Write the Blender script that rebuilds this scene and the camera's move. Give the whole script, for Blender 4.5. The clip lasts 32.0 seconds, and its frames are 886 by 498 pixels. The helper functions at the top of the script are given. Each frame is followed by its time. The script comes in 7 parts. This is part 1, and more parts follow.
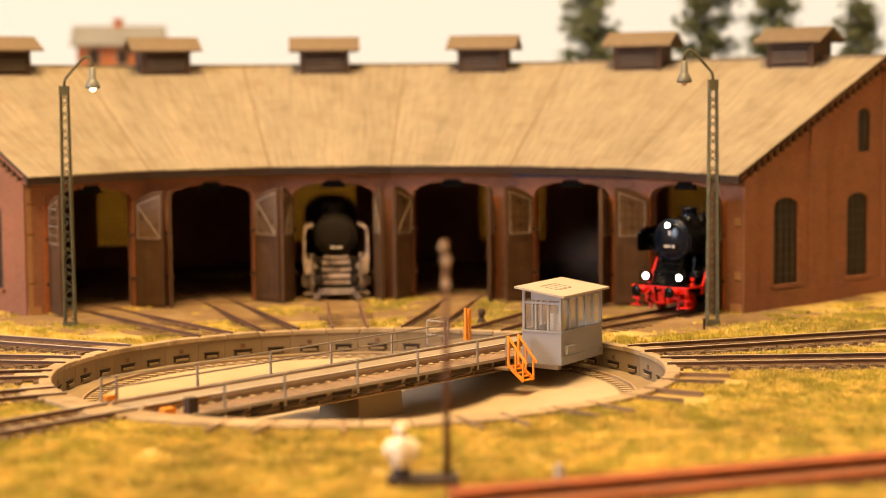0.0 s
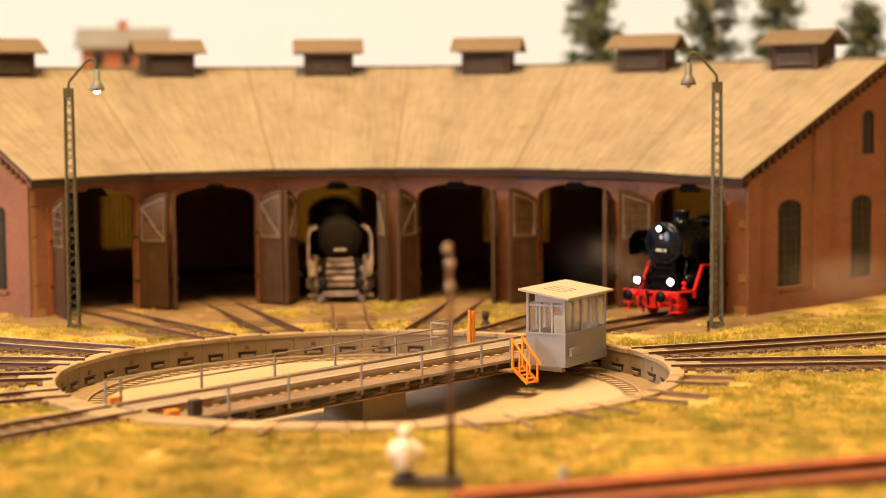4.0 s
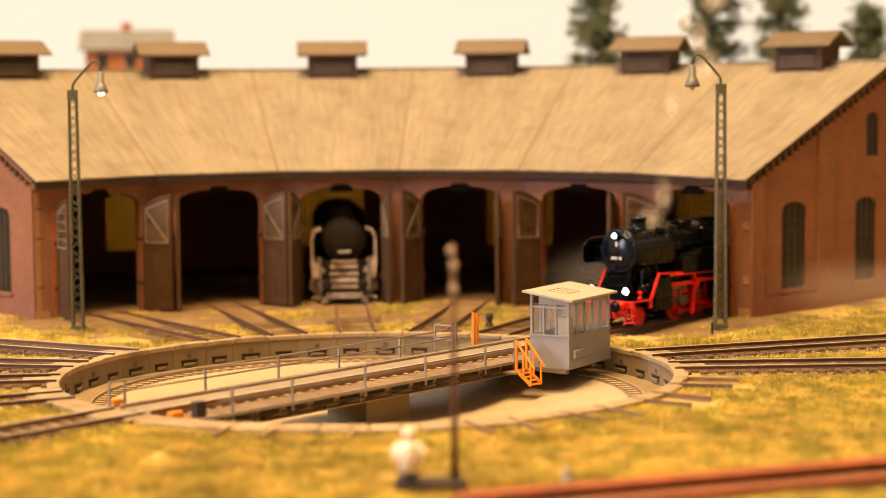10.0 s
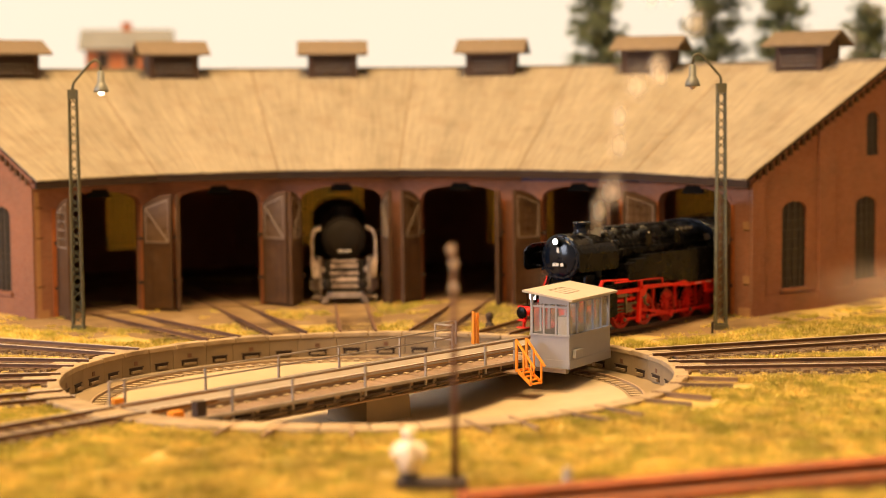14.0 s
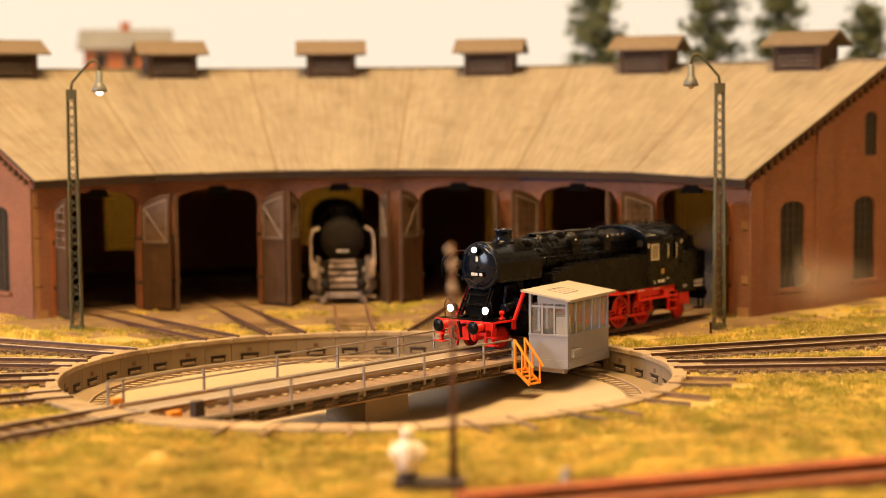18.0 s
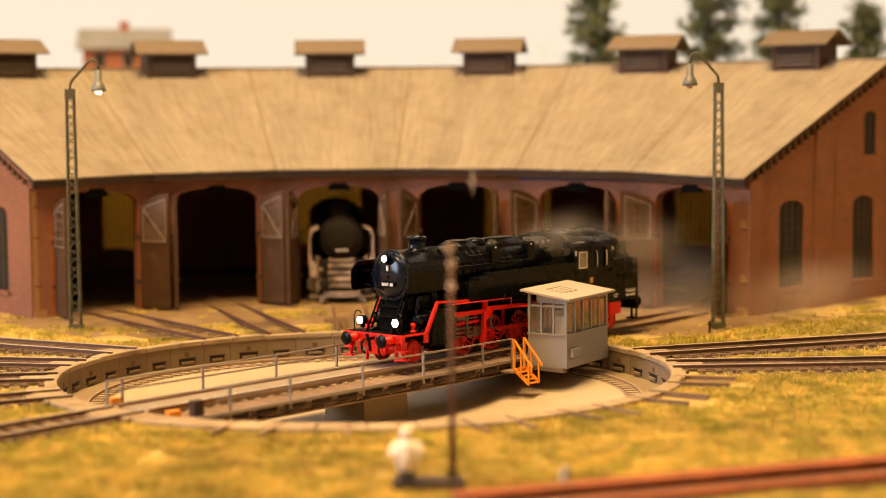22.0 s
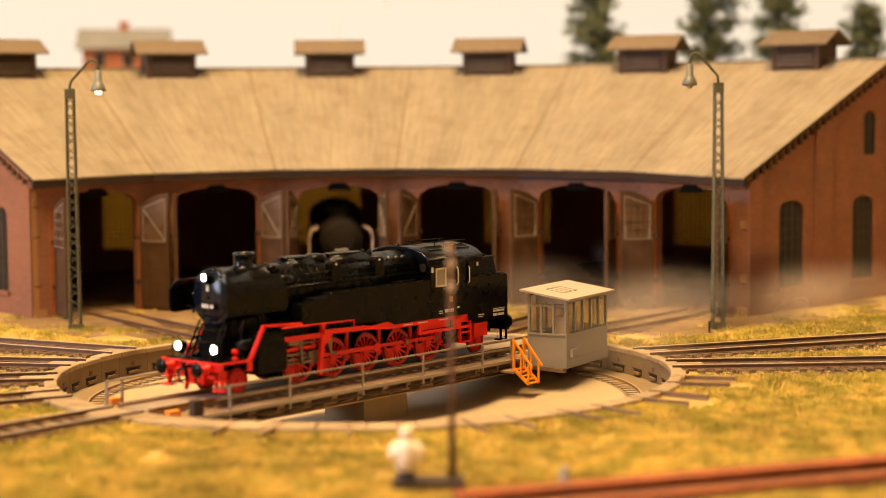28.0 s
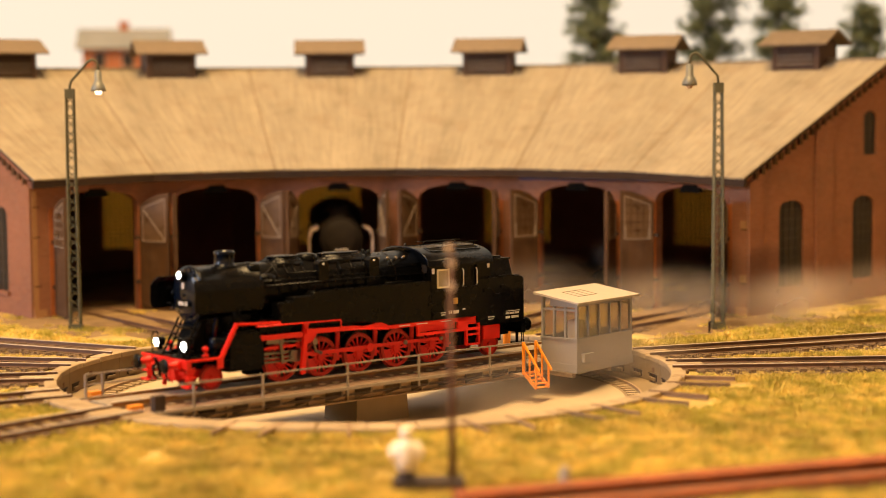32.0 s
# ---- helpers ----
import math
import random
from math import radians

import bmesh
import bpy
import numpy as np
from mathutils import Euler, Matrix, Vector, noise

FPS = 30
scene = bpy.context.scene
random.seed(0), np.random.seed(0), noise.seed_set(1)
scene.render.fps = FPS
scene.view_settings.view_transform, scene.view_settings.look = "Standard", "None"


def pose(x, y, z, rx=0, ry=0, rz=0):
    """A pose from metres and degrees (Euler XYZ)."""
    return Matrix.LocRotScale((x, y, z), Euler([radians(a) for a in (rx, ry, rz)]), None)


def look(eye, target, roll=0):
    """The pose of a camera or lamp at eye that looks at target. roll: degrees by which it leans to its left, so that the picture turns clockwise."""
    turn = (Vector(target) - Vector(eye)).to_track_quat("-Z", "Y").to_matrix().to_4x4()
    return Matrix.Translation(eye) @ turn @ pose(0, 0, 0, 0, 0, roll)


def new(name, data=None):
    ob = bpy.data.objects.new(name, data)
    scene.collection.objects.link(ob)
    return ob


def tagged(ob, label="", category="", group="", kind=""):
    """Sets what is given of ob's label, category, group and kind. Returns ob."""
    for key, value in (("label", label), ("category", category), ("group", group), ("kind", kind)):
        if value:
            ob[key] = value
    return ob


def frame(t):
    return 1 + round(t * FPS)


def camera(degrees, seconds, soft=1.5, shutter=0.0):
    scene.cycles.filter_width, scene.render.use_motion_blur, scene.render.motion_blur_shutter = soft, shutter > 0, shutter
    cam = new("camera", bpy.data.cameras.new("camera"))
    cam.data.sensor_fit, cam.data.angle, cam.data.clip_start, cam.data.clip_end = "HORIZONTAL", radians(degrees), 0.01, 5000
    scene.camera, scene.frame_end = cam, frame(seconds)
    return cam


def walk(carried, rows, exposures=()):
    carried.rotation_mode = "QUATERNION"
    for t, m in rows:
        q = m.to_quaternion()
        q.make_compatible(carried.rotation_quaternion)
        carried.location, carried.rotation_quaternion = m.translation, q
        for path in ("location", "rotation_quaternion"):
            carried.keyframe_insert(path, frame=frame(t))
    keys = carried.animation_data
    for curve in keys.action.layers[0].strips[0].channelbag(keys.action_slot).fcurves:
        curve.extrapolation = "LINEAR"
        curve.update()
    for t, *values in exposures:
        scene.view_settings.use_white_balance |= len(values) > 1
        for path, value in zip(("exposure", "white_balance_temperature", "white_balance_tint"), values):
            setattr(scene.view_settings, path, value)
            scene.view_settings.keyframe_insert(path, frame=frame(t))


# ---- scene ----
# A model railway in H0: every measure below is in prototype metres and is brought to
# the model's own size by S.
S = 1 / 87.0
cam = camera(27.378, 32.0, soft=0.42)
cam.data.dof.use_dof = True
cam.data.dof.focus_distance = 70.0 * S
cam.data.dof.aperture_fstop = 8.0


def eye_pose(dx, dy):
    """Tripod pose; dx, dy: how far the head is panned, in 1/3218.8 rad."""
    yaw, pitch, roll = radians(2.479) - dx / 3218.8, radians(4.631) - dy / 3218.8, radians(-0.536)
    fwd = Vector((math.sin(yaw) * math.cos(pitch), math.cos(yaw) * math.cos(pitch), -math.sin(pitch)))
    right = Vector((math.cos(yaw), -math.sin(yaw), 0))
    up = right.cross(fwd)
    r2 = right * math.cos(roll) + up * math.sin(roll)
    u2 = -right * math.sin(roll) + up * math.cos(roll)
    m = Matrix((r2, u2, -fwd)).transposed().to_4x4()
    return Matrix.Translation(Vector((0, -66.394, 9.683)) * S) @ m


PATH = [(0, -9.3, -5.2), (1, -8, -3.9), (2, -6, -3), (3, -3.8, -1.8), (3.5, -3, -1.5), (4.5, -1.4, -0.8), (5.5, 0, -0.2),
        (6, 0.6, 0.3), (7, 1.9, 1.2), (8, 2.7, 1.4), (9, 3.3, 1.7), (10, 4.5, 2.4), (11, 5, 2.4), (12, 5, 1.6), (13, 5, 1.5),
        (14.5, 4.6, 1.4), (16.5, 2.8, 1.4), (18, 2.2, 1.2), (20, 1.8, 1), (22, 0.4, 0.1), (24, 0, 0), (32, 0, 0)]
walk(cam, [(t, eye_pose(dx, dy)) for t, dx, dy in PATH], [(0, 0.0), (13, 0.0), (17, -0.06), (21, -0.13), (25, -0.11), (32, -0.09)])

# ---- light: an exhibition room with warm ceiling lamps and a little cool daylight from one side ----
world = bpy.data.worlds.new("world")
scene.world = world
world.use_nodes = True
world.node_tree.nodes["Background"].inputs[0].default_value = (1.0, 0.85, 0.66, 1)
world.node_tree.nodes["Background"].inputs[1].default_value = 0.10


def area_lamp(name, at, target, sx, sy, watts, col):
    data = bpy.data.lights.new(name, "AREA")
    data.shape, data.size, data.size_y, data.energy, data.color = "RECTANGLE", sx, sy, watts, col
    ob = new(name, data)
    ob.matrix_world = look(at, target)
    return ob


WARM = (1.0, 0.65, 0.29)
area_lamp("ceiling_lamp", (-0.08, -0.02, 1.5), (0.0, 0.0, 0), 0.6, 0.45, 38.5, WARM)
area_lamp("ceiling_lamp", (-0.38, -0.62, 1.45), (-0.24, -0.45, 0), 0.5, 0.4, 25.5, WARM)
area_lamp("window_light", (-1.66, -0.5, 0.5), (0, 0, 0.05), 0.8, 0.7, 30, (0.78, 0.84, 1.0))
scene.view_settings.exposure = 0.0

# ---- materials ----


def mat(name, col, rough=0.7, metal=0.0, var=0.25, size=0.4, bump=0.25, spec=0.4, rnd=0.12, stain=None, stain_amt=0.5):
    """A painted or natural surface: grain and stains at two scales, size in prototype metres."""
    m = bpy.data.materials.new(name)
    m.use_nodes = True
    nt = m.node_tree
    N, L = nt.nodes, nt.links
    b = N["Principled BSDF"]
    tc = N.new("ShaderNodeTexCoord")
    mp = N.new("ShaderNodeMapping")
    mp.inputs["Scale"].default_value = (87, 87, 87)
    L.new(tc.outputs["Object"], mp.inputs["Vector"])
    fine, wide = N.new("ShaderNodeTexNoise"), N.new("ShaderNodeTexNoise")
    fine.inputs["Scale"].default_value, fine.inputs["Detail"].default_value = 1 / size, 6
    wide.inputs["Scale"].default_value, wide.inputs["Detail"].default_value = 0.16 / size, 4
    for n in (fine, wide):
        L.new(mp.outputs[0], n.inputs["Vector"])
    info = N.new("ShaderNodeObjectInfo")

    def math_node(op, a, bb):
        n = N.new("ShaderNodeMath")
        n.operation = op
        for i, v in enumerate((a, bb)):
            if isinstance(v, (int, float)):
                n.inputs[i].default_value = v
            else:
                L.new(v, n.inputs[i])
        return n.outputs[0]

    f = math_node("MULTIPLY", math_node("SUBTRACT", fine.outputs[0], 0.5), 2.2 * var)
    w = math_node("MULTIPLY", math_node("SUBTRACT", wide.outputs[0], 0.5), 2.2 * var)
    r = math_node("MULTIPLY", math_node("SUBTRACT", info.outputs["Random"], 0.5), 2 * rnd)
    k = math_node("ADD", math_node("ADD", math_node("ADD", f, w), r), 1.0)
    mul = N.new("ShaderNodeVectorMath")
    mul.operation = "SCALE"
    mul.inputs[0].default_value = col
    L.new(k, mul.inputs["Scale"])
    out = mul.outputs[0]
    if stain:
        mix = N.new("ShaderNodeMix")
        mix.data_type = "RGBA"
        ramp = N.new("ShaderNodeMapRange")
        ramp.inputs[1].default_value, ramp.inputs[2].default_value = 0.5, 0.68
        st = N.new("ShaderNodeTexNoise")
        st.inputs["Scale"].default_value, st.inputs["Detail"].default_value = 0.35 / size, 7
        L.new(mp.outputs[0], st.inputs["Vector"])
        L.new(st.outputs[0], ramp.inputs[0])
        amt = math_node("MULTIPLY", ramp.outputs[0], stain_amt)
        L.new(amt, mix.inputs[0])
        L.new(out, mix.inputs[6])
        mix.inputs[7].default_value = (*stain, 1)
        out = mix.outputs[2]
    L.new(out, b.inputs["Base Color"])
    rr = math_node("ADD", math_node("MULTIPLY", f, 0.35), rough)
    L.new(rr, b.inputs["Roughness"])
    b.inputs["Metallic"].default_value = metal
    b.inputs["Specular IOR Level"].default_value = spec
    if bump:
        bp = N.new("ShaderNodeBump")
        bp.inputs["Strength"].default_value, bp.inputs["Distance"].default_value = bump, 0.05 * S
        L.new(fine.outputs[0], bp.inputs["Height"])
        L.new(bp.outputs[0], b.inputs["Normal"])
    return m


def brick_mat(name, c1, c2, mortar):
    """Brick courses laid in the wall's own plane (x along it, z up)."""
    m = mat(name, c1, rough=0.85, var=0.34, size=0.8, bump=0.1, spec=0.2, stain=tuple(0.6 * v for v in mortar), stain_amt=0.55)
    nt = m.node_tree
    N, L = nt.nodes, nt.links
    b = N["Principled BSDF"]
    mp = [n for n in N if n.type == "MAPPING"][0]
    sep, com = N.new("ShaderNodeSeparateXYZ"), N.new("ShaderNodeCombineXYZ")
    L.new(mp.outputs[0], sep.inputs[0])
    L.new(sep.outputs[0], com.inputs[0])
    L.new(sep.outputs[2], com.inputs[1])
    br = N.new("ShaderNodeTexBrick")
    br.inputs["Scale"].default_value = 1.0
    br.inputs["Brick Width"].default_value, br.inputs["Row Height"].default_value = 0.27, 0.085
    br.inputs["Mortar Size"].default_value = 0.012
    br.inputs["Color1"].default_value, br.inputs["Color2"].default_value = (*c1, 1), (*c2, 1)
    br.inputs["Mortar"].default_value = (*mortar, 1)
    L.new(com.outputs[0], br.inputs["Vector"])
    old = b.inputs["Base Color"].links[0].from_socket
    mix = N.new("ShaderNodeMix")
    mix.data_type, mix.blend_type = "RGBA", "MIX"
    mix.inputs[0].default_value = 0.6
    L.new(old, mix.inputs[6])
    L.new(br.outputs["Color"], mix.inputs[7])
    L.new(mix.outputs[2], b.inputs["Base Color"])
    return m


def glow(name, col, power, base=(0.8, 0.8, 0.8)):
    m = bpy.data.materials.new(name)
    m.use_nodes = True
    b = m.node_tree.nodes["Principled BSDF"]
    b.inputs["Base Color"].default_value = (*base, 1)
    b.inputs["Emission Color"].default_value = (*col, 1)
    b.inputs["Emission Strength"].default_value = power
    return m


def glass(name, col, rough=0.15, trans=0.8):
    m = mat(name, col, rough=rough, var=0.15, size=0.5, bump=0.03)
    b = m.node_tree.nodes["Principled BSDF"]
    b.inputs["Transmission Weight"].default_value = trans
    return m


M = dict(
    ground=mat("ground", (0.45, 0.335, 0.12), 0.95, var=0.42, size=0.9, bump=0.8, spec=0.1, stain=(0.27, 0.18, 0.06), stain_amt=0.6),
    yard=mat("yard_dirt", (0.20, 0.13, 0.065), 0.95, var=0.4, size=0.7, bump=0.5, spec=0.1, stain=(0.31, 0.22, 0.12), stain_amt=0.6),
    grass=mat("static_grass", (0.38, 0.33, 0.06), 0.9, var=0.7, size=1.1, bump=0, spec=0.15),
    dry=mat("dry_grass", (0.68, 0.51, 0.13), 0.9, var=0.6, size=1.1, bump=0, spec=0.15),
    ballast=mat("ballast", (0.2, 0.142, 0.092), 0.95, var=0.75, size=0.12, bump=0.6, spec=0.1),
    rust_rail=mat("rail_side", (0.16, 0.085, 0.05), 0.6, 0.3, var=0.3, size=0.3),
    shiny=mat("rail_head", (0.62, 0.53, 0.45), 0.42, 0.35, var=0.15, size=0.3, bump=0.05),
    sleeper=mat("sleeper_wood", (0.15, 0.10, 0.062), 0.9, var=0.4, size=0.3, bump=0.4, spec=0.1),
    concrete=mat("pit_concrete", (0.27, 0.2, 0.12), 0.9, var=0.16, size=0.9, bump=0.25, spec=0.15, rnd=0.06, stain=(0.24, 0.18, 0.11), stain_amt=0.45),
    pit_floor=mat("pit_floor", (0.48, 0.385, 0.255), 0.9, var=0.10, size=1.4, bump=0.15, spec=0.15, stain=(0.38, 0.30, 0.2), stain_amt=0.4),
    coping=mat("coping_stone", (0.37, 0.28, 0.175), 0.9, var=0.25, size=0.5, bump=0.35, spec=0.15, stain=(0.15, 0.10, 0.06)),
    slot=mat("slot_iron", (0.05, 0.03, 0.02), 0.8, var=0.3, size=0.2),
    bridge=mat("bridge_steel", (0.17, 0.125, 0.085), 0.7, 0.1, var=0.22, size=0.5, bump=0.12, stain=(0.17, 0.11, 0.06), stain_amt=0.5),
    rail_grey=mat("handrail_grey", (0.33, 0.285, 0.24), 0.55, 0.2, var=0.15, size=0.4, bump=0.05),
    deck_pale=mat("deck_pale", (0.31, 0.255, 0.195), 0.85, var=0.12, size=0.5, bump=0.12, spec=0.15, stain=(0.24, 0.18, 0.12), stain_amt=0.4),
    clip=mat("clip_cream", (0.50, 0.40, 0.26), 0.8, var=0.15, size=0.2),
    bridge_rail=mat("bridge_rail", (0.30, 0.16, 0.055), 0.6, 0.2, var=0.25, size=0.3),
    deck=mat("deck_planks", (0.24, 0.165, 0.115), 0.85, var=0.3, size=0.35, bump=0.3, spec=0.15),
    cab=mat("cabin_grey", (0.295, 0.29, 0.30), 0.65, var=0.08, size=0.6, bump=0.05, rnd=0.02),
    cabroof=mat("cabin_roof", (0.43, 0.375, 0.315), 0.75, var=0.06, size=0.7, bump=0.08, rnd=0.02),
    orange=mat("orange_paint", (0.85, 0.30, 0.02), 0.55, var=0.12, size=0.3, bump=0.05, rnd=0.03),
    brick=brick_mat("red_brick", (0.305, 0.128, 0.076), (0.22, 0.083, 0.046), (0.23, 0.15, 0.11)),
    stone=mat("sandstone", (0.40, 0.22, 0.11), 0.85, var=0.25, size=0.4, bump=0.3, spec=0.2),
    roof=mat("roof_boards", (0.282, 0.235, 0.168), 0.85, var=0.14, size=0.5, bump=0.3, spec=0.2, rnd=0.016, stain=(0.22, 0.165, 0.11), stain_amt=0.5),
    seam=mat("roof_seam", (0.205, 0.16, 0.11), 0.85, var=0.25, size=0.5, bump=0.2, spec=0.15),
    # Near-black, so that the eaves carry a painted shadow line.
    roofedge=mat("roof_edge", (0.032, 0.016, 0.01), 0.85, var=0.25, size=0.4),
    vent=mat("vent_wood", (0.075, 0.045, 0.032), 0.85, var=0.3, size=0.3, bump=0.3),
    ventroof=mat("vent_roof", (0.165, 0.122, 0.082), 0.85, var=0.2, size=0.4, bump=0.3),
    door=mat("door_wood", (0.075, 0.034, 0.011), 0.75, var=0.35, size=0.4, bump=0.3, stain=(0.12, 0.07, 0.04), stain_amt=0.4),
    door_pane=mat("door_pane", (0.115, 0.068, 0.036), 0.32, var=0.45, size=0.5, bump=0.05, spec=0.35),
    doorframe=mat("door_frame", (0.40, 0.12, 0.035), 0.8, var=0.3, size=0.3, bump=0.2),
    whitewood=mat("pale_brace", (0.30, 0.24, 0.19), 0.8, var=0.3, size=0.3),
    shedfloor=mat("shed_dirt", (0.26, 0.165, 0.09), 0.95, var=0.35, size=1.0, bump=0.3, spec=0.1, stain=(0.09, 0.06, 0.035)),
    stub=mat("stub_rail", (0.26, 0.165, 0.095), 0.85, var=0.3, size=0.4),
    soot=mat("sooty_inside", (0.05, 0.042, 0.036), 0.95, var=0.3, size=1.0, bump=0.1, spec=0.1),
    iron=mat("window_iron", (0.05, 0.045, 0.04), 0.6, 0.3, var=0.2, size=0.3),
    dark_glass=mat("dark_glass", (0.035, 0.028, 0.025), 0.4, var=0.2, size=0.6, bump=0.05, spec=0.25),
    cab_glass=glass("cabin_glass", (0.9, 0.85, 0.78), 0.1, 0.95),
    mast=mat("mast_green", (0.115, 0.107, 0.062), 0.6, 0.3, var=0.2, size=0.3, bump=0.1),
    shade=mat("lamp_grey", (0.19, 0.19, 0.165), 0.45, 0.3, var=0.12, size=0.3, bump=0.05),
    bulb=glow("lit_bulb", (1.0, 0.85, 0.6), 7.0),
    headlight=glow("headlight", (1.0, 0.95, 0.85), 14.0),
    black=mat("loco_black", (0.0036, 0.0035, 0.0037), 0.27, var=0.25, size=0.6, bump=0.04, spec=0.135, rnd=0.05),
    # Blue in this black imitates the window's reflection on the smokebox.
    satin=mat("smokebox_blue_sheen", (0.004, 0.007, 0.015), 0.17, var=0.12, size=0.6, bump=0.02, spec=0.3, rnd=0.02),
    wheelred=mat("wheel_red", (0.72, 0.017, 0.008), 0.5, var=0.25, size=0.25, bump=0.04, rnd=0.05),
    tyre=mat("tyre_red", (0.42, 0.025, 0.013), 0.4, 0.3, var=0.3, size=0.2, bump=0.03),
    # Pale grey imitates light showing through the cab windows.
    pane_grey=mat("lit_pane_grey", (0.34, 0.31, 0.27), 0.25, var=0.15, size=0.3, bump=0.02),
    red=mat("loco_red", (0.82, 0.019, 0.008), 0.42, var=0.12, size=0.4, bump=0.04, rnd=0.04),
    steel=mat("rod_steel", (0.20, 0.17, 0.14), 0.4, 0.7, var=0.25, size=0.2, bump=0.05),
    white=mat("white_paint", (0.75, 0.73, 0.70), 0.6, var=0.08, size=0.3, bump=0),
    chrome=mat("bright_metal", (0.75, 0.72, 0.68), 0.3, 0.8, var=0.08, size=0.3, bump=0),
    brass=mat("brass", (0.55, 0.36, 0.12), 0.35, 0.9, var=0.15, size=0.2, bump=0),
    sootblack=mat("soot_black", (0.008, 0.007, 0.006), 0.9, var=0.2, size=0.5, spec=0.05),
    old_black=mat("weathered_black", (0.02, 0.016, 0.013), 0.7, var=0.35, size=0.5, bump=0.1, spec=0.12),
    pale=mat("weathered_grey", (0.30, 0.24, 0.205), 0.75, var=0.4, size=0.35, bump=0.15, stain=(0.16, 0.11, 0.08), stain_amt=0.7),
    whitish=mat("chalky_white", (0.52, 0.41, 0.35), 0.75, var=0.5, size=0.3, bump=0.15, stain=(0.07, 0.045, 0.03), stain_amt=0.9),
    rust=mat("rust_brown", (0.30, 0.085, 0.028), 0.85, var=0.35, size=0.6, bump=0.3, stain=(0.17, 0.06, 0.025)),
    darkwood=mat("dark_base", (0.07, 0.05, 0.04), 0.85, var=0.3, size=0.3),
    mastrust=mat("rusty_mast", (0.15, 0.075, 0.045), 0.75, 0.1, var=0.3, size=0.3),
    lens=mat("signal_lens", (0.50, 0.38, 0.29), 0.5, var=0.2, size=0.3),
    skin=mat("figure_cream", (0.92, 0.84, 0.74), 0.7, var=0.05, size=0.3, bump=0),
    trousers=mat("figure_dark", (0.06, 0.05, 0.05), 0.8, var=0.1, size=0.3, bump=0),
    orange_brick=brick_mat("orange_brick", (0.45, 0.14, 0.05), (0.38, 0.11, 0.04), (0.4, 0.25, 0.16)),
    slate=mat("slate_grey", (0.22, 0.22, 0.215), 0.8, var=0.2, size=0.4, bump=0.2),
    bark=mat("bark", (0.09, 0.06, 0.04), 0.95, var=0.4, size=0.3, bump=0.5),
    leaf=mat("needle_green", (0.12, 0.14, 0.075), 0.8, var=0.5, size=1.5, bump=0, spec=0.2),
    wall=mat("room_wall", (0.56, 0.48, 0.39), 0.9, var=0.03, size=40, bump=0.02, rnd=0),
    floor=mat("room_floor", (0.24, 0.2, 0.16), 0.7, var=0.1, size=20, bump=0.02, rnd=0),
    # Backdrop brightness is emission, standing in for lamplight on the board.
    backdrop=glow("backdrop_glow", (1.0, 0.865, 0.68), 0.97, (0.05, 0.045, 0.04)),
    girder=mat("girder_brown", (0.36, 0.25, 0.155), 0.8, var=0.18, size=0.5, bump=0.12, stain=(0.24, 0.155, 0.09), stain_amt=0.5),
    slat=mat("pale_slat", (0.30, 0.27, 0.23), 0.7, var=0.2, size=0.3),
    # Blue-grey imitates cool daylight falling on the right-hand lintels.
    lintel=mat("lintel_daylight_blue", (0.10, 0.085, 0.17), 0.8, var=0.3, size=0.5, bump=0.15),
    table=mat("table_wood", (0.3, 0.2, 0.12), 0.6, var=0.2, size=4, bump=0.05),
)
yg = M["yellow_pane"] = mat("yellow_pane", (0.5, 0.40, 0.14), 0.5, var=0.2, size=0.8, bump=0.05)
tn = yg.node_tree.nodes.new("ShaderNodeBsdfTranslucent")
tn.inputs[0].default_value = (0.74, 0.60, 0.25, 1)
mx = yg.node_tree.nodes.new("ShaderNodeMixShader")
mx.inputs[0].default_value = 0.72
yg.node_tree.links.new(yg.node_tree.nodes["Principled BSDF"].outputs[0], mx.inputs[1])
yg.node_tree.links.new(tn.outputs[0], mx.inputs[2])
yg.node_tree.links.new(mx.outputs[0], yg.node_tree.nodes["Material Output"].inputs[0])


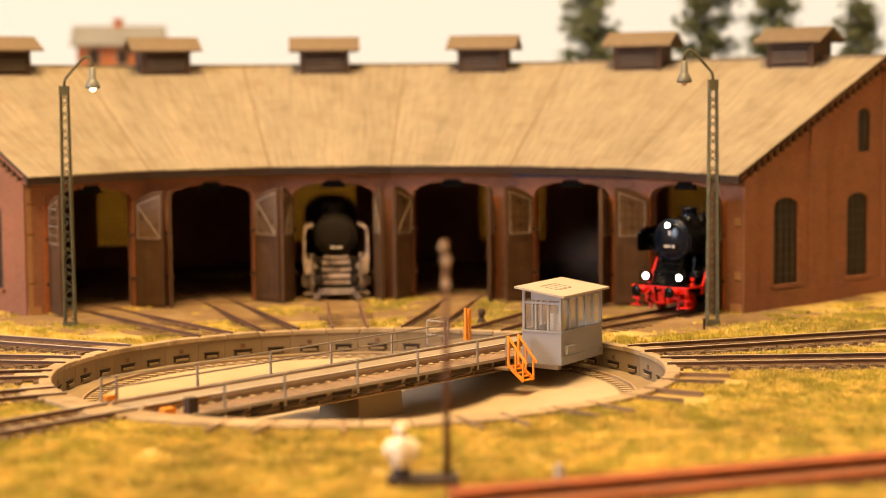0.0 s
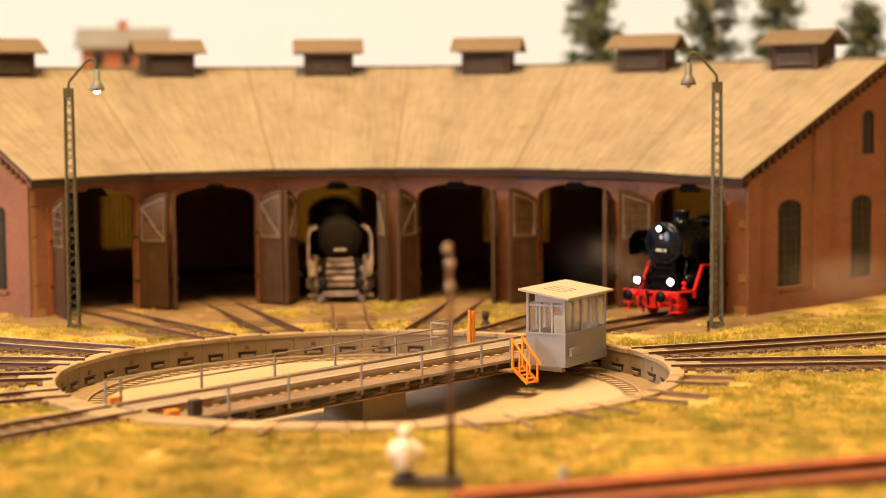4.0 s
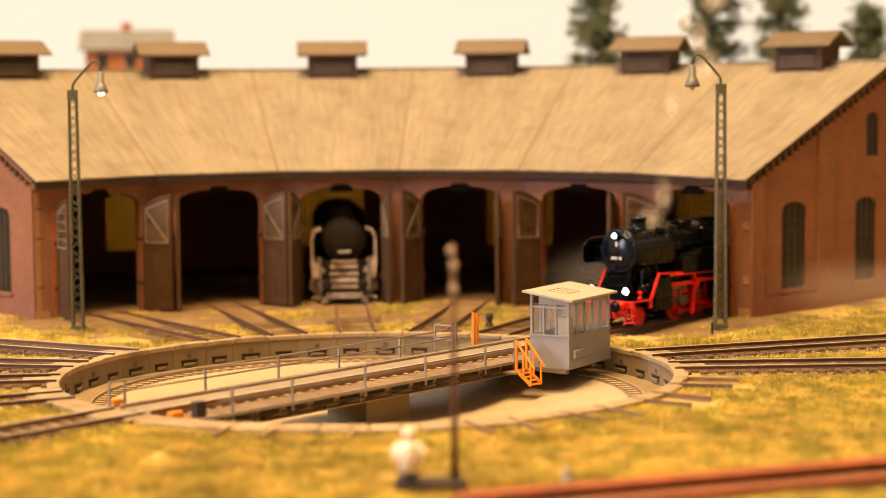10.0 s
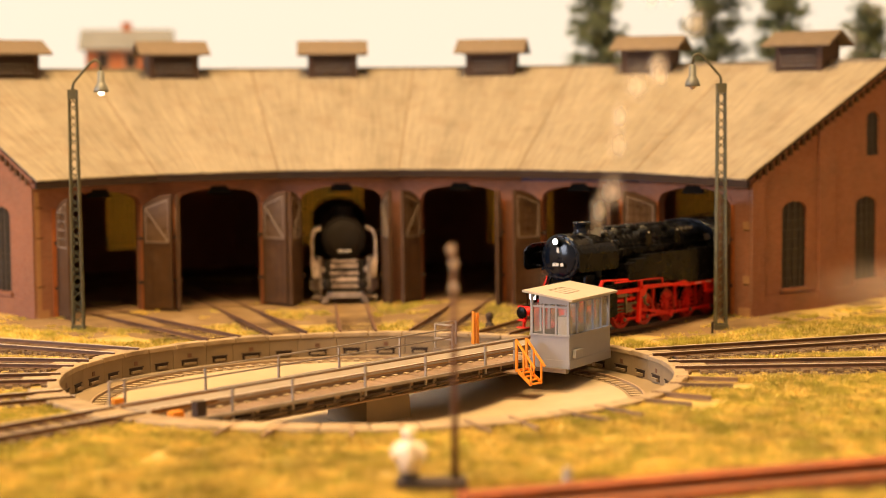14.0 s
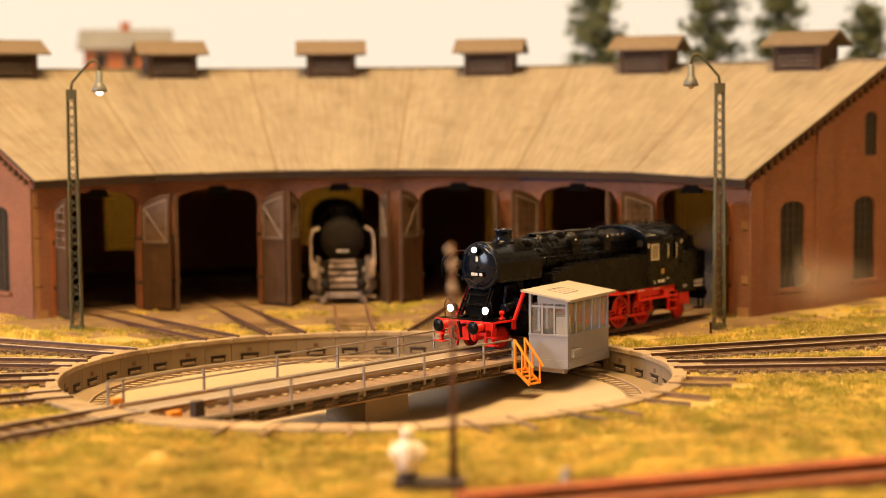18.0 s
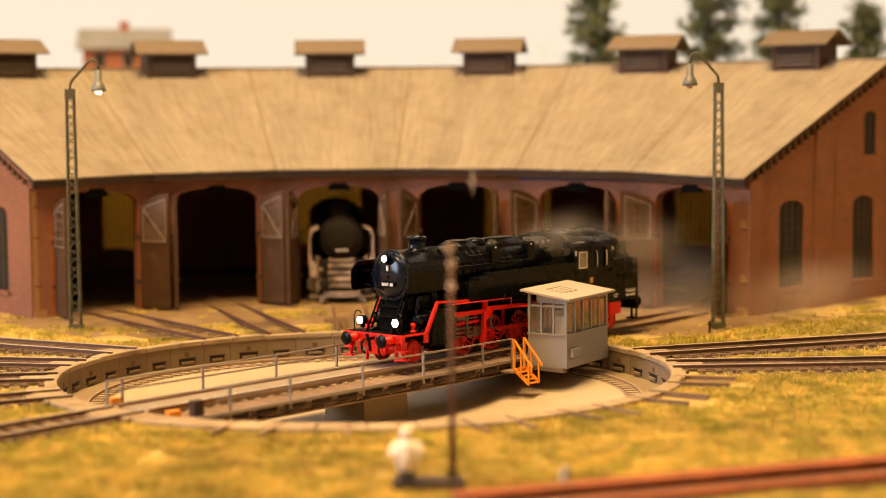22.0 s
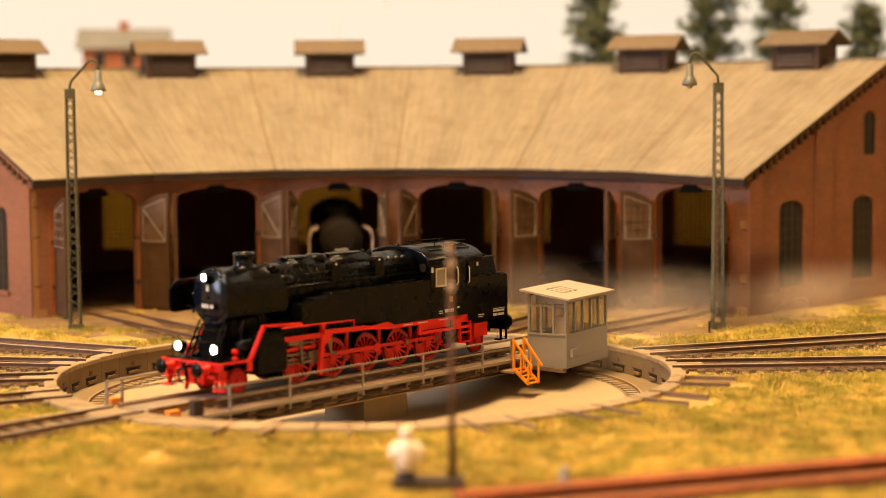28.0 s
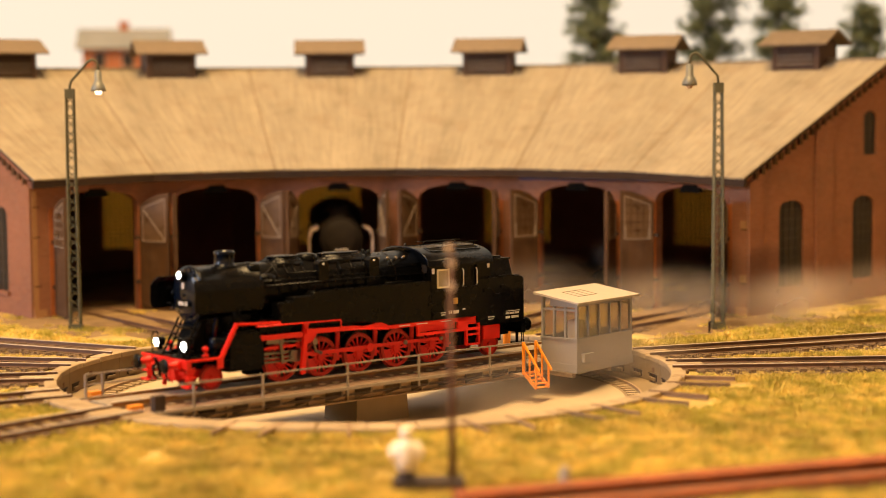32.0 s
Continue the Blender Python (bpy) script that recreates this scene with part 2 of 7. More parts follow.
def streaks(m, amt):
    """Weather streaks that run down the roof slope, away from the middle of the shed."""
    nt = m.node_tree
    N, L = nt.nodes, nt.links
    b = N["Principled BSDF"]
    mp = [n for n in N if n.type == "MAPPING"][0]
    sep, at, com = N.new("ShaderNodeSeparateXYZ"), N.new("ShaderNodeMath"), N.new("ShaderNodeCombineXYZ")
    at.operation = "ARCTAN2"
    L.new(mp.outputs[0], sep.inputs[0])
    L.new(sep.outputs[1], at.inputs[0])
    L.new(sep.outputs[0], at.inputs[1])
    L.new(at.outputs[0], com.inputs[0])
    sc = N.new("ShaderNodeMath")
    sc.operation = "MULTIPLY"
    L.new(sep.outputs[2], sc.inputs[0])
    sc.inputs[1].default_value = 0.007
    L.new(sc.outputs[0], com.inputs[1])
    old = b.inputs["Base Color"].links[0].from_socket
    for scale, lo in ((14.0, 1 - amt * 0.7), (130.0, 1 - amt)):
        nz, rg, mul = N.new("ShaderNodeTexNoise"), N.new("ShaderNodeMapRange"), N.new("ShaderNodeVectorMath")
        nz.inputs["Scale"].default_value, nz.inputs["Detail"].default_value = scale, 5
        L.new(com.outputs[0], nz.inputs["Vector"])
        rg.inputs[1].default_value, rg.inputs[2].default_value, rg.inputs[3].default_value, rg.inputs[4].default_value = 0.3, 0.6, lo, 1.06
        L.new(nz.outputs[0], rg.inputs[0])
        mul.operation = "SCALE"
        L.new(old, mul.inputs[0])
        L.new(rg.outputs[0], mul.inputs["Scale"])
        old = mul.outputs[0]
    L.new(old, b.inputs["Base Color"])


streaks(M["roof"], 0.17)

# ---- building helpers: all in prototype metres ----


def c(a):
    return math.cos(radians(a))


def s(a):
    return math.sin(radians(a))


def B():
    return bmesh.new()


def box(bm, x0, x1, y0, y1, z0, z1):
    v = [bm.verts.new((x, y, z)) for x in (x0, x1) for y in (y0, y1) for z in (z0, z1)]
    for f in ((0, 1, 3, 2), (4, 6, 7, 5), (0, 4, 5, 1), (2, 3, 7, 6), (0, 2, 6, 4), (1, 5, 7, 3)):
        bm.faces.new([v[i] for i in f])
    return bm


def hexa(bm, low, high):
    """Four low and four high corners, both counter-clockwise seen from above."""
    a, b = [bm.verts.new(p) for p in low], [bm.verts.new(p) for p in high]
    bm.faces.new(a[::-1]), bm.faces.new(b)
    for i in range(4):
        bm.faces.new((a[i], a[(i + 1) % 4], b[(i + 1) % 4], b[i]))
    return bm


def cyl(bm, p0, p1, r0, r1=None, n=14):
    r1 = r0 if r1 is None else r1
    p0, p1 = Vector(p0), Vector(p1)
    q = (p1 - p0).to_track_quat("Z", "Y")
    ring = []
    for p, r in ((p0, r0), (p1, r1)):
        ring.append([bm.verts.new(p + q @ Vector((r * math.cos(2 * math.pi * i / n), r * math.sin(2 * math.pi * i / n), 0))) for i in range(n)])
    bm.faces.new(ring[0][::-1]), bm.faces.new(ring[1])
    for i in range(n):
        f = bm.faces.new((ring[0][i], ring[0][(i + 1) % n], ring[1][(i + 1) % n], ring[1][i]))
        f.smooth = True
    return bm


def lathe(bm, origin, axis, prof, n=20):
    """Turned body: prof is (radius, distance along axis); smooth, capped where the radius is not 0."""
    o, q = Vector(origin), Vector(axis).to_track_quat("Z", "Y")
    rings = []
    for r, h in prof:
        rings.append([bm.verts.new(o + q @ Vector((r * math.cos(2 * math.pi * i / n), r * math.sin(2 * math.pi * i / n), h))) for i in range(n)])
    for a, b in zip(rings, rings[1:]):
        for i in range(n):
            f = bm.faces.new((a[i], a[(i + 1) % n], b[(i + 1) % n], b[i]))
            f.smooth = True
    bm.faces.new(rings[0][::-1]), bm.faces.new(rings[-1])
    return bm


def tube(bm, pts, r, n=8):
    """A bent round bar through the points."""
    pts = [Vector(p) for p in pts]
    rings, side = [], None
    for i, p in enumerate(pts):
        d = (pts[min(i + 1, len(pts) - 1)] - pts[max(i - 1, 0)]).normalized()
        if side is None:
            side = d.orthogonal().normalized()
        side = (side - d * side.dot(d)).normalized()
        up = d.cross(side)
        rings.append([bm.verts.new(p + r * (side * math.cos(2 * math.pi * k / n) + up * math.sin(2 * math.pi * k / n))) for k in range(n)])
    for a, b in zip(rings, rings[1:]):
        for k in range(n):
            bm.faces.new((a[k], a[(k + 1) % n], b[(k + 1) % n], b[k])).smooth = True
    bm.faces.new(rings[0][::-1]), bm.faces.new(rings[-1])
    return bm


def prism(bm, pts, y0, y1):
    """A flat outline in x, z (counter-clockwise seen from -y), extruded in y."""
    a, b = [bm.verts.new((x, y0, z)) for x, z in pts], [bm.verts.new((x, y1, z)) for x, z in pts]
    bm.faces.new(a), bm.faces.new(b[::-1])
    n = len(pts)
    for i in range(n):
        bm.faces.new((a[(i + 1) % n], a[i], b[i], b[(i + 1) % n]))
    return bm


def finish(bm, name, material, bev=0.0):
    if bev:
        bmesh.ops.bevel(bm, geom=[e for e in bm.edges if e.is_manifold and e.calc_face_angle(0) > 0.6], offset=bev, segments=1, affect="EDGES")
    bm.transform(Matrix.Scale(S, 4))
    me = bpy.data.meshes.new(name)
    bm.to_mesh(me)
    bm.free()
    for k in material if isinstance(material, (list, tuple)) else (material,):
        me.materials.append(M[k])
    return me


def placed(ob, m):
    m = m.copy()
    m.translation = m.translation * S
    ob.matrix_basis = m
    return ob


def part(name, bm, material, parent, label="", m=None, bev=0.0):
    """One mesh of its own under a thing or a part."""
    me = bm if isinstance(bm, bpy.types.Mesh) else finish(bm, name, material, bev)
    ob = new(name, me)
    ob.parent = parent
    if m is not None:
        placed(ob, m)
    return tagged(ob, label)


def thing(name, m, label, category, group="", kind=""):
    ob = new(name)
    ob.empty_display_size = 0.01
    placed(ob, m)
    return tagged(ob, label, category, group, kind)


def solid(name, bm, material, m, label, category, group="", kind="", bev=0.0):
    ob = new(name, finish(bm, name, material, bev))
    placed(ob, m)
    return tagged(ob, label, category, group, kind)


def soup(name, verts, faces, material):
    me = bpy.data.meshes.new(name)
    me.from_pydata((np.asarray(verts) * S).tolist(), [], np.asarray(faces).tolist())
    me.materials.append(M[material])
    return me

# ---- the setting: room, table, ground ----
AX = 46.9            # heading of the bridge while the engine rolls onto it
RC = Vector((-0.5, 0.0))   # centre of the engine shed's arc
RIM = 11.2


def smooth(a, b, x):
    t = min(1, max(0, (x - a) / (b - a)))
    return t * t * (3 - 2 * t)


def gz(x, y):
    """Height of the ground."""
    r = math.hypot(x, y)
    ang = math.degrees(math.atan2(y, x))
    z = -0.27 + 0.19 * smooth(16, 22.5, r) * smooth(20, 36, ang) * smooth(160, 140, ang) if y > 0 else -0.27
    z += 0.62 * smooth(23, 34, x) * smooth(9, 15, y) + 0.6 * smooth(-20, -28, x) * smooth(12, 18, y)
    z += 9.5 * smooth(46, 56, y)
    n = noise.noise((x * 0.35, y * 0.35, 0)) * 0.10 + noise.noise((x * 1.3, y * 1.3, 3)) * 0.05
    if y > 0 and 30 < ang < 140 and r < 24:
        n = n * 0.35
    return z + n * smooth(12.2, 14.5, r)


def ground_sheet():
    rs = [11.45, 11.8, 12.2, 12.8, 13.6, 14.5, 15.5, 16.5, 17.5, 18.5, 19.5, 20.5, 21.5, 22.5, 23.5, 25, 27, 29, 31, 34, 37, 40, 43, 46, 49, 52, 55, 58, 62, 68, 76, 90, 110]
    n = 240
    vs, fs = [], []
    for r in rs:
        for i in range(n):
            a = 360 * i / n
            x, y = r * c(a), r * s(a)
            if y < -34:
                x, y = x * -34 / y if abs(x) > 60 else x, -34
            y = min(y, 74)
            vs.append((x, y, gz(x, y)))
    for k in range(len(rs) - 1):
        for i in range(n):
            j = (i + 1) % n
            fs.append((k * n + i, (k + 1) * n + i, (k + 1) * n + j, k * n + j))
    me = soup("ground", vs, fs, "ground")
    me.materials.append(M["yard"])
    for p in me.polygons:
        x, y, _ = p.center / S
        r, a = math.hypot(x, y), math.degrees(math.atan2(y, x))
        w = noise.noise((x * 0.5, y * 0.5, 9)) * 3
        if 33 < a < 137 and r + w > 15.5 and math.hypot(x + 0.5, y) < 25.5:
            p.material_index = 1
        if x > 13 and y > 9.5 + 0.3 * w and w < -0.5:
            p.material_index = 1
        p.use_smooth = True
    return tagged(new("ground", me), "sandy model ground with ochre scenic turf", "ground", kind="structure")


def room():
    bm = B()
    box(bm, -150, 150, -175, 95, -96, -90)
    tagged(new("floor", finish(bm, "floor", "floor")), "plain brown floor of the exhibition room", "floor", kind="structure")
    bm = B()
    box(bm, -150, 150, -175, 95, 150, 156)
    tagged(new("ceiling", finish(bm, "ceiling", "wall")), "plain cream ceiling of the room", "ceiling", kind="structure")
    for i, (x0, x1, y0, y1) in enumerate(((-156, -150, -175, 95), (150, 156, -175, 95), (-150, 150, -181, -175), (-150, 150, 95, 101))):
        bm = B()
        box(bm, x0, x1, y0, y1, -90, 150)
        tagged(new("wall_%d" % (i + 1), finish(bm, "wall", "wall")), "plain cream wall of the room", "wall", kind="structure")
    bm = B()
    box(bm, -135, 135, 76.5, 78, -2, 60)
    tagged(new("backdrop", finish(bm, "backdrop", "backdrop")), "plain cream backdrop board behind the layout, glowing by itself", "backdrop", kind="structure")
    t = thing("layout_table", pose(0, 20, 0), "plain wooden table under the model landscape", "table")
    bm = B()
    box(bm, -105, 105, -53.5, 58, -7, -2.4)
    part("tabletop", bm, "table", t)
    for x in (-98, 98):
        for y in (-46, 50):
            bm = B()
            box(bm, x - 4, x + 4, y - 4, y + 4, -90, -7)
            part("leg", bm, "table", t)


# ---- tracks ----


SLEEPER = finish(box(B(), -0.12, 0.12, -1.25, 1.25, -0.33, -0.165), "sleeper", "sleeper", 0.015)


def track(a, r0, r1, bed, grouped="tracks round the turntable", z=0.0):
    """A straight radial track from r0 to r1 at the angle a."""
    t = thing("railway_track", pose(0, 0, z - (0.075 if grouped == "stub tracks" else 0), 0, 0, a), "rusty steel rails on dark wooden sleepers" + (" in grey-brown ballast" if bed else " sunk in sandy ground"), "track", grouped)
    for sg in (-1, 1):
        bm = B()
        y = sg * 0.753
        prism_x = [(y - 0.07, -0.16), (y + 0.07, -0.16), (y + 0.02, -0.13), (y + 0.02, -0.05), (y + 0.05, -0.045), (y + 0.05, -0.012), (y - 0.05, -0.012), (y - 0.05, -0.045), (y - 0.02, -0.05), (y - 0.02, -0.13)]
        lo, hi = [bm.verts.new((r0, yy, zz)) for yy, zz in prism_x], [bm.verts.new((r1, yy, zz)) for yy, zz in prism_x]
        k = len(prism_x)
        for i in range(k):
            bm.faces.new((lo[i], lo[(i + 1) % k], hi[(i + 1) % k], hi[i]))
        bm.faces.new(lo[::-1]), bm.faces.new(hi)
        rail = part("rail", bm, "stub" if grouped == "stub tracks" else "rust_rail", t)
        bm = B()
        box(bm, r0, r1, y - 0.052, y + 0.052, -0.012, 0.0)
        part("rail_head", bm, "shiny" if bed else "stub" if grouped == "stub tracks" else "rust_rail", rail, "worn bright running surface" if bed else "")
    if r0 < 12 and bed:
        part("rail_pad", box(B(), r0 + 0.38, r0 + 1.3, -0.62, 0.62, -0.3, -0.11), "coping", t, "beige slab between the rails", bev=0.03)
    if grouped == "stub tracks":
        return t
    x = r0 + 0.4
    rng = random.Random(int(a * 10) + 3)
    sunk = -0.07 if not bed else 0.0
    while x < min(r1, 36) - 0.2:
        part("sleeper", SLEEPER, None, t, m=pose(x, rng.uniform(-0.03, 0.03), rng.uniform(-0.01, 0.012) + sunk, 0, 0, rng.uniform(-1.2, 1.2)))
        x += 0.62
    return t


def ballast_bed(a, r0, r1, seed):
    """Loose stones along a track."""
    rng = np.random.RandomState(seed)
    n = int((r1 - r0) * 800)
    x, y = rng.uniform(r0, r1, n), np.clip(rng.normal(0, 1.15, n), -2.5, 2.5)
    k = np.abs(np.abs(y) - 0.753) > 0.1
    x, y = x[k], y[k]
    n = len(x)
    sz = rng.uniform(0.022, 0.062, n)
    base = np.array([(1, 0, -0.5), (-0.5, 0.9, -0.5), (-0.5, -0.9, -0.5), (0.2, 0.1, 0.9), (-0.6, 0.3, 0.5)])
    th = rng.uniform(0, 6.28, n)
    px = base[None, :, 0] * np.cos(th)[:, None] - base[None, :, 1] * np.sin(th)[:, None]
    py = base[None, :, 0] * np.sin(th)[:, None] + base[None, :, 1] * np.cos(th)[:, None]
    jit = rng.uniform(0.7, 1.3, (n, 5))
    z = -0.2 - 0.07 * (np.abs(y) > 1.3) - 0.04 * (np.abs(y) > 1.7)
    vs = np.stack([x[:, None] + px * sz[:, None] * jit, y[:, None] + py * sz[:, None] * jit, z[:, None] + base[None, :, 2] * sz[:, None]], -1).reshape(-1, 3)
    f = np.array([(0, 1, 3), (1, 4, 3), (1, 2, 4), (2, 0, 3), (2, 3, 4)])
    fs = (f[None] + 5 * np.arange(n)[:, None, None]).reshape(-1, 3)
    ob = new("ballast", soup("ballast", vs, fs, "ballast"))
    placed(ob, pose(0, 0, 0, 0, 0, a))
    tagged(ob, "loose brown ballast stones beside the rails", "ballast", kind="stuff")


# ---- turntable ----


def arc_piece(bm, a0, a1, r0, r1, z0, z1, n=3):
    for i in range(n):
        b0, b1 = a0 + (a1 - a0) * i / n, a0 + (a1 - a0) * (i + 1) / n
        q = [(r0 * c(b0), r0 * s(b0)), (r1 * c(b0), r1 * s(b0)), (r1 * c(b1), r1 * s(b1)), (r0 * c(b1), r0 * s(b1))]
        hexa(bm, [(x, y, z0) for x, y in q], [(x, y, z1) for x, y in q])
    bmesh.ops.remove_doubles(bm, verts=bm.verts, dist=1e-4)
    return bm


def turntable_pit():
    t = thing("turntable_pit", pose(0, 0, 0), "round sunken turntable pit with beige concrete wall panels", "turntable pit")
    vs, fs = [(0, 0, -1.9)], []
    rs, n = (2, 4, 5, 6, 7, 8, 9.2, 9.5, 10.7, RIM + 0.3), 96
    for r in rs:
        for i in range(n):
            z = -1.9 + 0.8 * smooth(3.5, 10.5, r)
            if r > 9.5:
                z = -1.1
            vs.append((r * c(360 * i / n), r * s(360 * i / n), z))
    for i in range(n):
        fs.append((0, 1 + i, 1 + (i + 1) % n))
    me = bpy.data.meshes.new("pit_floor")
    for k in range(len(rs) - 1):
        for i in range(n):
            j = (i + 1) % n
            fs.append((1 + k * n + i, 1 + (k + 1) * n + i, 1 + (k + 1) * n + j, 1 + k * n + j))
    me.from_pydata([tuple(q * S for q in v) for v in vs], [], fs)
    me.materials.append(M["pit_floor"])
    me.materials.append(M["concrete"])
    # Outer ring takes the darker concrete, painting in the shade near the wall.
    for p in me.polygons:
        p.material_index = 1 if math.hypot(*p.center.xy) / S > 9.5 else 0
    part("pit_floor", me, None, t, "smooth beige pit floor with a shaded-in outer ring")
    for i in range(48):
        a0, a1 = 360 * i / 48, 360 * (i + 1) / 48
        wide = i % 2
        lo, hi = (a0 - 0.55, a1 + 0.55) if wide else (a0 + 0.55, a1 - 0.55)
        bm = B()
        arc_piece(bm, lo + 0.05, hi - 0.05, RIM, RIM + 0.3, -1.1, -0.17)
        p = part("wall_panel", bm, "concrete", t)
        mid = (lo + hi) / 2
        hw = 0.40 if wide else 0.34
        m = pose(0, 0, 0, 0, 0, mid)
        for nm, b, mm in (("slot_hole", (RIM - 0.012, RIM + 0.03, -hw, hw, -1.03, -0.80), "slot"), ("slot_sill", (RIM - 0.10, RIM - 0.016, -hw + 0.1, hw - 0.1, -1.0, -0.9), "concrete"),
                          ("slot_lintel", (RIM - 0.05, RIM - 0.004, -hw - 0.04, hw + 0.04, -0.80, -0.765), "slot")):
            bm = B()
            box(bm, *b)
            part(nm, bm, mm, p, m=m)
        if wide:
            bm = B()
            box(bm, RIM - 0.02, RIM + 0.02, -0.1, 0.1, -0.70, -0.53)
            part("lug", bm, "rust_rail", p, m=m)
        bm = B()
        arc_piece(bm, a0 + 0.1, a1 - 0.1, RIM - 0.06, RIM + (0.95 if 192 < a0 < 288 else 0.32 if a0 < 188 or a0 > 335 else 0.5) + 0.16 * random.Random(i).random(), -0.3, -0.10 + 0.02 * random.Random(i).uniform(-1, 1))
        part("coping_stone", bm, "coping", t, bev=0.03)
    bm = B()
    arc_piece(bm, 0, 360, 10.06, 10.14, -1.12, -1.0, 120)
    part("ring_rail", bm, "girder", t, "curved rail round the pit floor")
    chair = finish(box(B(), 9.6, 10.04, -0.12, 0.12, -1.14, -1.085), "rail_chair", "coping")
    for i in range(120):
        part("rail_chair", chair, None, t, m=pose(0, 0, 0, 0, 0, 3 * i))
    return t


def bar(bm, a, b, w, h=None):
    """A square bar from a to b."""
    a, b, h = Vector(a), Vector(b), w if h is None else h
    q = (b - a).to_track_quat("X", "Z")
    v0 = len(bm.verts)
    ln = (b - a).length
    box(bm, 0, ln, -w / 2, w / 2, -h / 2, h / 2)
    bm.verts.ensure_lookup_table()
    for v in bm.verts[v0:]:
        v.co = a + q @ v.co
    return bm


def turntable_bridge():
    """Local x runs along the bridge to its shed end; the cabin stands on the -y side."""
    t = thing("turntable_bridge", pose(0, 0, 0, 0, 0, AX), "grey steel turntable bridge with handrails, planked walkways and track", "turntable bridge")
    L = 11.0
    PIER = (-1.15, 1.15)
    for sg in (-1, 1):
        bm = B()
        box(bm, -L, L, sg * 1.0 - 0.06, sg * 1.0 + 0.06, -0.93, -0.36)
        box(bm, -L, L, sg * 1.0 - 0.22, sg * 1.0 + 0.22, -0.98, -0.93)
        for k in range(-6, 7):
            box(bm, k * 1.7 - 0.04, k * 1.7 + 0.04, sg * 1.0 - 0.18, sg * 1.0 + 0.18, -0.93, -0.38)
        part("girder", bm, "girder", t, "brown steel main girder")
        bm = B()
        y = sg * 0.753
        box(bm, -L, L, y - 0.06, y + 0.06, -0.17, -0.13)
        box(bm, -L, L, y - 0.02, y + 0.02, -0.13, -0.04)
        box(bm, -L, L, y - 0.04, y + 0.04, -0.04, -0.012)
        rail = part("rail", bm, "bridge_rail", t, "ochre-brown bridge rail")
        part("rail_head", box(B(), -L, L, y - 0.042, y + 0.042, -0.012, 0.0), "shiny", rail, "worn bright running surface")
        bm = B()
        box(bm, -L, L, sg * 2.1 - 0.045, sg * 2.1 + 0.045, -0.36, -0.25)
        part("edge_beam", bm, "rail_grey", t, "pale grey edge beam")
        bm = B()
        box(bm, -L, L, sg * 1.98 - 0.03, sg * 1.98 + 0.03, -0.60, -0.52)
        part("lower_chord", bm, "slot", t)
        for k in range(-8, 9):
            x = k * 1.3
            ya, yb = sg * 1.07, sg * 2.04
            lo = [(x - 0.035, ya, -0.9), (x + 0.035, ya, -0.9), (x + 0.035, yb, -0.58), (x - 0.035, yb, -0.58)]
            hi = [(x - 0.035, ya, -0.36), (x + 0.035, ya, -0.36), (x + 0.035, yb, -0.36), (x - 0.035, yb, -0.36)]
            part("bracket", hexa(B(), lo if sg > 0 else lo[::-1], hi if sg > 0 else hi[::-1]), "bridge", t)
        n = 46
        for i in range(n):
            x0 = -L + 2 * L * i / n
            bm = B()
            box(bm, x0 + 0.006, x0 + 2 * L / n - 0.006, min(sg * 0.86, sg * 2.05), max(sg * 0.86, sg * 2.05), -0.34, -0.285 + 0.006 * random.Random(i * 3 + sg).uniform(-1, 1))
            part("plank", bm, "deck", t)
    for i in range(36):
        x = -L + 0.3 + i * 0.616
        for sg in (-1, 1):
            bm = B()
            box(bm, x - 0.1, x + 0.1, min(sg * 0.88, sg * 1.04), max(sg * 0.88, sg * 1.04), -0.275, -0.235)
            part("rail_clip", bm, "clip", t)
    for x, y, z, w, k in ((-10.0, 2.2, -0.3, 0.2, "orange"), (-10.45, -1.3, -0.3, 0.24, "orange"), (-9.85, -1.75, 0.0, 0.2, "slot")):
        bm = B()
        box(bm, x - w, x + w, y - 0.14, y + 0.14, -0.35, z + 0.22)
        part("lock_box", bm, k, t, bev=0.02)
    bm = B()
    box(bm, -L, L, -0.68, 0.68, -0.36, -0.10)
    part("deck_plate", bm, "deck_pale", t, "pale grey-beige deck between the rails")
    for sg in (-1, 1):
        part("rail_bearer", box(B(), -L, L, min(sg * 0.684, sg * 0.84), max(sg * 0.684, sg * 0.84), -0.36, -0.174), "deck", t)
    # handrails
    near = (-8.68, -5.95, -2.38, 0.83, 4.25, 6.02)
    far = (-10.4, -9.75, -6.15, -2.6, 0.57, 4.0, 7.2)
    for y, xs, nm in ((-2.06, near, "near"), (2.06, far, "far")):
        for x in xs:
            bm = B()
            box(bm, x - 0.036, x + 0.036, y - 0.036, y + 0.036, -0.56, 0.55)
            part("rail_post", bm, "rail_grey", t)
        for z in (0.55, 0.19):
            bm = B()
            bar(bm, (xs[0] - (0.6 if nm == "near" else 0), y, z), (xs[-1], y, z), 0.055)
            part("handrail", bm, "rail_grey", t)
    bm = B()
    for z in (0.68, 0.1):
        bar(bm, (7.2, 2.06, z), (7.2, 3.0, z), 0.06)
        bar(bm, (7.2, 3.0, z), (8.5, 3.0, z), 0.06)
    for p in ((7.2, 3.0), (8.5, 3.0), (7.2, 2.06)):
        bar(bm, (*p, -0.35), (*p, 0.7), 0.06)
    part("end_railing", bm, "rail_grey", t)
    bm = B()
    box(bm, 7.1, 9.6, 2.16, 3.05, -0.42, -0.3)
    part("landing", bm, "bridge", t)
    for dx in (0, 0.24):
        bm = B()
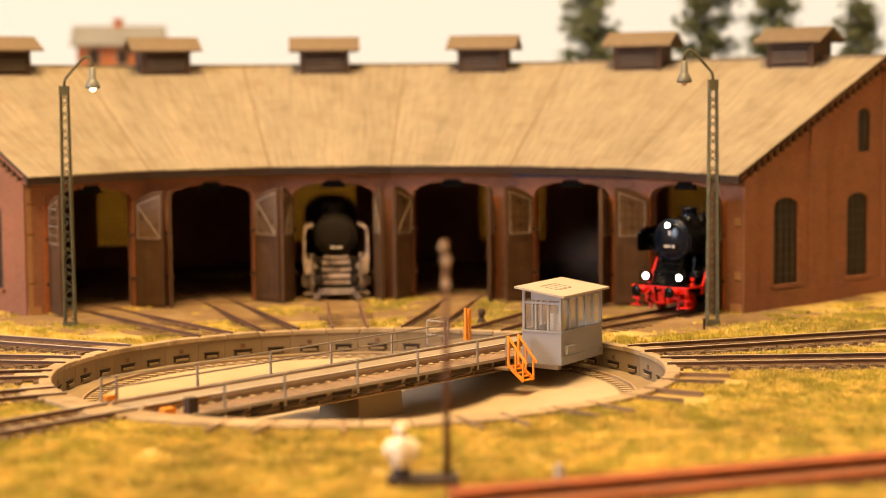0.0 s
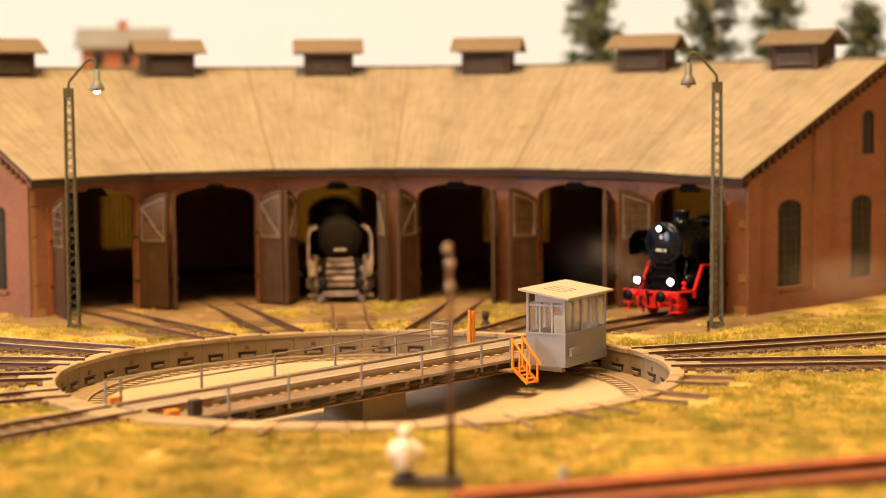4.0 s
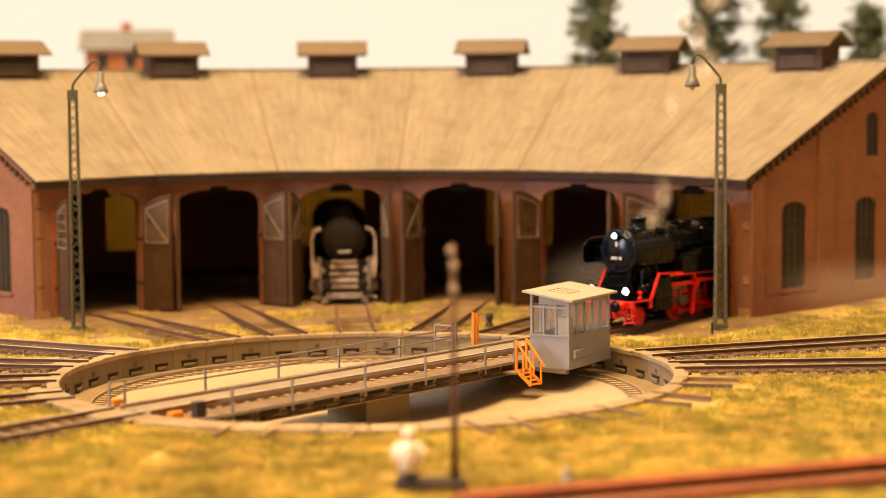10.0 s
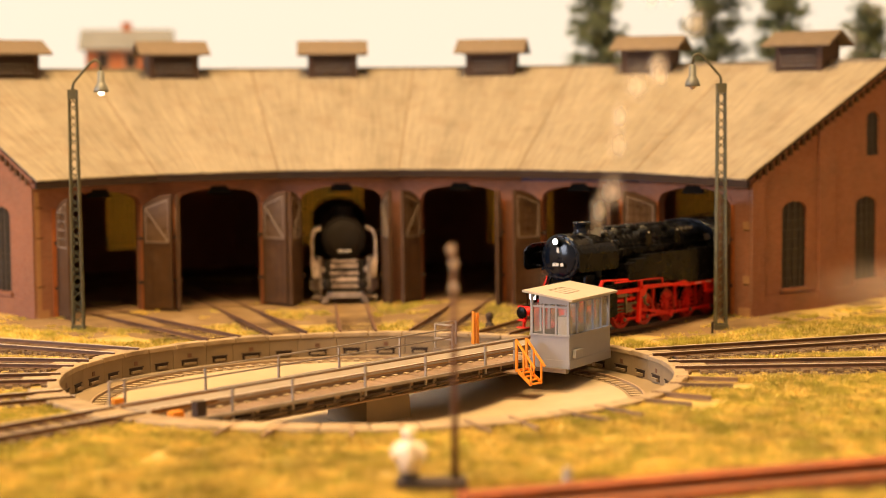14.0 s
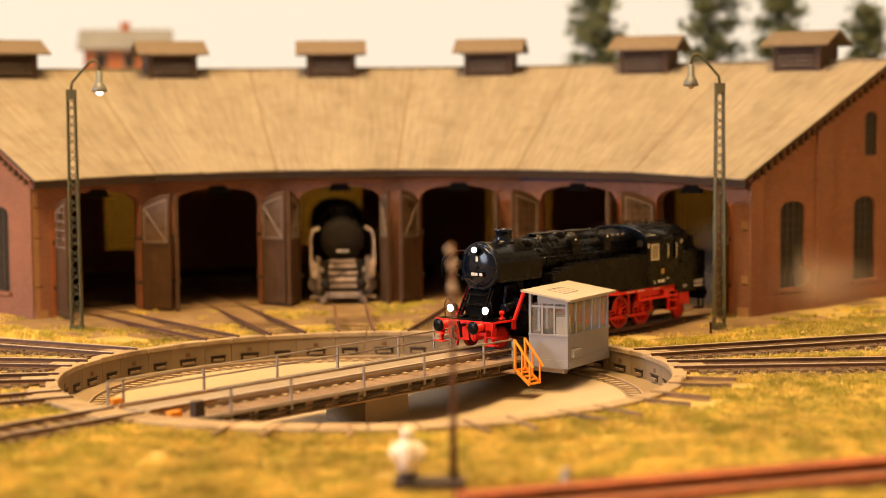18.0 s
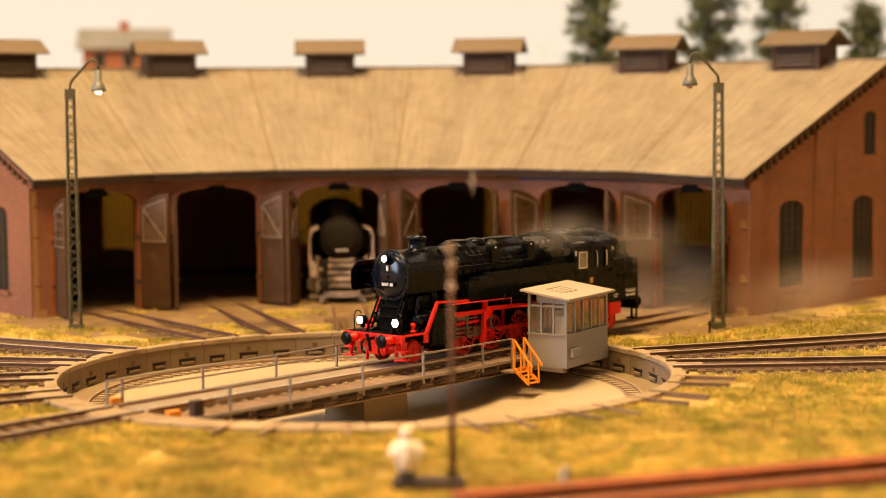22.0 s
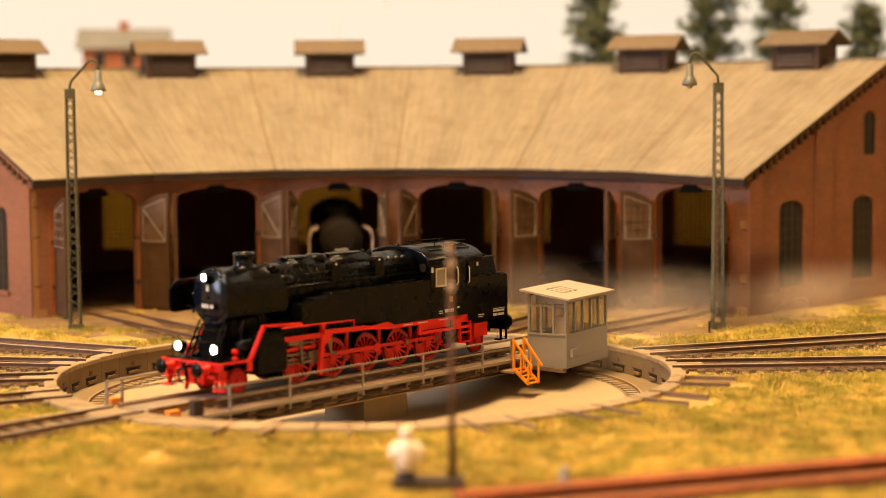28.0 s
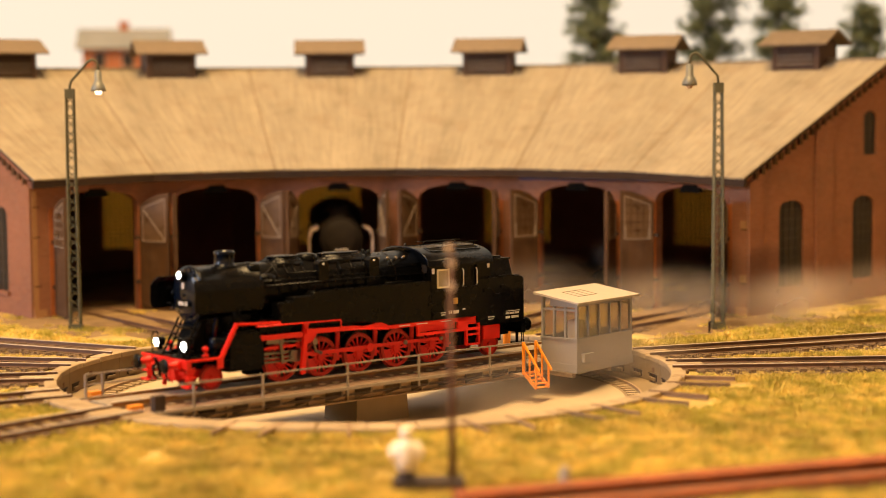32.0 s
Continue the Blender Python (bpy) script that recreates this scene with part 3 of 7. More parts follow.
        bar(bm, (9.0 + dx, 2.45, -0.35), (9.0 + dx, 2.45, 1.05 - dx * 0.3), 0.1)
        bar(bm, (9.0 + dx, 2.45, 0.95 - dx * 0.3), (9.2 + dx * 0.5, 2.62, 0.35), 0.09)
        bar(bm, (9.2 + dx * 0.5, 2.62, 0.4), (9.12 + dx * 0.5, 2.62, -0.35), 0.09)
        part("gate_post", bm, "orange", t, "orange gate post")
    # orange stair from the walkway to the pit
    bm = B()
    box(bm, 5.3, 6.15, -2.72, -2.04, -0.66, -0.58)
    part("stair_landing", bm, "deck", t)
    st = part("stair", bar(B(), (5.42, -2.66, -0.52), (6.05, -2.66, -0.52), 0.08), "orange", t, "orange steel stair with handrails")
    for x in (5.42, 6.05):
        bm = B()
        bar(bm, (x, -2.64, -0.5), (x, -3.35, -1.02), 0.06, 0.13)
        part("stringer", bm, "orange", st)
        bm = B()
        bar(bm, (x, -2.64, -0.55), (x, -2.64, 0.66), 0.085)
        bar(bm, (x, -2.64, 0.62), (x, -3.5, -0.36), 0.07)
        bar(bm, (x, -2.98, -0.76), (x, -2.98, 0.2), 0.06)
        bar(bm, (x, -3.34, -1.0), (x, -3.34, -0.22), 0.06)
        part("stair_rail", bm, "orange", st)
    for i in range(4):
        bm = B()
        y = -2.78 - 0.17 * i
        box(bm, 5.44, 6.03, y - 0.09, y + 0.09, -0.65 - 0.125 * i, -0.61 - 0.125 * i)
        part("tread", bm, "orange", st)
    # cabin
    x0, x1, y0, y1, zb = 0.0, 3.6, 0.0, 1.67, -0.46
    zi, zo = 2.42, 2.18
    cb = part("cabin", box(B(), x0, x1, y0, y1, zb, zb + 0.12), "cab", t, "grey wooden operator cabin with small windows", pose(6.8, -4.11, -0.06, 0, 0, 10))
    for nm, b in (("lower_panel", (x0, x0 + 0.07, y0, y1, zb + 0.12, 0.78)), ("lower_panel", (x1 - 0.07, x1, y0, y1, zb + 0.12, 0.78)),
                  ("lower_panel", (x0 + 0.07, x1 - 0.07, y0, y0 + 0.07, zb + 0.12, 0.78)), ("lower_panel", (x0 + 0.07, x1 - 0.07, y1 - 0.07, y1, zb + 0.12, 0.78)),
                  ("skirt", (x0 - 0.03, x1 + 0.03, y0 - 0.03, y0 - 0.003, zb, zb + 0.33)), ("skirt", (x0 - 0.03, x0 - 0.003, y0 - 0.03, y1, zb, zb + 0.33)),
                  ("sill", (x0 - 0.045, x1 + 0.045, y0 - 0.045, y0 + 0.03, 0.78, 0.85)), ("sill", (x0 - 0.045, x0 + 0.03, y0 + 0.03, y1 + 0.02, 0.78, 0.85)),
                  ("sill", (x1 - 0.03, x1 + 0.045, y0 + 0.03, y1 + 0.02, 0.78, 0.85)), ("sill", (x0 + 0.03, x1 - 0.03, y1 - 0.03, y1 + 0.02, 0.78, 0.85))):
        bm = B()
        box(bm, *b)
        part(nm, bm, "cab", cb)

    def top(y):
        return zo + (zi - zo) * (y - y0) / (y1 - y0) - 0.02

    for i in range(6):
        x = x0 + 0.05 + (x1 - x0 - 0.1) * i / 5
        for y in (y0 + 0.05, y1 - 0.05):
            bm = B()
            w = 0.036 if 0 < i < 5 else 0.06
            box(bm, x - w, x + w, y - 0.05, y + 0.05, 0.85, top(y) - 0.12)
            part("window_post", bm, "cab", cb)
    for x in (x0 + 0.05, x1 - 0.05):
        for i in (1, 2):
            y = y0 + 0.05 + (y1 - y0 - 0.1) * i / 3
            bm = B()
            box(bm, x - 0.045, x + 0.045, y - 0.036, y + 0.036, 0.85, 2.1)
            part("window_post", bm, "cab", cb)
        bm = B()
        box(bm, x - 0.05, x + 0.05, y0 + 0.1, y1 - 0.1, 1.86, 1.94)
        part("transom", bm, "cab", cb)
        bm = B()
        hexa(bm, [(x - 0.05, y0 + 0.1, 2.02), (x + 0.05, y0 + 0.1, 2.02), (x + 0.05, y0 + 1.25, 2.02), (x - 0.05, y0 + 1.25, 2.02)],
             [(x - 0.05, y0 + 0.1, top(y0)), (x + 0.05, y0 + 0.1, top(y0)), (x + 0.05, y0 + 1.25, top(y0 + 1.25)), (x - 0.05, y0 + 1.25, top(y0 + 1.25))])
        part("gable_panel", bm, "cab", cb)
    for y in (y0 + 0.05, y1 - 0.05):
        bm = B()
        box(bm, x0, x1, y - 0.05, y + 0.05, top(y) - 0.12, top(y))
        part("head_beam", bm, "cab", cb)
    bm = B()
    e, h = 0.23, 0.08
    hexa(bm, [(x0 - e, y0 - e, zo - 0.03), (x1 + e, y0 - e, zo - 0.03), (x1 + e, y1 + e, zi + 0.03), (x0 - e, y1 + e, zi + 0.03)],
         [(x0 - e, y0 - e, zo + h - 0.03), (x1 + e, y0 - e, zo + h - 0.03), (x1 + e, y1 + e, zi + h + 0.03), (x0 - e, y1 + e, zi + h + 0.03)])
    part("roof", bm, "cabroof", cb, "pale cream sloping roof", bev=0.015)
    zr = (zo + zi) / 2 + h
    tilt = math.degrees(math.atan2(zi - zo + 0.06, y1 - y0 + 2 * e))
    for b in ((-0.6, 0.6, -0.40, -0.38), (-0.6, 0.6, 0.38, 0.40), (-0.6, -0.58, -0.38, 0.38), (0.58, 0.6, -0.38, 0.38), (-0.2, -0.185, -0.38, 0.38), (0.185, 0.2, -0.38, 0.38)):
        bm = B()
        box(bm, b[0], b[1], b[2], b[3], -0.01, 0.02)
        part("hatch_frame", bm, "bridge", cb, m=pose((x0 + x1) / 2 - 0.35, (y0 + y1) / 2 + 0.1, zr + 0.005, tilt))
    bm = B()
    box(bm, x0 + 0.22, x0 + 0.85, y0 - 0.17, y0 - 0.032, -0.05, 0.23)
    box(bm, x0 + 0.2, x0 + 0.87, y0 - 0.2, y0 - 0.032, 0.23, 0.27)
    part("switch_box", bm, "cab", cb, bev=0.02)
    for b in ((x0 + 0.12, x1 - 0.12, y0 + 0.045, y0 + 0.055), (x0 + 0.12, x1 - 0.12, y1 - 0.055, y1 - 0.045), (x0 + 0.045, x0 + 0.055, y0 + 0.12, y1 - 0.12), (x1 - 0.055, x1 - 0.045, y0 + 0.12, y1 - 0.12)):
        bm = B()
        box(bm, *b, 0.86, 2.0)
        part("pane", bm, "cab_glass", cb).visible_shadow = False
    bm = B()
    box(bm, x0 + 0.3, x0 + 0.75, y0 + 0.25, y0 + 0.65, zb + 0.1, 1.5)
    part("control_desk", bm, "cabroof", cb)
    # cabin carriers and centre pier
    bm = B()
    box(bm, 6.45, 6.65, -4.2, -1.1, -0.64, -0.49)
    box(bm, 8.7, 8.9, -3.8, -1.1, -0.64, -0.49)
    part("cabin_bracket", bm, "bridge", t)
    # Added plate, closes the gap that let light into the cabin's shadow.
    part("cabin_floor", box(B(), 6.55, 10.1, -2.9, -2.15, -0.6, -0.5), "bridge", t)
    bm = B()
    hexa(bm, [(PIER[0] - 0.06, -1.0, -2.0), (PIER[1] + 0.06, -1.0, -2.0), (PIER[1] + 0.06, 1.0, -2.0), (PIER[0] - 0.06, 1.0, -2.0)], [(PIER[0], -0.95, -0.98), (PIER[1], -0.95, -0.98), (PIER[1], 0.95, -0.98), (PIER[0], 0.95, -0.98)])
    part("centre_pier", bm, "concrete", t, "grey-beige centre pier")
    for x in (-10.11, 10.11):
        for y in (-1.0, 1.0):
            bm = B()
            cyl(bm, (x, y - 0.1, -0.96), (x, y + 0.1, -0.96), 0.2, n=16)
            part("roller", bm, "slot", t)
    return t

# ---- engine shed ----
RF, PITCH = 22.9, 15.1
STALLS = [AX + PITCH * k for k in range(6)]      # from the end beside the right lamp post
EAVE_R, EAVE_Z, RIDGE_R, RIDGE_Z, BACK_R = 22.4, 6.3, 33.5, 11.5, 44.5


SAG = [6.14, 6.36, 6.44, 6.47, 6.47, 6.42, 6.3]      # the eave line of the old roof is not quite level


def P(r, a, z=0.0):
    return Vector((RC.x + r * c(a), RC.y + r * s(a), z))


def roof_z(r):
    return EAVE_Z + (RIDGE_Z - EAVE_Z) * ((r - EAVE_R) / (RIDGE_R - EAVE_R) if r < RIDGE_R else (2 * RIDGE_R - EAVE_R - r) / (RIDGE_R - EAVE_R))


def arch(w, spring, rise, n=10):
    """Points of a flat arch from +w to -w."""
    return [(w * math.cos(math.pi * i / n), spring + rise * math.sin(math.pi * i / n) ** 0.8) for i in range(n + 1)]


def frame_m(p, q):
    """A pose at p whose x axis points to q, z up."""
    d = (q - p)
    return Matrix.Translation(p) @ Matrix.Rotation(math.atan2(d.y, d.x), 4, "Z")


def grid_window(name, parent, m, w, z0, spring, rise, glass_mat, nx, nz, label, depth=0.12, hw=0.022, out=-1):
    """An arched iron window: pane, surround bars and glazing bars. Local x along the wall, y into it."""
    pts = [(-w, z0), (w, z0)] + arch(w, spring, rise)
    win = part(name, prism(B(), pts, depth, depth + 0.03), glass_mat, parent, label, m)
    top = spring + rise
    for i in range(1, nx):
        x = -w + 2 * w * i / nx
        bm = B()
        zt = spring + rise * max(0, 1 - (x / w) ** 2) ** 0.4
        yb = depth - 0.05 if out < 0 else depth + 0.034
        box(bm, x - hw, x + hw, yb, yb + 0.046, z0, zt)
        part("glazing_bar", bm, "iron", win)
    for i in range(1, nz):
        z = z0 + (top - z0) * i / nz
        bm = B()
        ww = w if z < spring else w * 0.8
        yb = depth - 0.045 if out < 0 else depth + 0.036
        box(bm, -ww, ww, yb, yb + 0.039, z - hw, z + hw)
        part("glazing_bar", bm, "iron", win)
    return win


def wall_with_windows(parent, m, length, top, wins, name, thick=0.5):
    """Brick wall, local x from 0 to length; wins: (x0, x1, sill, spring, rise) in order, one upper list allowed."""
    bm = B()
    x = 0.0
    for x0, x1, sill, spring, rise, upper in wins:
        if x0 - 0.3 > x:
            prism(bm, [(x, -0.6), (x0 - 0.3, -0.6), (x0 - 0.3, top(x0 - 0.3)), (x, top(x))], 0, thick)
        a, b = x0 - 0.3, x1 + 0.3
        mid, w = (x0 + x1) / 2, (x1 - x0) / 2
        prism(bm, [(a, -0.6), (b, -0.6), (b, sill), (a, sill)], 0, thick)
        lid = [(b, 6.3), (a, 6.3)] if upper else [(b, top(b)), ((a + b) / 2, top((a + b) / 2)), (a, top(a))]
        prism(bm, [(a, sill), (x0, sill)] + [(mid + px, pz) for px, pz in reversed(arch(w, spring, rise))] + [(x1, sill), (b, sill)] + lid, 0, thick)
        if upper:
            u0, u1, us, ut, ur = upper
            um, uw = (u0 + u1) / 2, (u1 - u0) / 2
            prism(bm, [(a, 6.3), (b, 6.3), (b, us), (a, us)], 0, thick)
            prism(bm, [(a, us), (u0, us)] + [(um + px, pz) for px, pz in reversed(arch(uw, ut, ur))] + [(u1, us), (b, us), (b, top(b)), (a, top(a))], 0, thick)
        x = b
    prism(bm, [(x, -0.6), (length, -0.6), (length, top(length)), (x, top(x))], 0, thick)
    bmesh.ops.remove_doubles(bm, verts=bm.verts, dist=1e-3)
    return part(name, bm, "brick", parent, m=m)


def shed():
    t = thing("engine_shed", pose(0, 0, 0), "red-brick six-stall engine shed with tan boarded roof", "engine shed")
    corner = [AX - PITCH / 2 + PITCH * k for k in range(7)]
    door_half = {2: (1.96, 1.96), 3: (1.87, 2.14), 4: (1.93, 2.22), 5: (1.93, 2.3)}
    leaf_open = {0: (132, 108), 1: (122, 96), 2: (112, 93), 3: (108, 100), 4: (100, 124), 5: (94, 124)}
    for k in range(6):
        A, Z = P(RF, corner[k + 1]), P(RF, corner[k])     # left, right as seen from the table
        ln = (Z - A).length
        wl, wr = door_half.get(k, (1.93, 1.93))
        dc, w = (wr - wl) / 2, (wl + wr) / 2
        m = frame_m(A, Z) @ Matrix.Translation((ln / 2 + dc, 0, 0))
        hl, h = ln / 2 + dc, ln / 2 - dc
        top = 6.2
        pts = [(-hl, -0.4), (-w, -0.4)] + list(reversed(arch(w, 4.95, 0.72))) + [(w, -0.4), (h, -0.4), (h, top), (-hl, top)]
        wall = part("front_wall", prism(B(), pts, 0, 0.55), "brick", t, m=m)
        # iron-coloured arch ring and jamb trim
        bm = B()
        for (x0, z0), (x1, z1) in zip(arch(w, 4.95, 0.72), arch(w, 4.95, 0.72)[1:]):
            hexa(bm, [(x0, -0.05, z0), (x1, -0.05, z1), (x1, 0.1, z1), (x0, 0.1, z0)][::-1], [(x0 * 1.07, -0.05, z0 + 0.16), (x1 * 1.07, -0.05, z1 + 0.16), (x1 * 1.07, 0.1, z1 + 0.16), (x0 * 1.07, 0.1, z0 + 0.16)][::-1])
        bmesh.ops.remove_doubles(bm, verts=bm.verts, dist=1e-3)
        part("arch_ring", bm, "brick", wall)
        bm = B()
        prism(bm, [(-0.62, 5.4), (0.62, 5.4), (0.36, 5.78), (-0.36, 5.78)], -0.057, 0.1)
        part("keystone", bm, "sootblack", wall, "soot-black flat keystone")
        for sg in (-1, 1):
            bm = B()
            box(bm, w - 0.03 if sg > 0 else -w - 0.27, w + 0.27 if sg > 0 else -w + 0.03, -0.06, 0.03, -0.05, 4.95)
            part("jamb", bm, "doorframe", wall)
            for z in (1.2, 3.3):
                bm = B()
                box(bm, sg * w - 0.2, sg * w + 0.2, -0.1, 0.02, z, z + 0.16)
                part("hinge_block", bm, "slot", wall)
        # First two lintels have the daylight tinted in; the others are plain brick.
        bm = B()
        box(bm, -hl + 0.02, h - 0.02, -0.045, -0.003, 5.86, 6.15)
        part("lintel", bm, "lintel" if k < 2 else "brick", wall)
        # leaves
        for sg, op in zip((-1, 1), leaf_open[k]):
            d = Matrix.Rotation(radians(op * (-1 if sg < 0 else 1)), 4, "Z")
            lm = m @ Matrix.Translation((sg * (w + 0.02), -0.1, 0)) @ d
            xx = lambda v: -sg * v
            bm = B()
            rise = [(0.02, 0.0), (1.62, 0.0), (1.62, 5.5), (1.1, 5.45), (0.55, 5.25), (0.02, 4.9)]
            pts = [(xx(a), z) for a, z in rise]
            if sg > 0:
                pts = pts[::-1]
            leaf = part("door", prism(bm, pts, -0.06, 0.06), "door", t, "weathered dark brown open door leaf", lm)
            for y0, y1 in ((-0.1, -0.064), (0.064, 0.1)):
                for u0, u1, z0, z1 in ((0.06, 0.2, 0.1, 4.85), (1.44, 1.59, 0.1, 5.35), (0.2, 1.44, 3.0, 3.14), (0.2, 1.44, 0.1, 0.3)):
                    bm = B()
                    box(bm, min(xx(u0), xx(u1)), max(xx(u0), xx(u1)), y0, y1, z0, z1)
                    part("batten", bm, "door", leaf)
            for y in (-0.085, 0.085):
                bm = B()
                rim = [((0.2, 3.22), (1.44, 3.22)), ((0.2, 3.22), (0.2, 4.8)), ((1.44, 3.22), (1.44, 5.25)), ((0.2, 4.8), (1.44, 5.25))]
                glazed = k <= 1 or (k == 5 and sg < 0)
                if glazed:
                    wide = 0.05 if k <= 1 else 0.025
                    rim += [((1.38, 3.22), (1.38, 3.85)), ((0.27, 3.22), (0.27, 3.7))] if k <= 1 else []
                else:
                    wide = 0.03
                    rim.append(((0.2, 4.8), (1.44, 3.22)))
                for p0, p1 in rim:
                    bar(bm, (xx(p0[0]), y, p0[1]), (xx(p1[0]), y, p1[1]), wide, 0.04)
                part("window_frame" if glazed else "brace", bm, "whitewood", leaf, "worn pale frame of the door pane" if glazed else "worn pale brace frame")
                if glazed:
                    for u in (0.51, 0.82, 1.13):
                        bm = B()
                        bar(bm, (xx(u), y, 3.24), (xx(u), y, 4.85 + 0.3 * u), 0.02, 0.03)
                        part("glazing_bar", bm, "door", leaf)
                    for z in (3.62, 4.02, 4.42, 4.82):
                        bm = B()
                        bar(bm, (xx(0.22), y, z), (xx(1.42), y, z), 0.022, 0.03)
                        part("glazing_bar", bm, "whitewood" if k > 1 else "door", leaf)
            for ya, yb in ((-0.072, -0.062), (0.062, 0.072)):
                pts = [(xx(a), z) for a, z in ((0.2, 3.2), (1.44, 3.2), (1.44, 5.28), (1.1, 5.2), (0.55, 5.0), (0.2, 4.82))]
                part("pane", prism(B(), pts if sg < 0 else pts[::-1], ya, yb), "door_pane", leaf, "dusty brown door pane")
            for pp in range(6):
                u = 0.22 + 0.2 * pp
                bm = B()
                box(bm, min(xx(u), xx(u + 0.215)), max(xx(u), xx(u + 0.19)), -0.075, 0.075, 0.3, 2.98)
                part("board", bm, "door", leaf)
    for k, a in enumerate(corner):
        out = P(RF, a)
        m = Matrix.Translation(out) @ Matrix.Rotation(radians(a - 90), 4, "Z")
        bm = B()
        xl, xr = (-0.95, 0.0) if k == 0 else (0.0, 0.95) if k == 6 else (-0.62, 0.62)
        box(bm, xl, xr, -0.03, 0.5, -0.4, 5.75)
        pier = part("pier", bm, "stone" if k == 6 else "brick", t, m=m)
        if k in (0, 6):
            for z in (1.35, 3.6, 5.0) if k == 6 else (1.4, 3.85):
                bm = B()
                box(bm, xl + 0.01, xr - 0.01, -0.05, 0.3, z, z + (0.05 if k == 6 else 0.36))
                part("stone_band", bm, "door" if k == 6 else "stone", pier)
                if k == 0:
                    bm = B()
                    box(bm, xl + 0.01, xr - 0.01, -0.045, 0.3, z - 0.07, z - 0.004)
                    part("joint", bm, "door", pier)
        bm = B()
        box(bm, xl - 0.03, xr + 0.03, -0.08, 0.5, -0.4, 0.3)
        part("plinth", bm, "stone" if k in (0, 6) else "brick", pier)
    # gable walls along the outermost radii
    top = lambda x: roof_z(RF + x) - 0.12
    for a, mirror in ((corner[0], False), (corner[6], True)):
        ln = BACK_R - 0.8 - RF
        wins = [(2.3, 4.15, 1.0, 4.5, 0.5, None), (7.95, 9.7, 1.0, 4.5, 0.5, (8.8, 9.85, 6.95, 8.7, 0.35)), (12.8, 14.55, 1.0, 4.5, 0.5, None), (17.0, 18.7, 1.0, 4.5, 0.5, None)]
        m = Matrix.Translation(P(RF, a)) @ Matrix.Rotation(radians(a), 4, "Z")
        if mirror:
            m = m @ Matrix.Translation((0, -0.5, 0))
        wall = wall_with_windows(t, m, ln, top, wins, "gable_wall")
        outy = -0.14 if not mirror else 0.5
        for x0, x1, si, sp, ri, up in wins:
            wm = Matrix.Translation(((x0 + x1) / 2, 0.0 if not mirror else 0.26, 0))
            grid_window("window", wall, wm, (x1 - x0) / 2, si, sp, ri, "dark_glass", 4, 9, "arched dark iron window", 0.12, 0.03, 1 if mirror else -1)
            bm = B()
            box(bm, x0 - 0.15, x1 + 0.15, outy, outy + 0.14, si - 0.18, si - 0.004)
            part("window_sill", bm, "brick", wall)
            if up:
                grid_window("window", wall, Matrix.Translation(((up[0] + up[1]) / 2, 0.0 if not mirror else 0.26, 0)), (up[1] - up[0]) / 2, up[2], up[3], up[4], "dark_glass", 2, 5, "narrow upper arched window", 0.12, 0.03, 1 if mirror else -1)
        for x0, x1 in ((0.0, 0.9), (4.95, 6.2), (10.8, 11.8), (15.2, 16.2)):
            bm = B()
            prism(bm, [(x0, -0.6), (x1, -0.6), (x1, top(x1) - 0.5), (x0, top(x0) - 0.5)], outy, outy + 0.137)
            part("pilaster", bm, "brick", wall)
        bm = B()
        prism(bm, [(0.9, -0.6), (ln, -0.6), (ln, 0.75), (0.9, 0.75)], outy + 0.02, outy + 0.136)
        part("plinth", bm, "brick", wall)
        for i in range(44):
            x = 0.5 + i * 0.46
            if x > ln - 0.4:
                break
            z = top(x) - 0.42
            bm = B()
            box(bm, x - 0.11, x + 0.11, outy, outy + 0.137, z - 0.18, z + 0.18)
            part("dentil", bm, "door", wall)
        bm = B()
        prism(bm, [(0, top(0) - 0.22), (RIDGE_R - RF, RIDGE_Z - 0.34), (ln, top(ln) - 0.22), (ln, top(ln) - 0.004), (RIDGE_R - RF, RIDGE_Z - 0.124), (0, top(0) - 0.004)], outy, outy + 0.136)
        part("verge_course", bm, "brick", wall)
    # back wall, floor and windows glowing with the light outside
    for k in range(6):
        A, Z = P(BACK_R - 0.8, corner[k + 1]), P(BACK_R - 0.8, corner[k])
        ln = (Z - A).length
        m = frame_m(A, Z)
        w0, w1 = ln / 2 - 1.95, ln / 2 + 1.95
        wall = wall_with_windows(t, m, ln, lambda x: 6.0, [(w0, w1, 1.25, 4.6, 0.6, None)], "back_wall")
        grid_window("window", wall, Matrix.Translation((ln / 2, 0, 0)), 1.95, 1.25, 4.6, 0.6, "yellow_pane", 14, 16, "arched yellow-glazed iron window", 0.2, 0.055)
    for k in range(6):
        bm = B()
        q = [P(RF - 0.02, corner[k]), P(BACK_R - 0.4, corner[k]), P(BACK_R - 0.4, corner[k + 1]), P(RF - 0.02, corner[k + 1])]
        hexa(bm, [(v.x, v.y, -0.5) for v in q], [(v.x, v.y, -0.045) for v in q])
        part("shed_floor", bm, "shedfloor", t, "sooty dark shed floor")
    # roof: boards laid down the slope, section by section
    for k in range(6):
        a0, a1 = corner[k], corner[k + 1]
        if k == 0:
            a0 -= 0.5
        if k == 5:
            a1 += 0.4
        for front in (True, False):
            r0, r1 = (EAVE_R, RIDGE_R) if front else (BACK_R, RIDGE_R)
            e0, e1, g0, g1 = P(r0, a0, SAG[k]), P(r0, a1, SAG[k + 1]), P(r1, a0, RIDGE_Z), P(r1, a1, RIDGE_Z)
            n = 15 if front else 4
            bm = B()
            dn = Vector((0, 0, -0.16))
            q = [e0, g0, g1, e1] if front else [e0, e1, g1, g0]
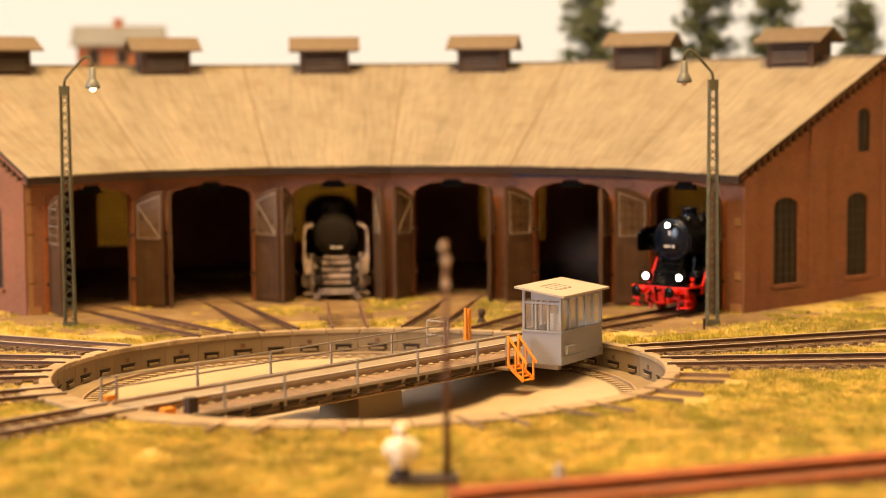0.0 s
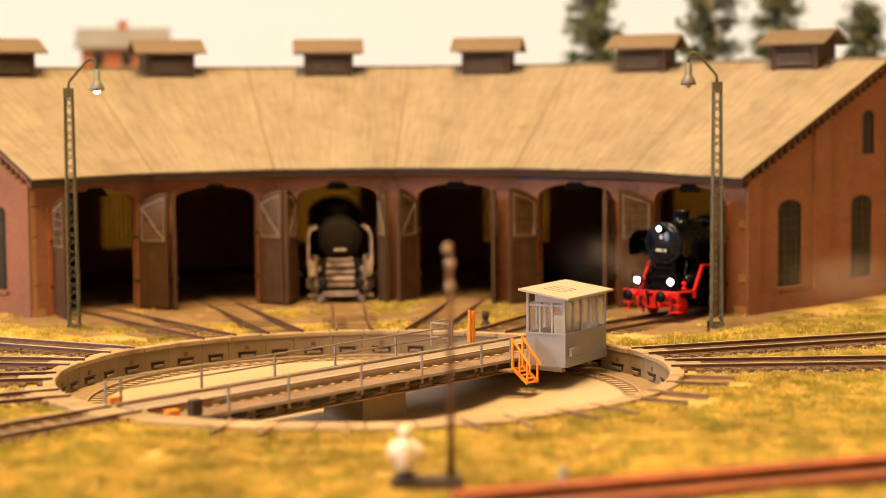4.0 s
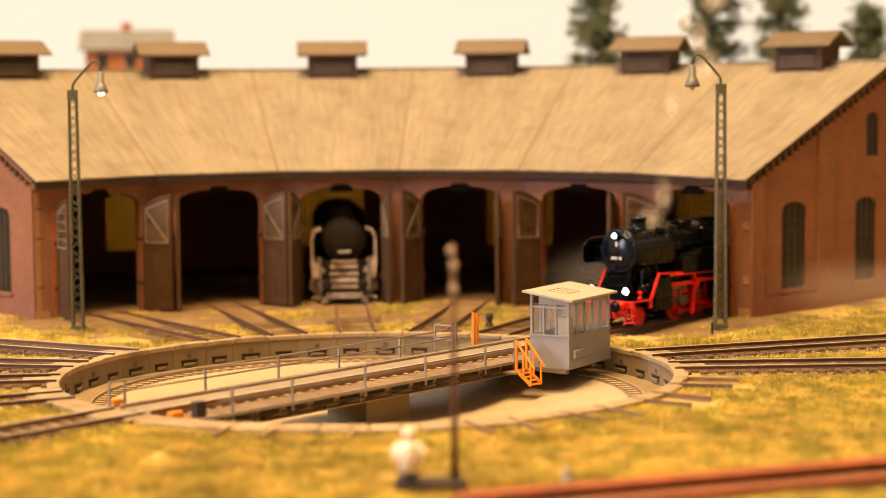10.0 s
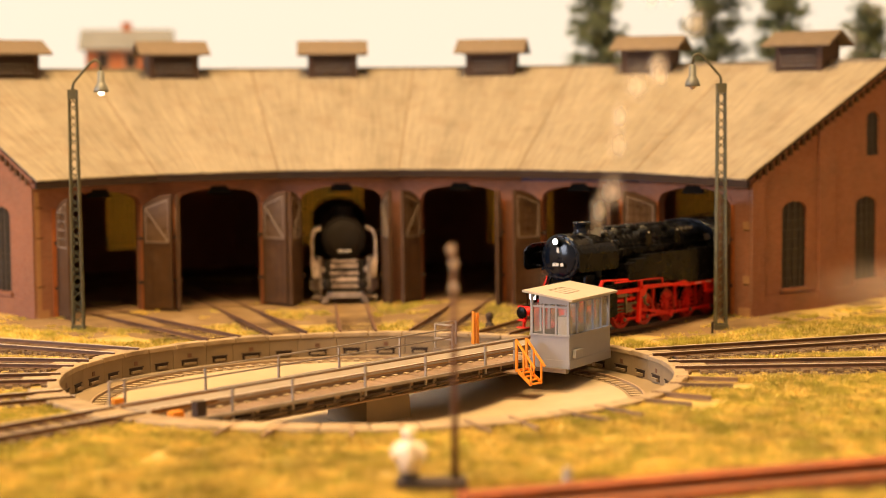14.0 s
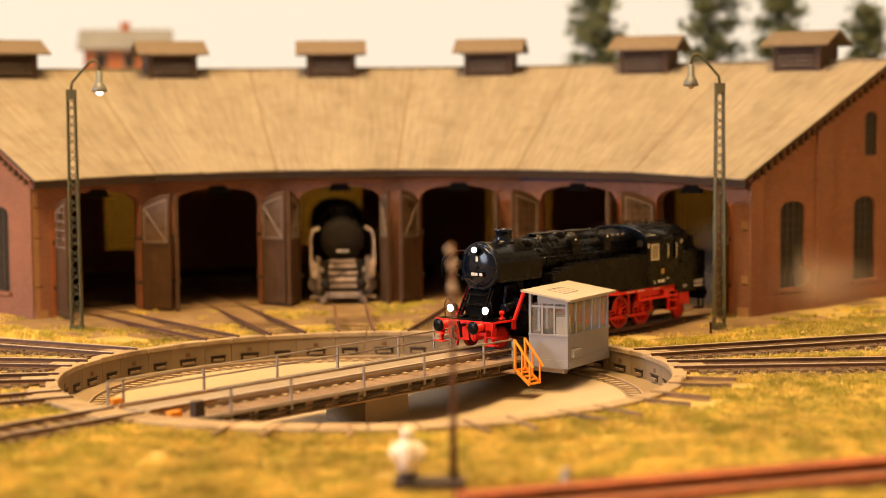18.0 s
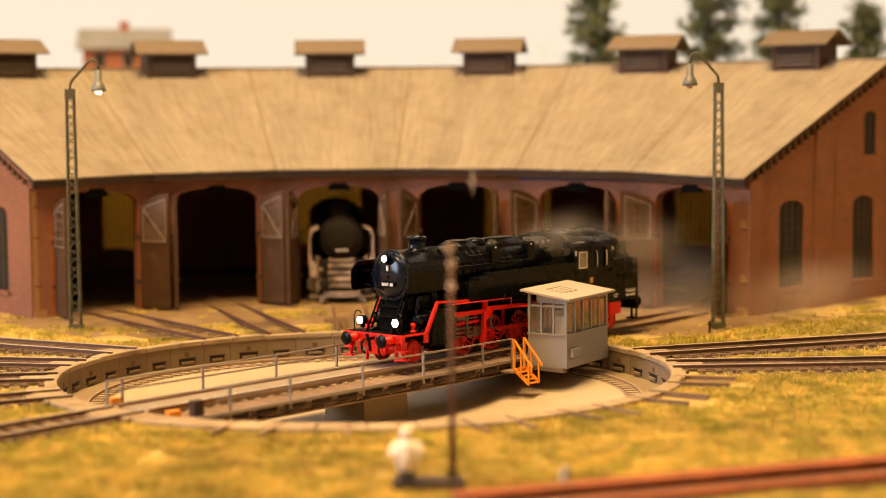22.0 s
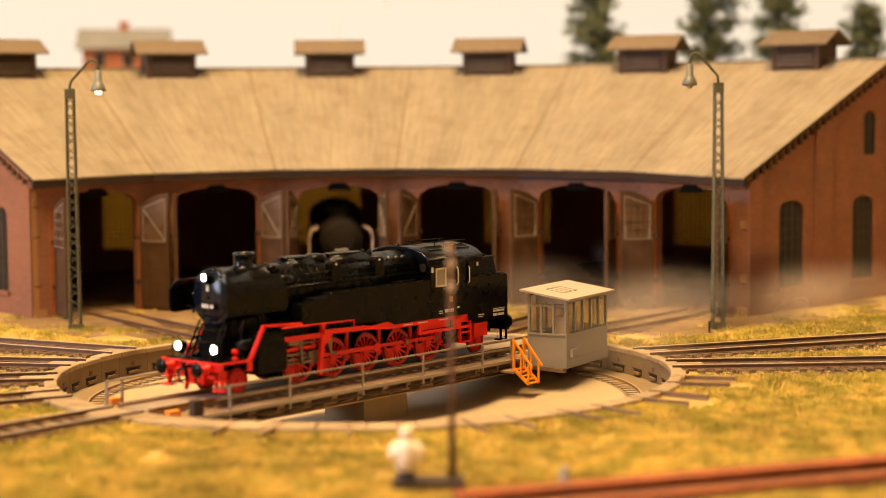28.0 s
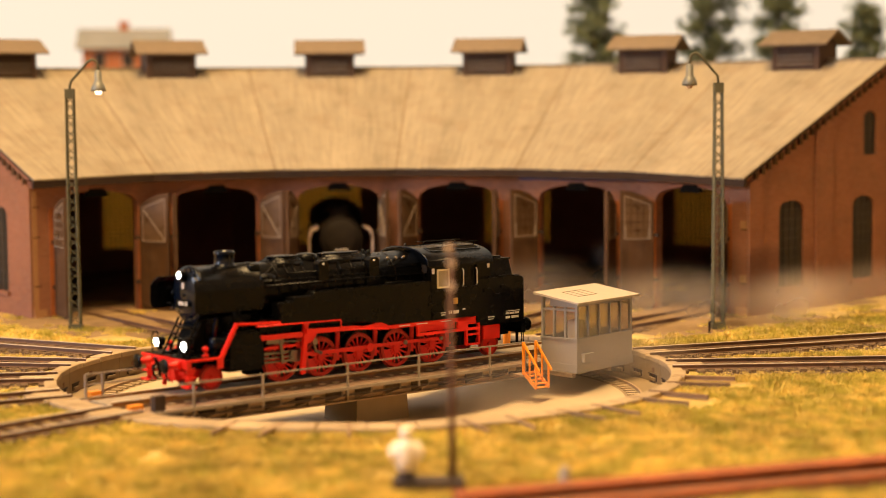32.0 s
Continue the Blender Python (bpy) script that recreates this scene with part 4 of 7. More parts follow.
            hexa(bm, [v + dn for v in q], [v - Vector((0, 0, 0.04)) for v in q])
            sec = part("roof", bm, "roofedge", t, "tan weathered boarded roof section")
            for i in range(n):
                rng = random.Random(k * 50 + i)
                f0, f1 = i / n + 0.0004, (i + 1) / n - 0.0004
                up = 0.036 + 0.004 * rng.random()
                q = [e0.lerp(e1, f0), g0.lerp(g1, f0), g0.lerp(g1, f1), e0.lerp(e1, f1)]
                over = 0.05 * rng.random()
                dx = (e0 - g0).normalized() * over
                q[0] = q[0] + dx
                q[3] = q[3] + dx
                if not front:
                    q = [q[0], q[3], q[2], q[1]]
                bm = B()
                hexa(bm, [v - Vector((0, 0, 0.035)) for v in q], [v + Vector((0, 0, up)) for v in q])
                part("roof_board", bm, "roof", sec)
        if k:
            bm = B()
            bar(bm, P(EAVE_R - 0.02, a0, SAG[k] + 0.03), P(RIDGE_R, a0, RIDGE_Z + 0.03), 0.12, 0.04)
            part("roof_seam", bm, "seam", t, "dark seam strip between roof sections")
        bm = B()
        bar(bm, P(RIDGE_R, a0, RIDGE_Z + 0.07), P(RIDGE_R, a1, RIDGE_Z + 0.07), 0.3, 0.12)
        part("ridge_cap", bm, "roof", t)
        # Board under the eave, its colour darkened to draw the shadow line there.
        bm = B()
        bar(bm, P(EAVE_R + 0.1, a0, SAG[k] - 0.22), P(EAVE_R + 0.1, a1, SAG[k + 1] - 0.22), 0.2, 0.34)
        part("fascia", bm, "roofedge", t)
        # smoke vent astride the ridge
        a = STALLS[k]
        m = Matrix.Translation(P(RIDGE_R * c(PITCH / 2) - 0.1, a, 0)) @ Matrix.Rotation(radians(a - 90), 4, "Z")
        bm = B()
        box(bm, -1.32, 1.32, -0.85, 0.85, 10.9, 12.35)
        v = part("roof_vent", bm, "vent", t, "brown wooden louvred smoke vent", m)
        for i in range(4):
            bm = B()
            z = 11.45 + i * 0.21
            hexa(bm, [(-1.0, -1.0, z - 0.09), (1.0, -1.0, z - 0.09), (1.0, -0.856, z), (-1.0, -0.856, z)], [(-1.0, -1.0, z - 0.06), (1.0, -1.0, z - 0.06), (1.0, -0.856, z + 0.03), (-1.0, -0.856, z + 0.03)])
            lou = part("louvre", bm, "vent", v)
            if i < 3:
                part("louvre_edge", box(B(), -0.98, 0.98, -1.012, -1.002, z - 0.092, z - 0.062), "slat", lou, "pale worn louvre edge")
        for sg in (-1, 1):
            bm = B()
            box(bm, sg * 1.16 - 0.15, sg * 1.16 + 0.15, -0.93, -0.854, 10.9, 12.3)
            part("corner_board", bm, "vent", v)
            bm = B()
            q = [(-1.9, sg * 1.3, 12.28), (1.9, sg * 1.3, 12.28), (1.9, 0, 12.98), (-1.9, 0, 12.98)]
            if sg > 0:
                q = q[::-1]
            hexa(bm, q, [(x, y, z + 0.1) for x, y, z in q])
            part("vent_roof", bm, "ventroof", v)
        bm = B()
        for x in (-1.25, 1.15):
            prism(bm, [(x, 12.35), (x + 0.1, 12.35), (x + 0.1, 12.4), (x, 12.4)], -0.8, 0.8)
        for x in (-1.3, 1.22):
            vv = [bm.verts.new((x + dx, y, z)) for dx in (0, 0.08) for y, z in ((-0.85, 12.35), (0.85, 12.35), (0, 12.85))]
            bm.faces.new(vv[0:3][::-1]), bm.faces.new(vv[3:6])
            for i in range(3):
                bm.faces.new((vv[i], vv[(i + 1) % 3], vv[3 + (i + 1) % 3], vv[3 + i]))
        part("gable_end", bm, "vent", v)
    return t


# ---- lamp posts ----


def lamp_post(x, y, sg, lit, label):
    """Lattice mast with a gooseneck; sg: side to which the arm leans."""
    z0 = gz(x, y)
    t = thing("lattice_lamp_post", pose(x, y, z0), label, "lamp post", "yard lamp posts")
    H = 10.33 - z0
    bm = B()
    box(bm, -0.29, 0.29, -0.29, 0.29, -0.1, 0.22)
    part("foot", bm, "mast", t)

    hw0 = 0.225

    def hw(z):
        return hw0 - 0.07 * z / H

    for sx in (-1, 1):
        for sy in (-1, 1):
            bm = B()
            bar(bm, (sx * hw(0.2), sy * hw(0.2), 0.2), (sx * hw(H), sy * hw(H), H), 0.062)
            part("leg", bm, "mast", t)
    n = 27
    for face in range(4):
        bm = B()
        for i in range(n):
            za, zb = 0.3 + (H - 0.5) * i / n, 0.3 + (H - 0.5) * (i + 1) / n
            a, b = (-1, 1) if i % 2 else (1, -1)
            pa, pb = (a * hw(za), -hw(za), za), (b * hw(zb), -hw(zb), zb)
            q = Matrix.Rotation(radians(90 * face), 3, "Z")
            bar(bm, q @ Vector(pa), q @ Vector(pb), 0.034)
        part("lattice", bm, "mast", t)
    bm = B()
    box(bm, -0.2, 0.2, -0.2, 0.2, H - 0.35, H + 0.06)
    part("cap", bm, "mast", t)
    hd = 1.24
    pts = [Vector((0, 0, H)), Vector((sg * 0.02, 0, H + 0.25))]
    pts += [Vector((sg * (0.06 + 0.74 * i / 5), 0, H + 0.38 + 0.84 * i / 5)) for i in range(6)]
    pts += [Vector((sg * (0.95 + 0.27 * math.sin(u)), 0, H + 1.12 + 0.2 * math.cos(u))) for u in (0.1, 0.5, 0.9, 1.25, 1.5)]
    pts += [Vector((sg * hd, 0, H + 0.85))]
    part("arm", tube(B(), pts, 0.058), "mast", t, "bent steel gooseneck arm")
    bm = B()
    lathe(bm, (sg * hd, 0, 0), (0, 0, 1), [(0.05, H + 0.88), (0.10, H + 0.86), (0.15, H + 0.82), (0.165, H + 0.36), (0.19, H + 0.33), (0.27, H + 0.2), (0.32, H + 0.06), (0.33, H - 0.06), (0.30, H - 0.06), (0.2, H + 0.04)])
    head = part("lamp_head", bm, "shade", t)
    bm = B()
    lathe(bm, (sg * hd, 0, 0), (0, 0, 1), [(0.04, H - 0.19), (0.1, H - 0.17), (0.14, H - 0.1), (0.13, H - 0.02)])
    part("bulb", bm, "bulb" if lit else "lens", head, "glowing bulb" if lit else "unlit bulb")
    return t


# ---- behind the shed ----


def house():
    x, y = -16.5, 62
    z0 = gz(x, y) - 0.3
    t = thing("brick_house", pose(x, y, z0, 0, 0, 4), "small orange brick house with a grey slate roof", "house")
    H = 13.7 - z0
    bm = B()
    box(bm, -2.75, 2.75, -2.2, 2.2, 0, H)
    for sx in (-2.75, 2.55):
        vv = [bm.verts.new((sx + dx, yy, zz)) for dx in (0, 0.2) for yy, zz in ((-2.2, H), (2.2, H), (0, H + 1.05))]
        bm.faces.new(vv[0:3][::-1]), bm.faces.new(vv[3:6])
        for i in range(3):
            bm.faces.new((vv[i], vv[(i + 1) % 3], vv[3 + (i + 1) % 3], vv[3 + i]))
    part("wall", bm, "orange_brick", t)
    for sg in (-1, 1):
        q = [(-3.2, sg * 2.7, H - 0.25), (3.2, sg * 2.7, H - 0.25), (3.2, 0, H + 1.12), (-3.2, 0, H + 1.12)]
        if sg > 0:
            q = q[::-1]
        part("roof", hexa(B(), q, [(a, b, d + 0.14) for a, b, d in q]), "slate", t, "grey slate roof")
    bm = B()
    box(bm, -0.35, 0.25, -0.3, 0.3, H + 0.8, H + 1.75)
    box(bm, -0.42, 0.32, -0.37, 0.37, H + 1.55, H + 1.66)
    part("chimney", bm, "orange_brick", t)
    for xx in (-1.6, 0.3, 1.8):
        bm = B()
        box(bm, xx - 0.4, xx + 0.4, -2.26, -2.16, H - 1.5, H - 0.4)
        w = part("window", bm, "whitewood", t)
        bm = B()
        box(bm, xx - 0.33, xx + 0.33, -2.29, -2.262, H - 1.43, H - 0.47)
        part("pane", bm, "dark_glass", w)


def tree(x, y, seed, height, spread, label):
    rng = random.Random(seed)
    z0 = gz(x, y) - 0.2
    t = thing("pine_tree", pose(x, y, z0), label, "tree", "trees behind the shed")
    bm = B()
    p = Vector((0, 0, 0))
    pts = [p]
    for i in range(1, 8):
        pts.append(Vector((rng.uniform(-0.15, 0.15), rng.uniform(-0.15, 0.15), height * i / 7)))
    for i in range(7):
        cyl(bm, pts[i], pts[i + 1], 0.3 * (1 - i / 7.5), 0.3 * (1 - (i + 1) / 7.5), n=8)
    limbs = []
    for i in range(26):
        f = 0.22 + 0.74 * i / 26
        a = i * 137.5 + rng.uniform(-20, 20)
        ln = spread * (1.05 - 0.75 * f) * rng.uniform(0.6, 1.15)
        o = Vector((0, 0, height * f))
        e = o + Vector((ln * c(a), ln * s(a), ln * rng.uniform(-0.05, 0.35)))
        limbs.append((o, e))
        cyl(bm, o, e, 0.07, 0.025, n=5)
    part("trunk", bm, "bark", t)
    nr = np.random.RandomState(seed)
    cs = []
    for o, e in limbs:
        for j in range(85):
            f = nr.uniform(0.3, 1.05)
            q = np.array(o.lerp(e, f)) + nr.normal(0, 0.36, 3) * np.array([1, 1, 0.75])
            cs.append(q)
    cs = np.array(cs)
    n = len(cs)
    tri = nr.normal(0, 0.16, (n, 2, 3, 3))
    vs = (cs[:, None, None, :] + tri).reshape(-1, 3)
    fs = np.arange(len(vs)).reshape(-1, 3)
    part("crown", soup("crown", vs, fs, "leaf"), None, t, "uneven dark green needle crown")


# ---- foreground ----


def foreground():
    z = gz(2.1, -19.9)
    t = thing("signal_mast", pose(2.19, -20.2, z), "thin rusty signal mast with round lamp discs", "signal")
    bm = B()
    cyl(bm, (0, 0, 0), (0, 0, 6.36), 0.10, 0.06, n=10)
    part("mast", bm, "mastrust", t)
    bm = B()
    box(bm, -1.55, 0.3, -0.45, 0.45, -0.3, 0.28)
    part("base", bm, "darkwood", t, "dark base plate", bev=0.05)
    for zz, r, x in ((6.21, 0.10, -0.07), (5.84, 0.12, 0.01), (5.26, 0.11, 0.0)):
        bm = B()
        lathe(bm, (x, -0.02, zz), (0, -1, 0), [(0.06, 0.0), (r, 0.04), (r, 0.16), (r * 0.8, 0.2)], 16)
        part("lamp_disc", bm, "lens", t, "pale round lamp disc")
    # figurine: one plain mesh on the base
    bm = B()
    lathe(bm, (0, 0, 0), (0, 0, 1), [(0.22, 0.0), (0.24, 0.05), (0.27, 0.3), (0.28, 0.42)], 12)
    k = len(bm.faces)
    lathe(bm, (0, 0, 0), (0, 0, 1), [(0.28, 0.42), (0.34, 0.8), (0.36, 1.25), (0.25, 1.42), (0.11, 1.47), (0.11, 1.52), (0.17, 1.58), (0.2, 1.7), (0.16, 1.84), (0.05, 1.88)], 14)
    bm.faces.ensure_lookup_table()
    for f in bm.faces[k:]:
        f.material_index = 1
    k = len(bm.faces)
    for sg in (-1, 1):
        tube(bm, [Vector((sg * 0.3, 0, 1.36)), Vector((sg * 0.45, -0.05, 1.05)), Vector((sg * 0.34, -0.2, 0.82))], 0.11, 8)
    bm.faces.ensure_lookup_table()
    for f in bm.faces[k:]:
        f.material_index = 1
    solid("figurine", bm, ("trousers", "skin"), pose(1.0, -20.3, z + 0.22) @ Matrix.Diagonal((0.84, 0.8, 0.76, 1)), "small cream and dark painted model figurine on a base", "figurine")
    bm = B()
    lathe(bm, (0, 0, 0), (0, 0, 1), [(0.2, -0.05), (0.18, 0.2), (0.14, 0.25), (0.13, 0.55), (0.08, 0.6)], 12)
    x, y = 5.05, -20.6
    solid("bollard", bm, "rail_grey", pose(x, y, gz(x, y)), "short pale grey bollard in the grass", "bollard")
    # rust-coloured rails of the front track, seen low from the side
    p, q = Vector((2.2, -22.3, 0)), Vector((40, -10.8, 0))
    for off, zz in ((0.0, -0.02),):
        d = (q - p).normalized()
        nrm = Vector((d.y, -d.x, 0))
        t = thing("edge_beam", frame_m(p + nrm * off, q + nrm * off), "long low rust-brown beam along the layout edge", "beam")
        ln = (q - p).length
        bm = B()
        prism(bm, [(0, -0.6), (ln, -0.6), (ln, zz), (0, zz)], -0.3, 0.3)
        part("beam", bm, "rust", t, bev=0.06)
        bm = B()
        box(bm, 0, ln, -0.36, 0.36, zz, zz + 0.09)
        part("cap_strip", bm, "rust", t, bev=0.02)
        part("bed", box(B(), 0.6, ln, -1.75, -0.37, -0.6, -0.16), "mastrust", t, "dark rust-brown bed", bev=0.03)
        part("front_strip", box(B(), 0.6, ln, -1.6, -1.25, -0.16, -0.02), "rust", t, bev=0.03)


def grass():
    """Static-grass tufts all over the open ground."""
    nr = np.random.RandomState(4)
    good = {"grass": [], "dry": []}
    side = [17.4, 0, -17.7, -35.7, 148.8, 166.4, 184, 204.8, AX + 180]
    while len(good["grass"]) + len(good["dry"]) < 78000:
        for _ in range(4000):
            u = nr.uniform()
            if u < 0.62:
                x, y = nr.uniform(-17, 21), nr.uniform(-25.5, 3)
            else:
                x, y = nr.uniform(-24, 36), nr.uniform(0, 24)
            r = math.hypot(x, y)
            if r < (12.35 if y < -3 and x < 2 else 11.85):
                continue
            a = math.degrees(math.atan2(y, x))
            if math.hypot(x + 0.5, y) > 23.0 and corner_in(a):
                continue
            if r > 42 or y > 30:
                continue
            skip = False
            for b in side + STALLS:
                along, off = x * c(b) + y * s(b), -x * s(b) + y * c(b)
                if along > 0 and abs(off) < (2.0 if b in side[:2] + side[4:7] else 1.0) and not (b in side[2:4] and r > 14):
                    skip = True
            if skip:
                continue
            nz = noise.noise((x * 0.4, y * 0.4, 5)) + 0.6 * noise.noise((x * 1.6, y * 1.6, 8))
            lim = -0.55
            if 33 < a < 137 and r > 14:
                lim = 0.2
            if nz < lim:
                continue
            if x > 2 and -2.0 < y + 22.9 - 0.304 * x < 0.5:
                continue
            k = "dry" if 0.5 * noise.noise((x * 1.0, y * 0.6, 20)) + 0.8 * noise.noise((x * 4.2, y * 2.4, 31)) > (-0.08 if y < -10 and abs(x - 1) < 9 else 0.02 if y < 5 or x < 0 else 0.14) else "grass"
            good[k].append((x, y, gz(x, y)))
    for k, lab in (("grass", "olive static-grass tufts"), ("dry", "straw-yellow static-grass tufts")):
        pts = np.array(good[k])
        n = len(pts)
        nb = 6
        base = pts[:, None, :] + np.concatenate([nr.normal(0, 0.09, (n, nb, 2)), np.zeros((n, nb, 1))], 2)
        hgt = nr.uniform(0.07, 0.22, (n, nb, 1))
        th = nr.uniform(0, math.pi, (n, nb))
        w = np.stack([np.cos(th), np.sin(th), np.zeros_like(th)], -1) * 0.022
        lean = np.concatenate([nr.normal(0, 0.09, (n, nb, 2)), hgt], 2)
        base[..., 2] -= 0.03
        vs = np.stack([base - w, base + w, base + lean], 2).reshape(-1, 3)
        me = soup("grass", vs, np.arange(len(vs)).reshape(-1, 3), k)
        tagged(new("grass", me), lab, "grass", kind="stuff")


def corner_in(a):
    return AX - PITCH / 2 - 2 < a < AX + 5.5 * PITCH + 2

# ---- engines ----
AXLES = [1.9, 4.75, 6.45, 8.15, 9.85, 11.55, 14.4]
CRANK = 2.0           # turn of the cranks at the start
MOVERS = []           # (object, kind, data) for motions()


def U(u):
    return u - 8.15


def wheel_kit(r, weight):
    """Meshes of a spoked wheel: hub, tyre ring, one spoke, and the balance weight with its pin."""
    n = 32
    bm = B()
    cyl(bm, (0, 0.09, 0), (0, -0.1, 0), r * 0.22, n=16)
    if not weight:
        cyl(bm, (0, 0.03, 0), (0, -0.03, 0), r * 0.82, n=24)
    hub = finish(bm, "wheel", "wheelred")
    bm = B()
    prof = [(r * 0.80, -0.05), (r * 0.80, 0.05), (r * 0.93, 0.06), (r, 0.055), (r, -0.04), (r + 0.03, -0.05), (r + 0.03, -0.08), (r * 0.8, -0.08)]
    rings = [[bm.verts.new((q * math.cos(2 * math.pi * i / n), -h, q * math.sin(2 * math.pi * i / n))) for i in range(n)] for q, h in prof]
    for k in range(len(rings)):
        a, b = rings[k], rings[(k + 1) % len(rings)]
        for i in range(n):
            bm.faces.new((a[i], a[(i + 1) % n], b[(i + 1) % n], b[i]))
    bmesh.ops.recalc_face_normals(bm, faces=bm.faces)
    tyre = finish(bm, "tyre", "tyre")
    spoke = finish(bar(B(), (r * 0.18, 0, 0), (r * 0.84, 0, 0), 0.05, 0.07), "spoke", "wheelred")
    pin = None
    if weight:
        bm = B()
        outer = [(r * 0.82 * math.cos(a), r * 0.82 * math.sin(a)) for a in [math.pi - 0.6 + 0.2 * k for k in range(7)]]
        prism(bm, outer + [(r * 0.5 * math.cos(math.pi + 0.5), r * 0.5 * math.sin(math.pi + 0.5)), (r * 0.5 * math.cos(math.pi - 0.5), r * 0.5 * math.sin(math.pi - 0.5))], -0.055, 0.055)
        bmesh.ops.recalc_face_normals(bm, faces=bm.faces)
        pin = finish(bm, "balance_weight", "wheelred")
    return hub, tyre, spoke, pin


def wheel(t, kit, spokes):
    hub, tyre, spoke, pin = kit
    w = part("wheel", hub, None, t, "red spoked wheel")
    part("tyre", tyre, None, w)
    for i in range(spokes):
        part("spoke", spoke, None, w, m=Matrix.Rotation(2 * math.pi * (i + 0.5) / spokes, 4, "Y"))
    if pin:
        part("balance_weight", pin, None, w)
    return w


def buffers(t, u, sg, face, z=1.05, mat_a="red", mat_b="black"):
    for y in (-0.875, 0.875):
        bm = B()
        lathe(bm, (U(u), y, z), (sg, 0, 0), [(0.17, 0), (0.17, 0.12), (0.12, 0.16), (0.12, 0.36), (0.08, 0.37), (0.08, 0.5)], 14)
        b = part("buffer", bm, mat_a, t)
        bm = B()
        lathe(bm, (U(u) + sg * 0.5, y, z), (sg, 0, 0), [(0.1, 0), (0.25, 0.02), (0.26, 0.06), (0.2, 0.1), (0.05, 0.115)], 20)
        part("buffer_head", bm, mat_b, b, "dark round buffer head")


def headlamp(t, u, y, z, r):
    bm = B()
    lathe(bm, (U(u), y, z), (-1, 0, 0), [(r * 0.5, -0.28), (r * 1.1, -0.24), (r * 1.2, -0.05), (r * 1.22, 0.02), (r, 0.02)], 18)
    h = part("headlamp", bm, "black", t)
    bm = B()
    lathe(bm, (U(u), y, z), (-1, 0, 0), [(r, 0.024), (r * 0.97, 0.05), (r * 0.5, 0.085), (r * 0.05, 0.09)], 18)
    part("lens", bm, "headlight", h, "lit white lens")
    bm = B()
    box(bm, U(u) + 0.05, U(u) + 0.2, y - 0.06, y + 0.06, z - r * 1.9, z - r)
    part("lamp_bracket", bm, "black", h)


def tank_engine():
    t = thing("tank_locomotive", pose(0, 0, 0), "glossy black tank locomotive with red frame and wheels, headlights lit", "locomotive")
    # frame
    for y in (-0.5, 0.5):
        bm = B()
        prism(bm, [(U(0.9), 0.75), (U(3.6), 0.62), (U(12.6), 0.62), (U(15.6), 0.7), (U(15.6), 1.3), (U(12.6), 1.5), (U(3.5), 1.75), (U(0.9), 1.28)], y - 0.06, y + 0.06)
        part("frame_plate", bm, "black", t)
    bm = B()
    box(bm, U(3.6), U(15.3), -0.44, 0.44, 0.45, 1.7)
    part("frame_stretcher", bm, "black", t)
    # Black box added to stand in for the shadow between the wheels.
    part("brake_rigging", box(B(), U(4.0), U(12.6), -0.56, 0.56, 0.2, 0.45), "sootblack", t)
    bm = B()
    box(bm, U(3.72), U(12.4), -1.02, 1.02, 1.62, 2.28)
    part("tank_floor", bm, "black", t)
    for u in AXLES[1:6]:
        for sg in (-1, 1):
            bm = B()
            bar(bm, (U(u) + 0.8, sg * 0.74, 1.5), (U(u) + 0.76, sg * 0.74, 0.5), 0.07, 0.16)
            bar(bm, (U(u) + 0.62, sg * 0.74, 0.72), (U(u) + 0.95, sg * 0.74, 0.62), 0.06, 0.1)
            part("brake_hanger", bm, "wheelred", t)
    bm = B()
    prism(bm, [(U(0.55), 0.88), (U(0.72), 0.88), (U(0.72), 1.2), (U(0.55), 1.2)], -1.42, 1.42)
    beam = part("buffer_beam", bm, "red", t, bev=0.03)
    for y in (-1.2, -0.6, -0.3, 0.3, 0.6, 1.2):
        for z in (0.95, 1.13):
            part("bolt", cyl(B(), (U(0.55), y, z), (U(0.525), y, z), 0.028, n=6), "red", beam)
    # black cylinder block and stairs in front of the smokebox
    bm = B()
    prism(bm, [(U(1.3), 1.24), (U(1.95), 1.24), (U(1.95), 2.4), (U(1.72), 2.4), (U(1.42), 1.75)], -0.52, 0.52)
    part("front_box", bm, "sootblack", t, "black box under the smokebox", bev=0.03)
    part("step_tread", box(B(), U(1.16), U(1.44), -0.46, 0.46, 1.72, 1.77), "black", t)
    part("step_tread", box(B(), U(1.3), U(1.6), -0.5, 0.5, 2.1, 2.15), "black", t)
    for sg in (-1, 1):
        bm = B()
        for p, q in (((0.86, 0.62, 1.22), (1.5, 0.6, 2.42)), ((1.1, 0.62, 1.22), (1.62, 0.6, 2.3)), ((0.98, 0.62, 1.5), (1.26, 0.62, 1.5)), ((1.16, 0.61, 1.85), (1.42, 0.61, 1.85))):
            bar(bm, (U(p[0]), sg * p[1], p[2]), (U(q[0]), sg * q[1], q[2]), 0.055)
        part("front_ladder", bm, "black", t)
        bm = B()
        tube(bm, [Vector((U(0.8), sg * 1.2, 1.22)), Vector((U(0.78), sg * 1.2, 1.75)), Vector((U(0.8), sg * 1.12, 1.93)), Vector((U(0.84), sg * 0.98, 1.95)), Vector((U(0.86), sg * 0.9, 1.85))], 0.022, 6)
        part("lamp_rail", bm, "black", t)
        bm = B()
        lathe(bm, (U(1.45), sg * 1.15, 1.2), (0, 0, 1), [(0.12, 0), (0.12, 0.08), (0.06, 0.1), (0.06, 0.2), (0.11, 0.22), (0.11, 0.34), (0.04, 0.37)], 10)
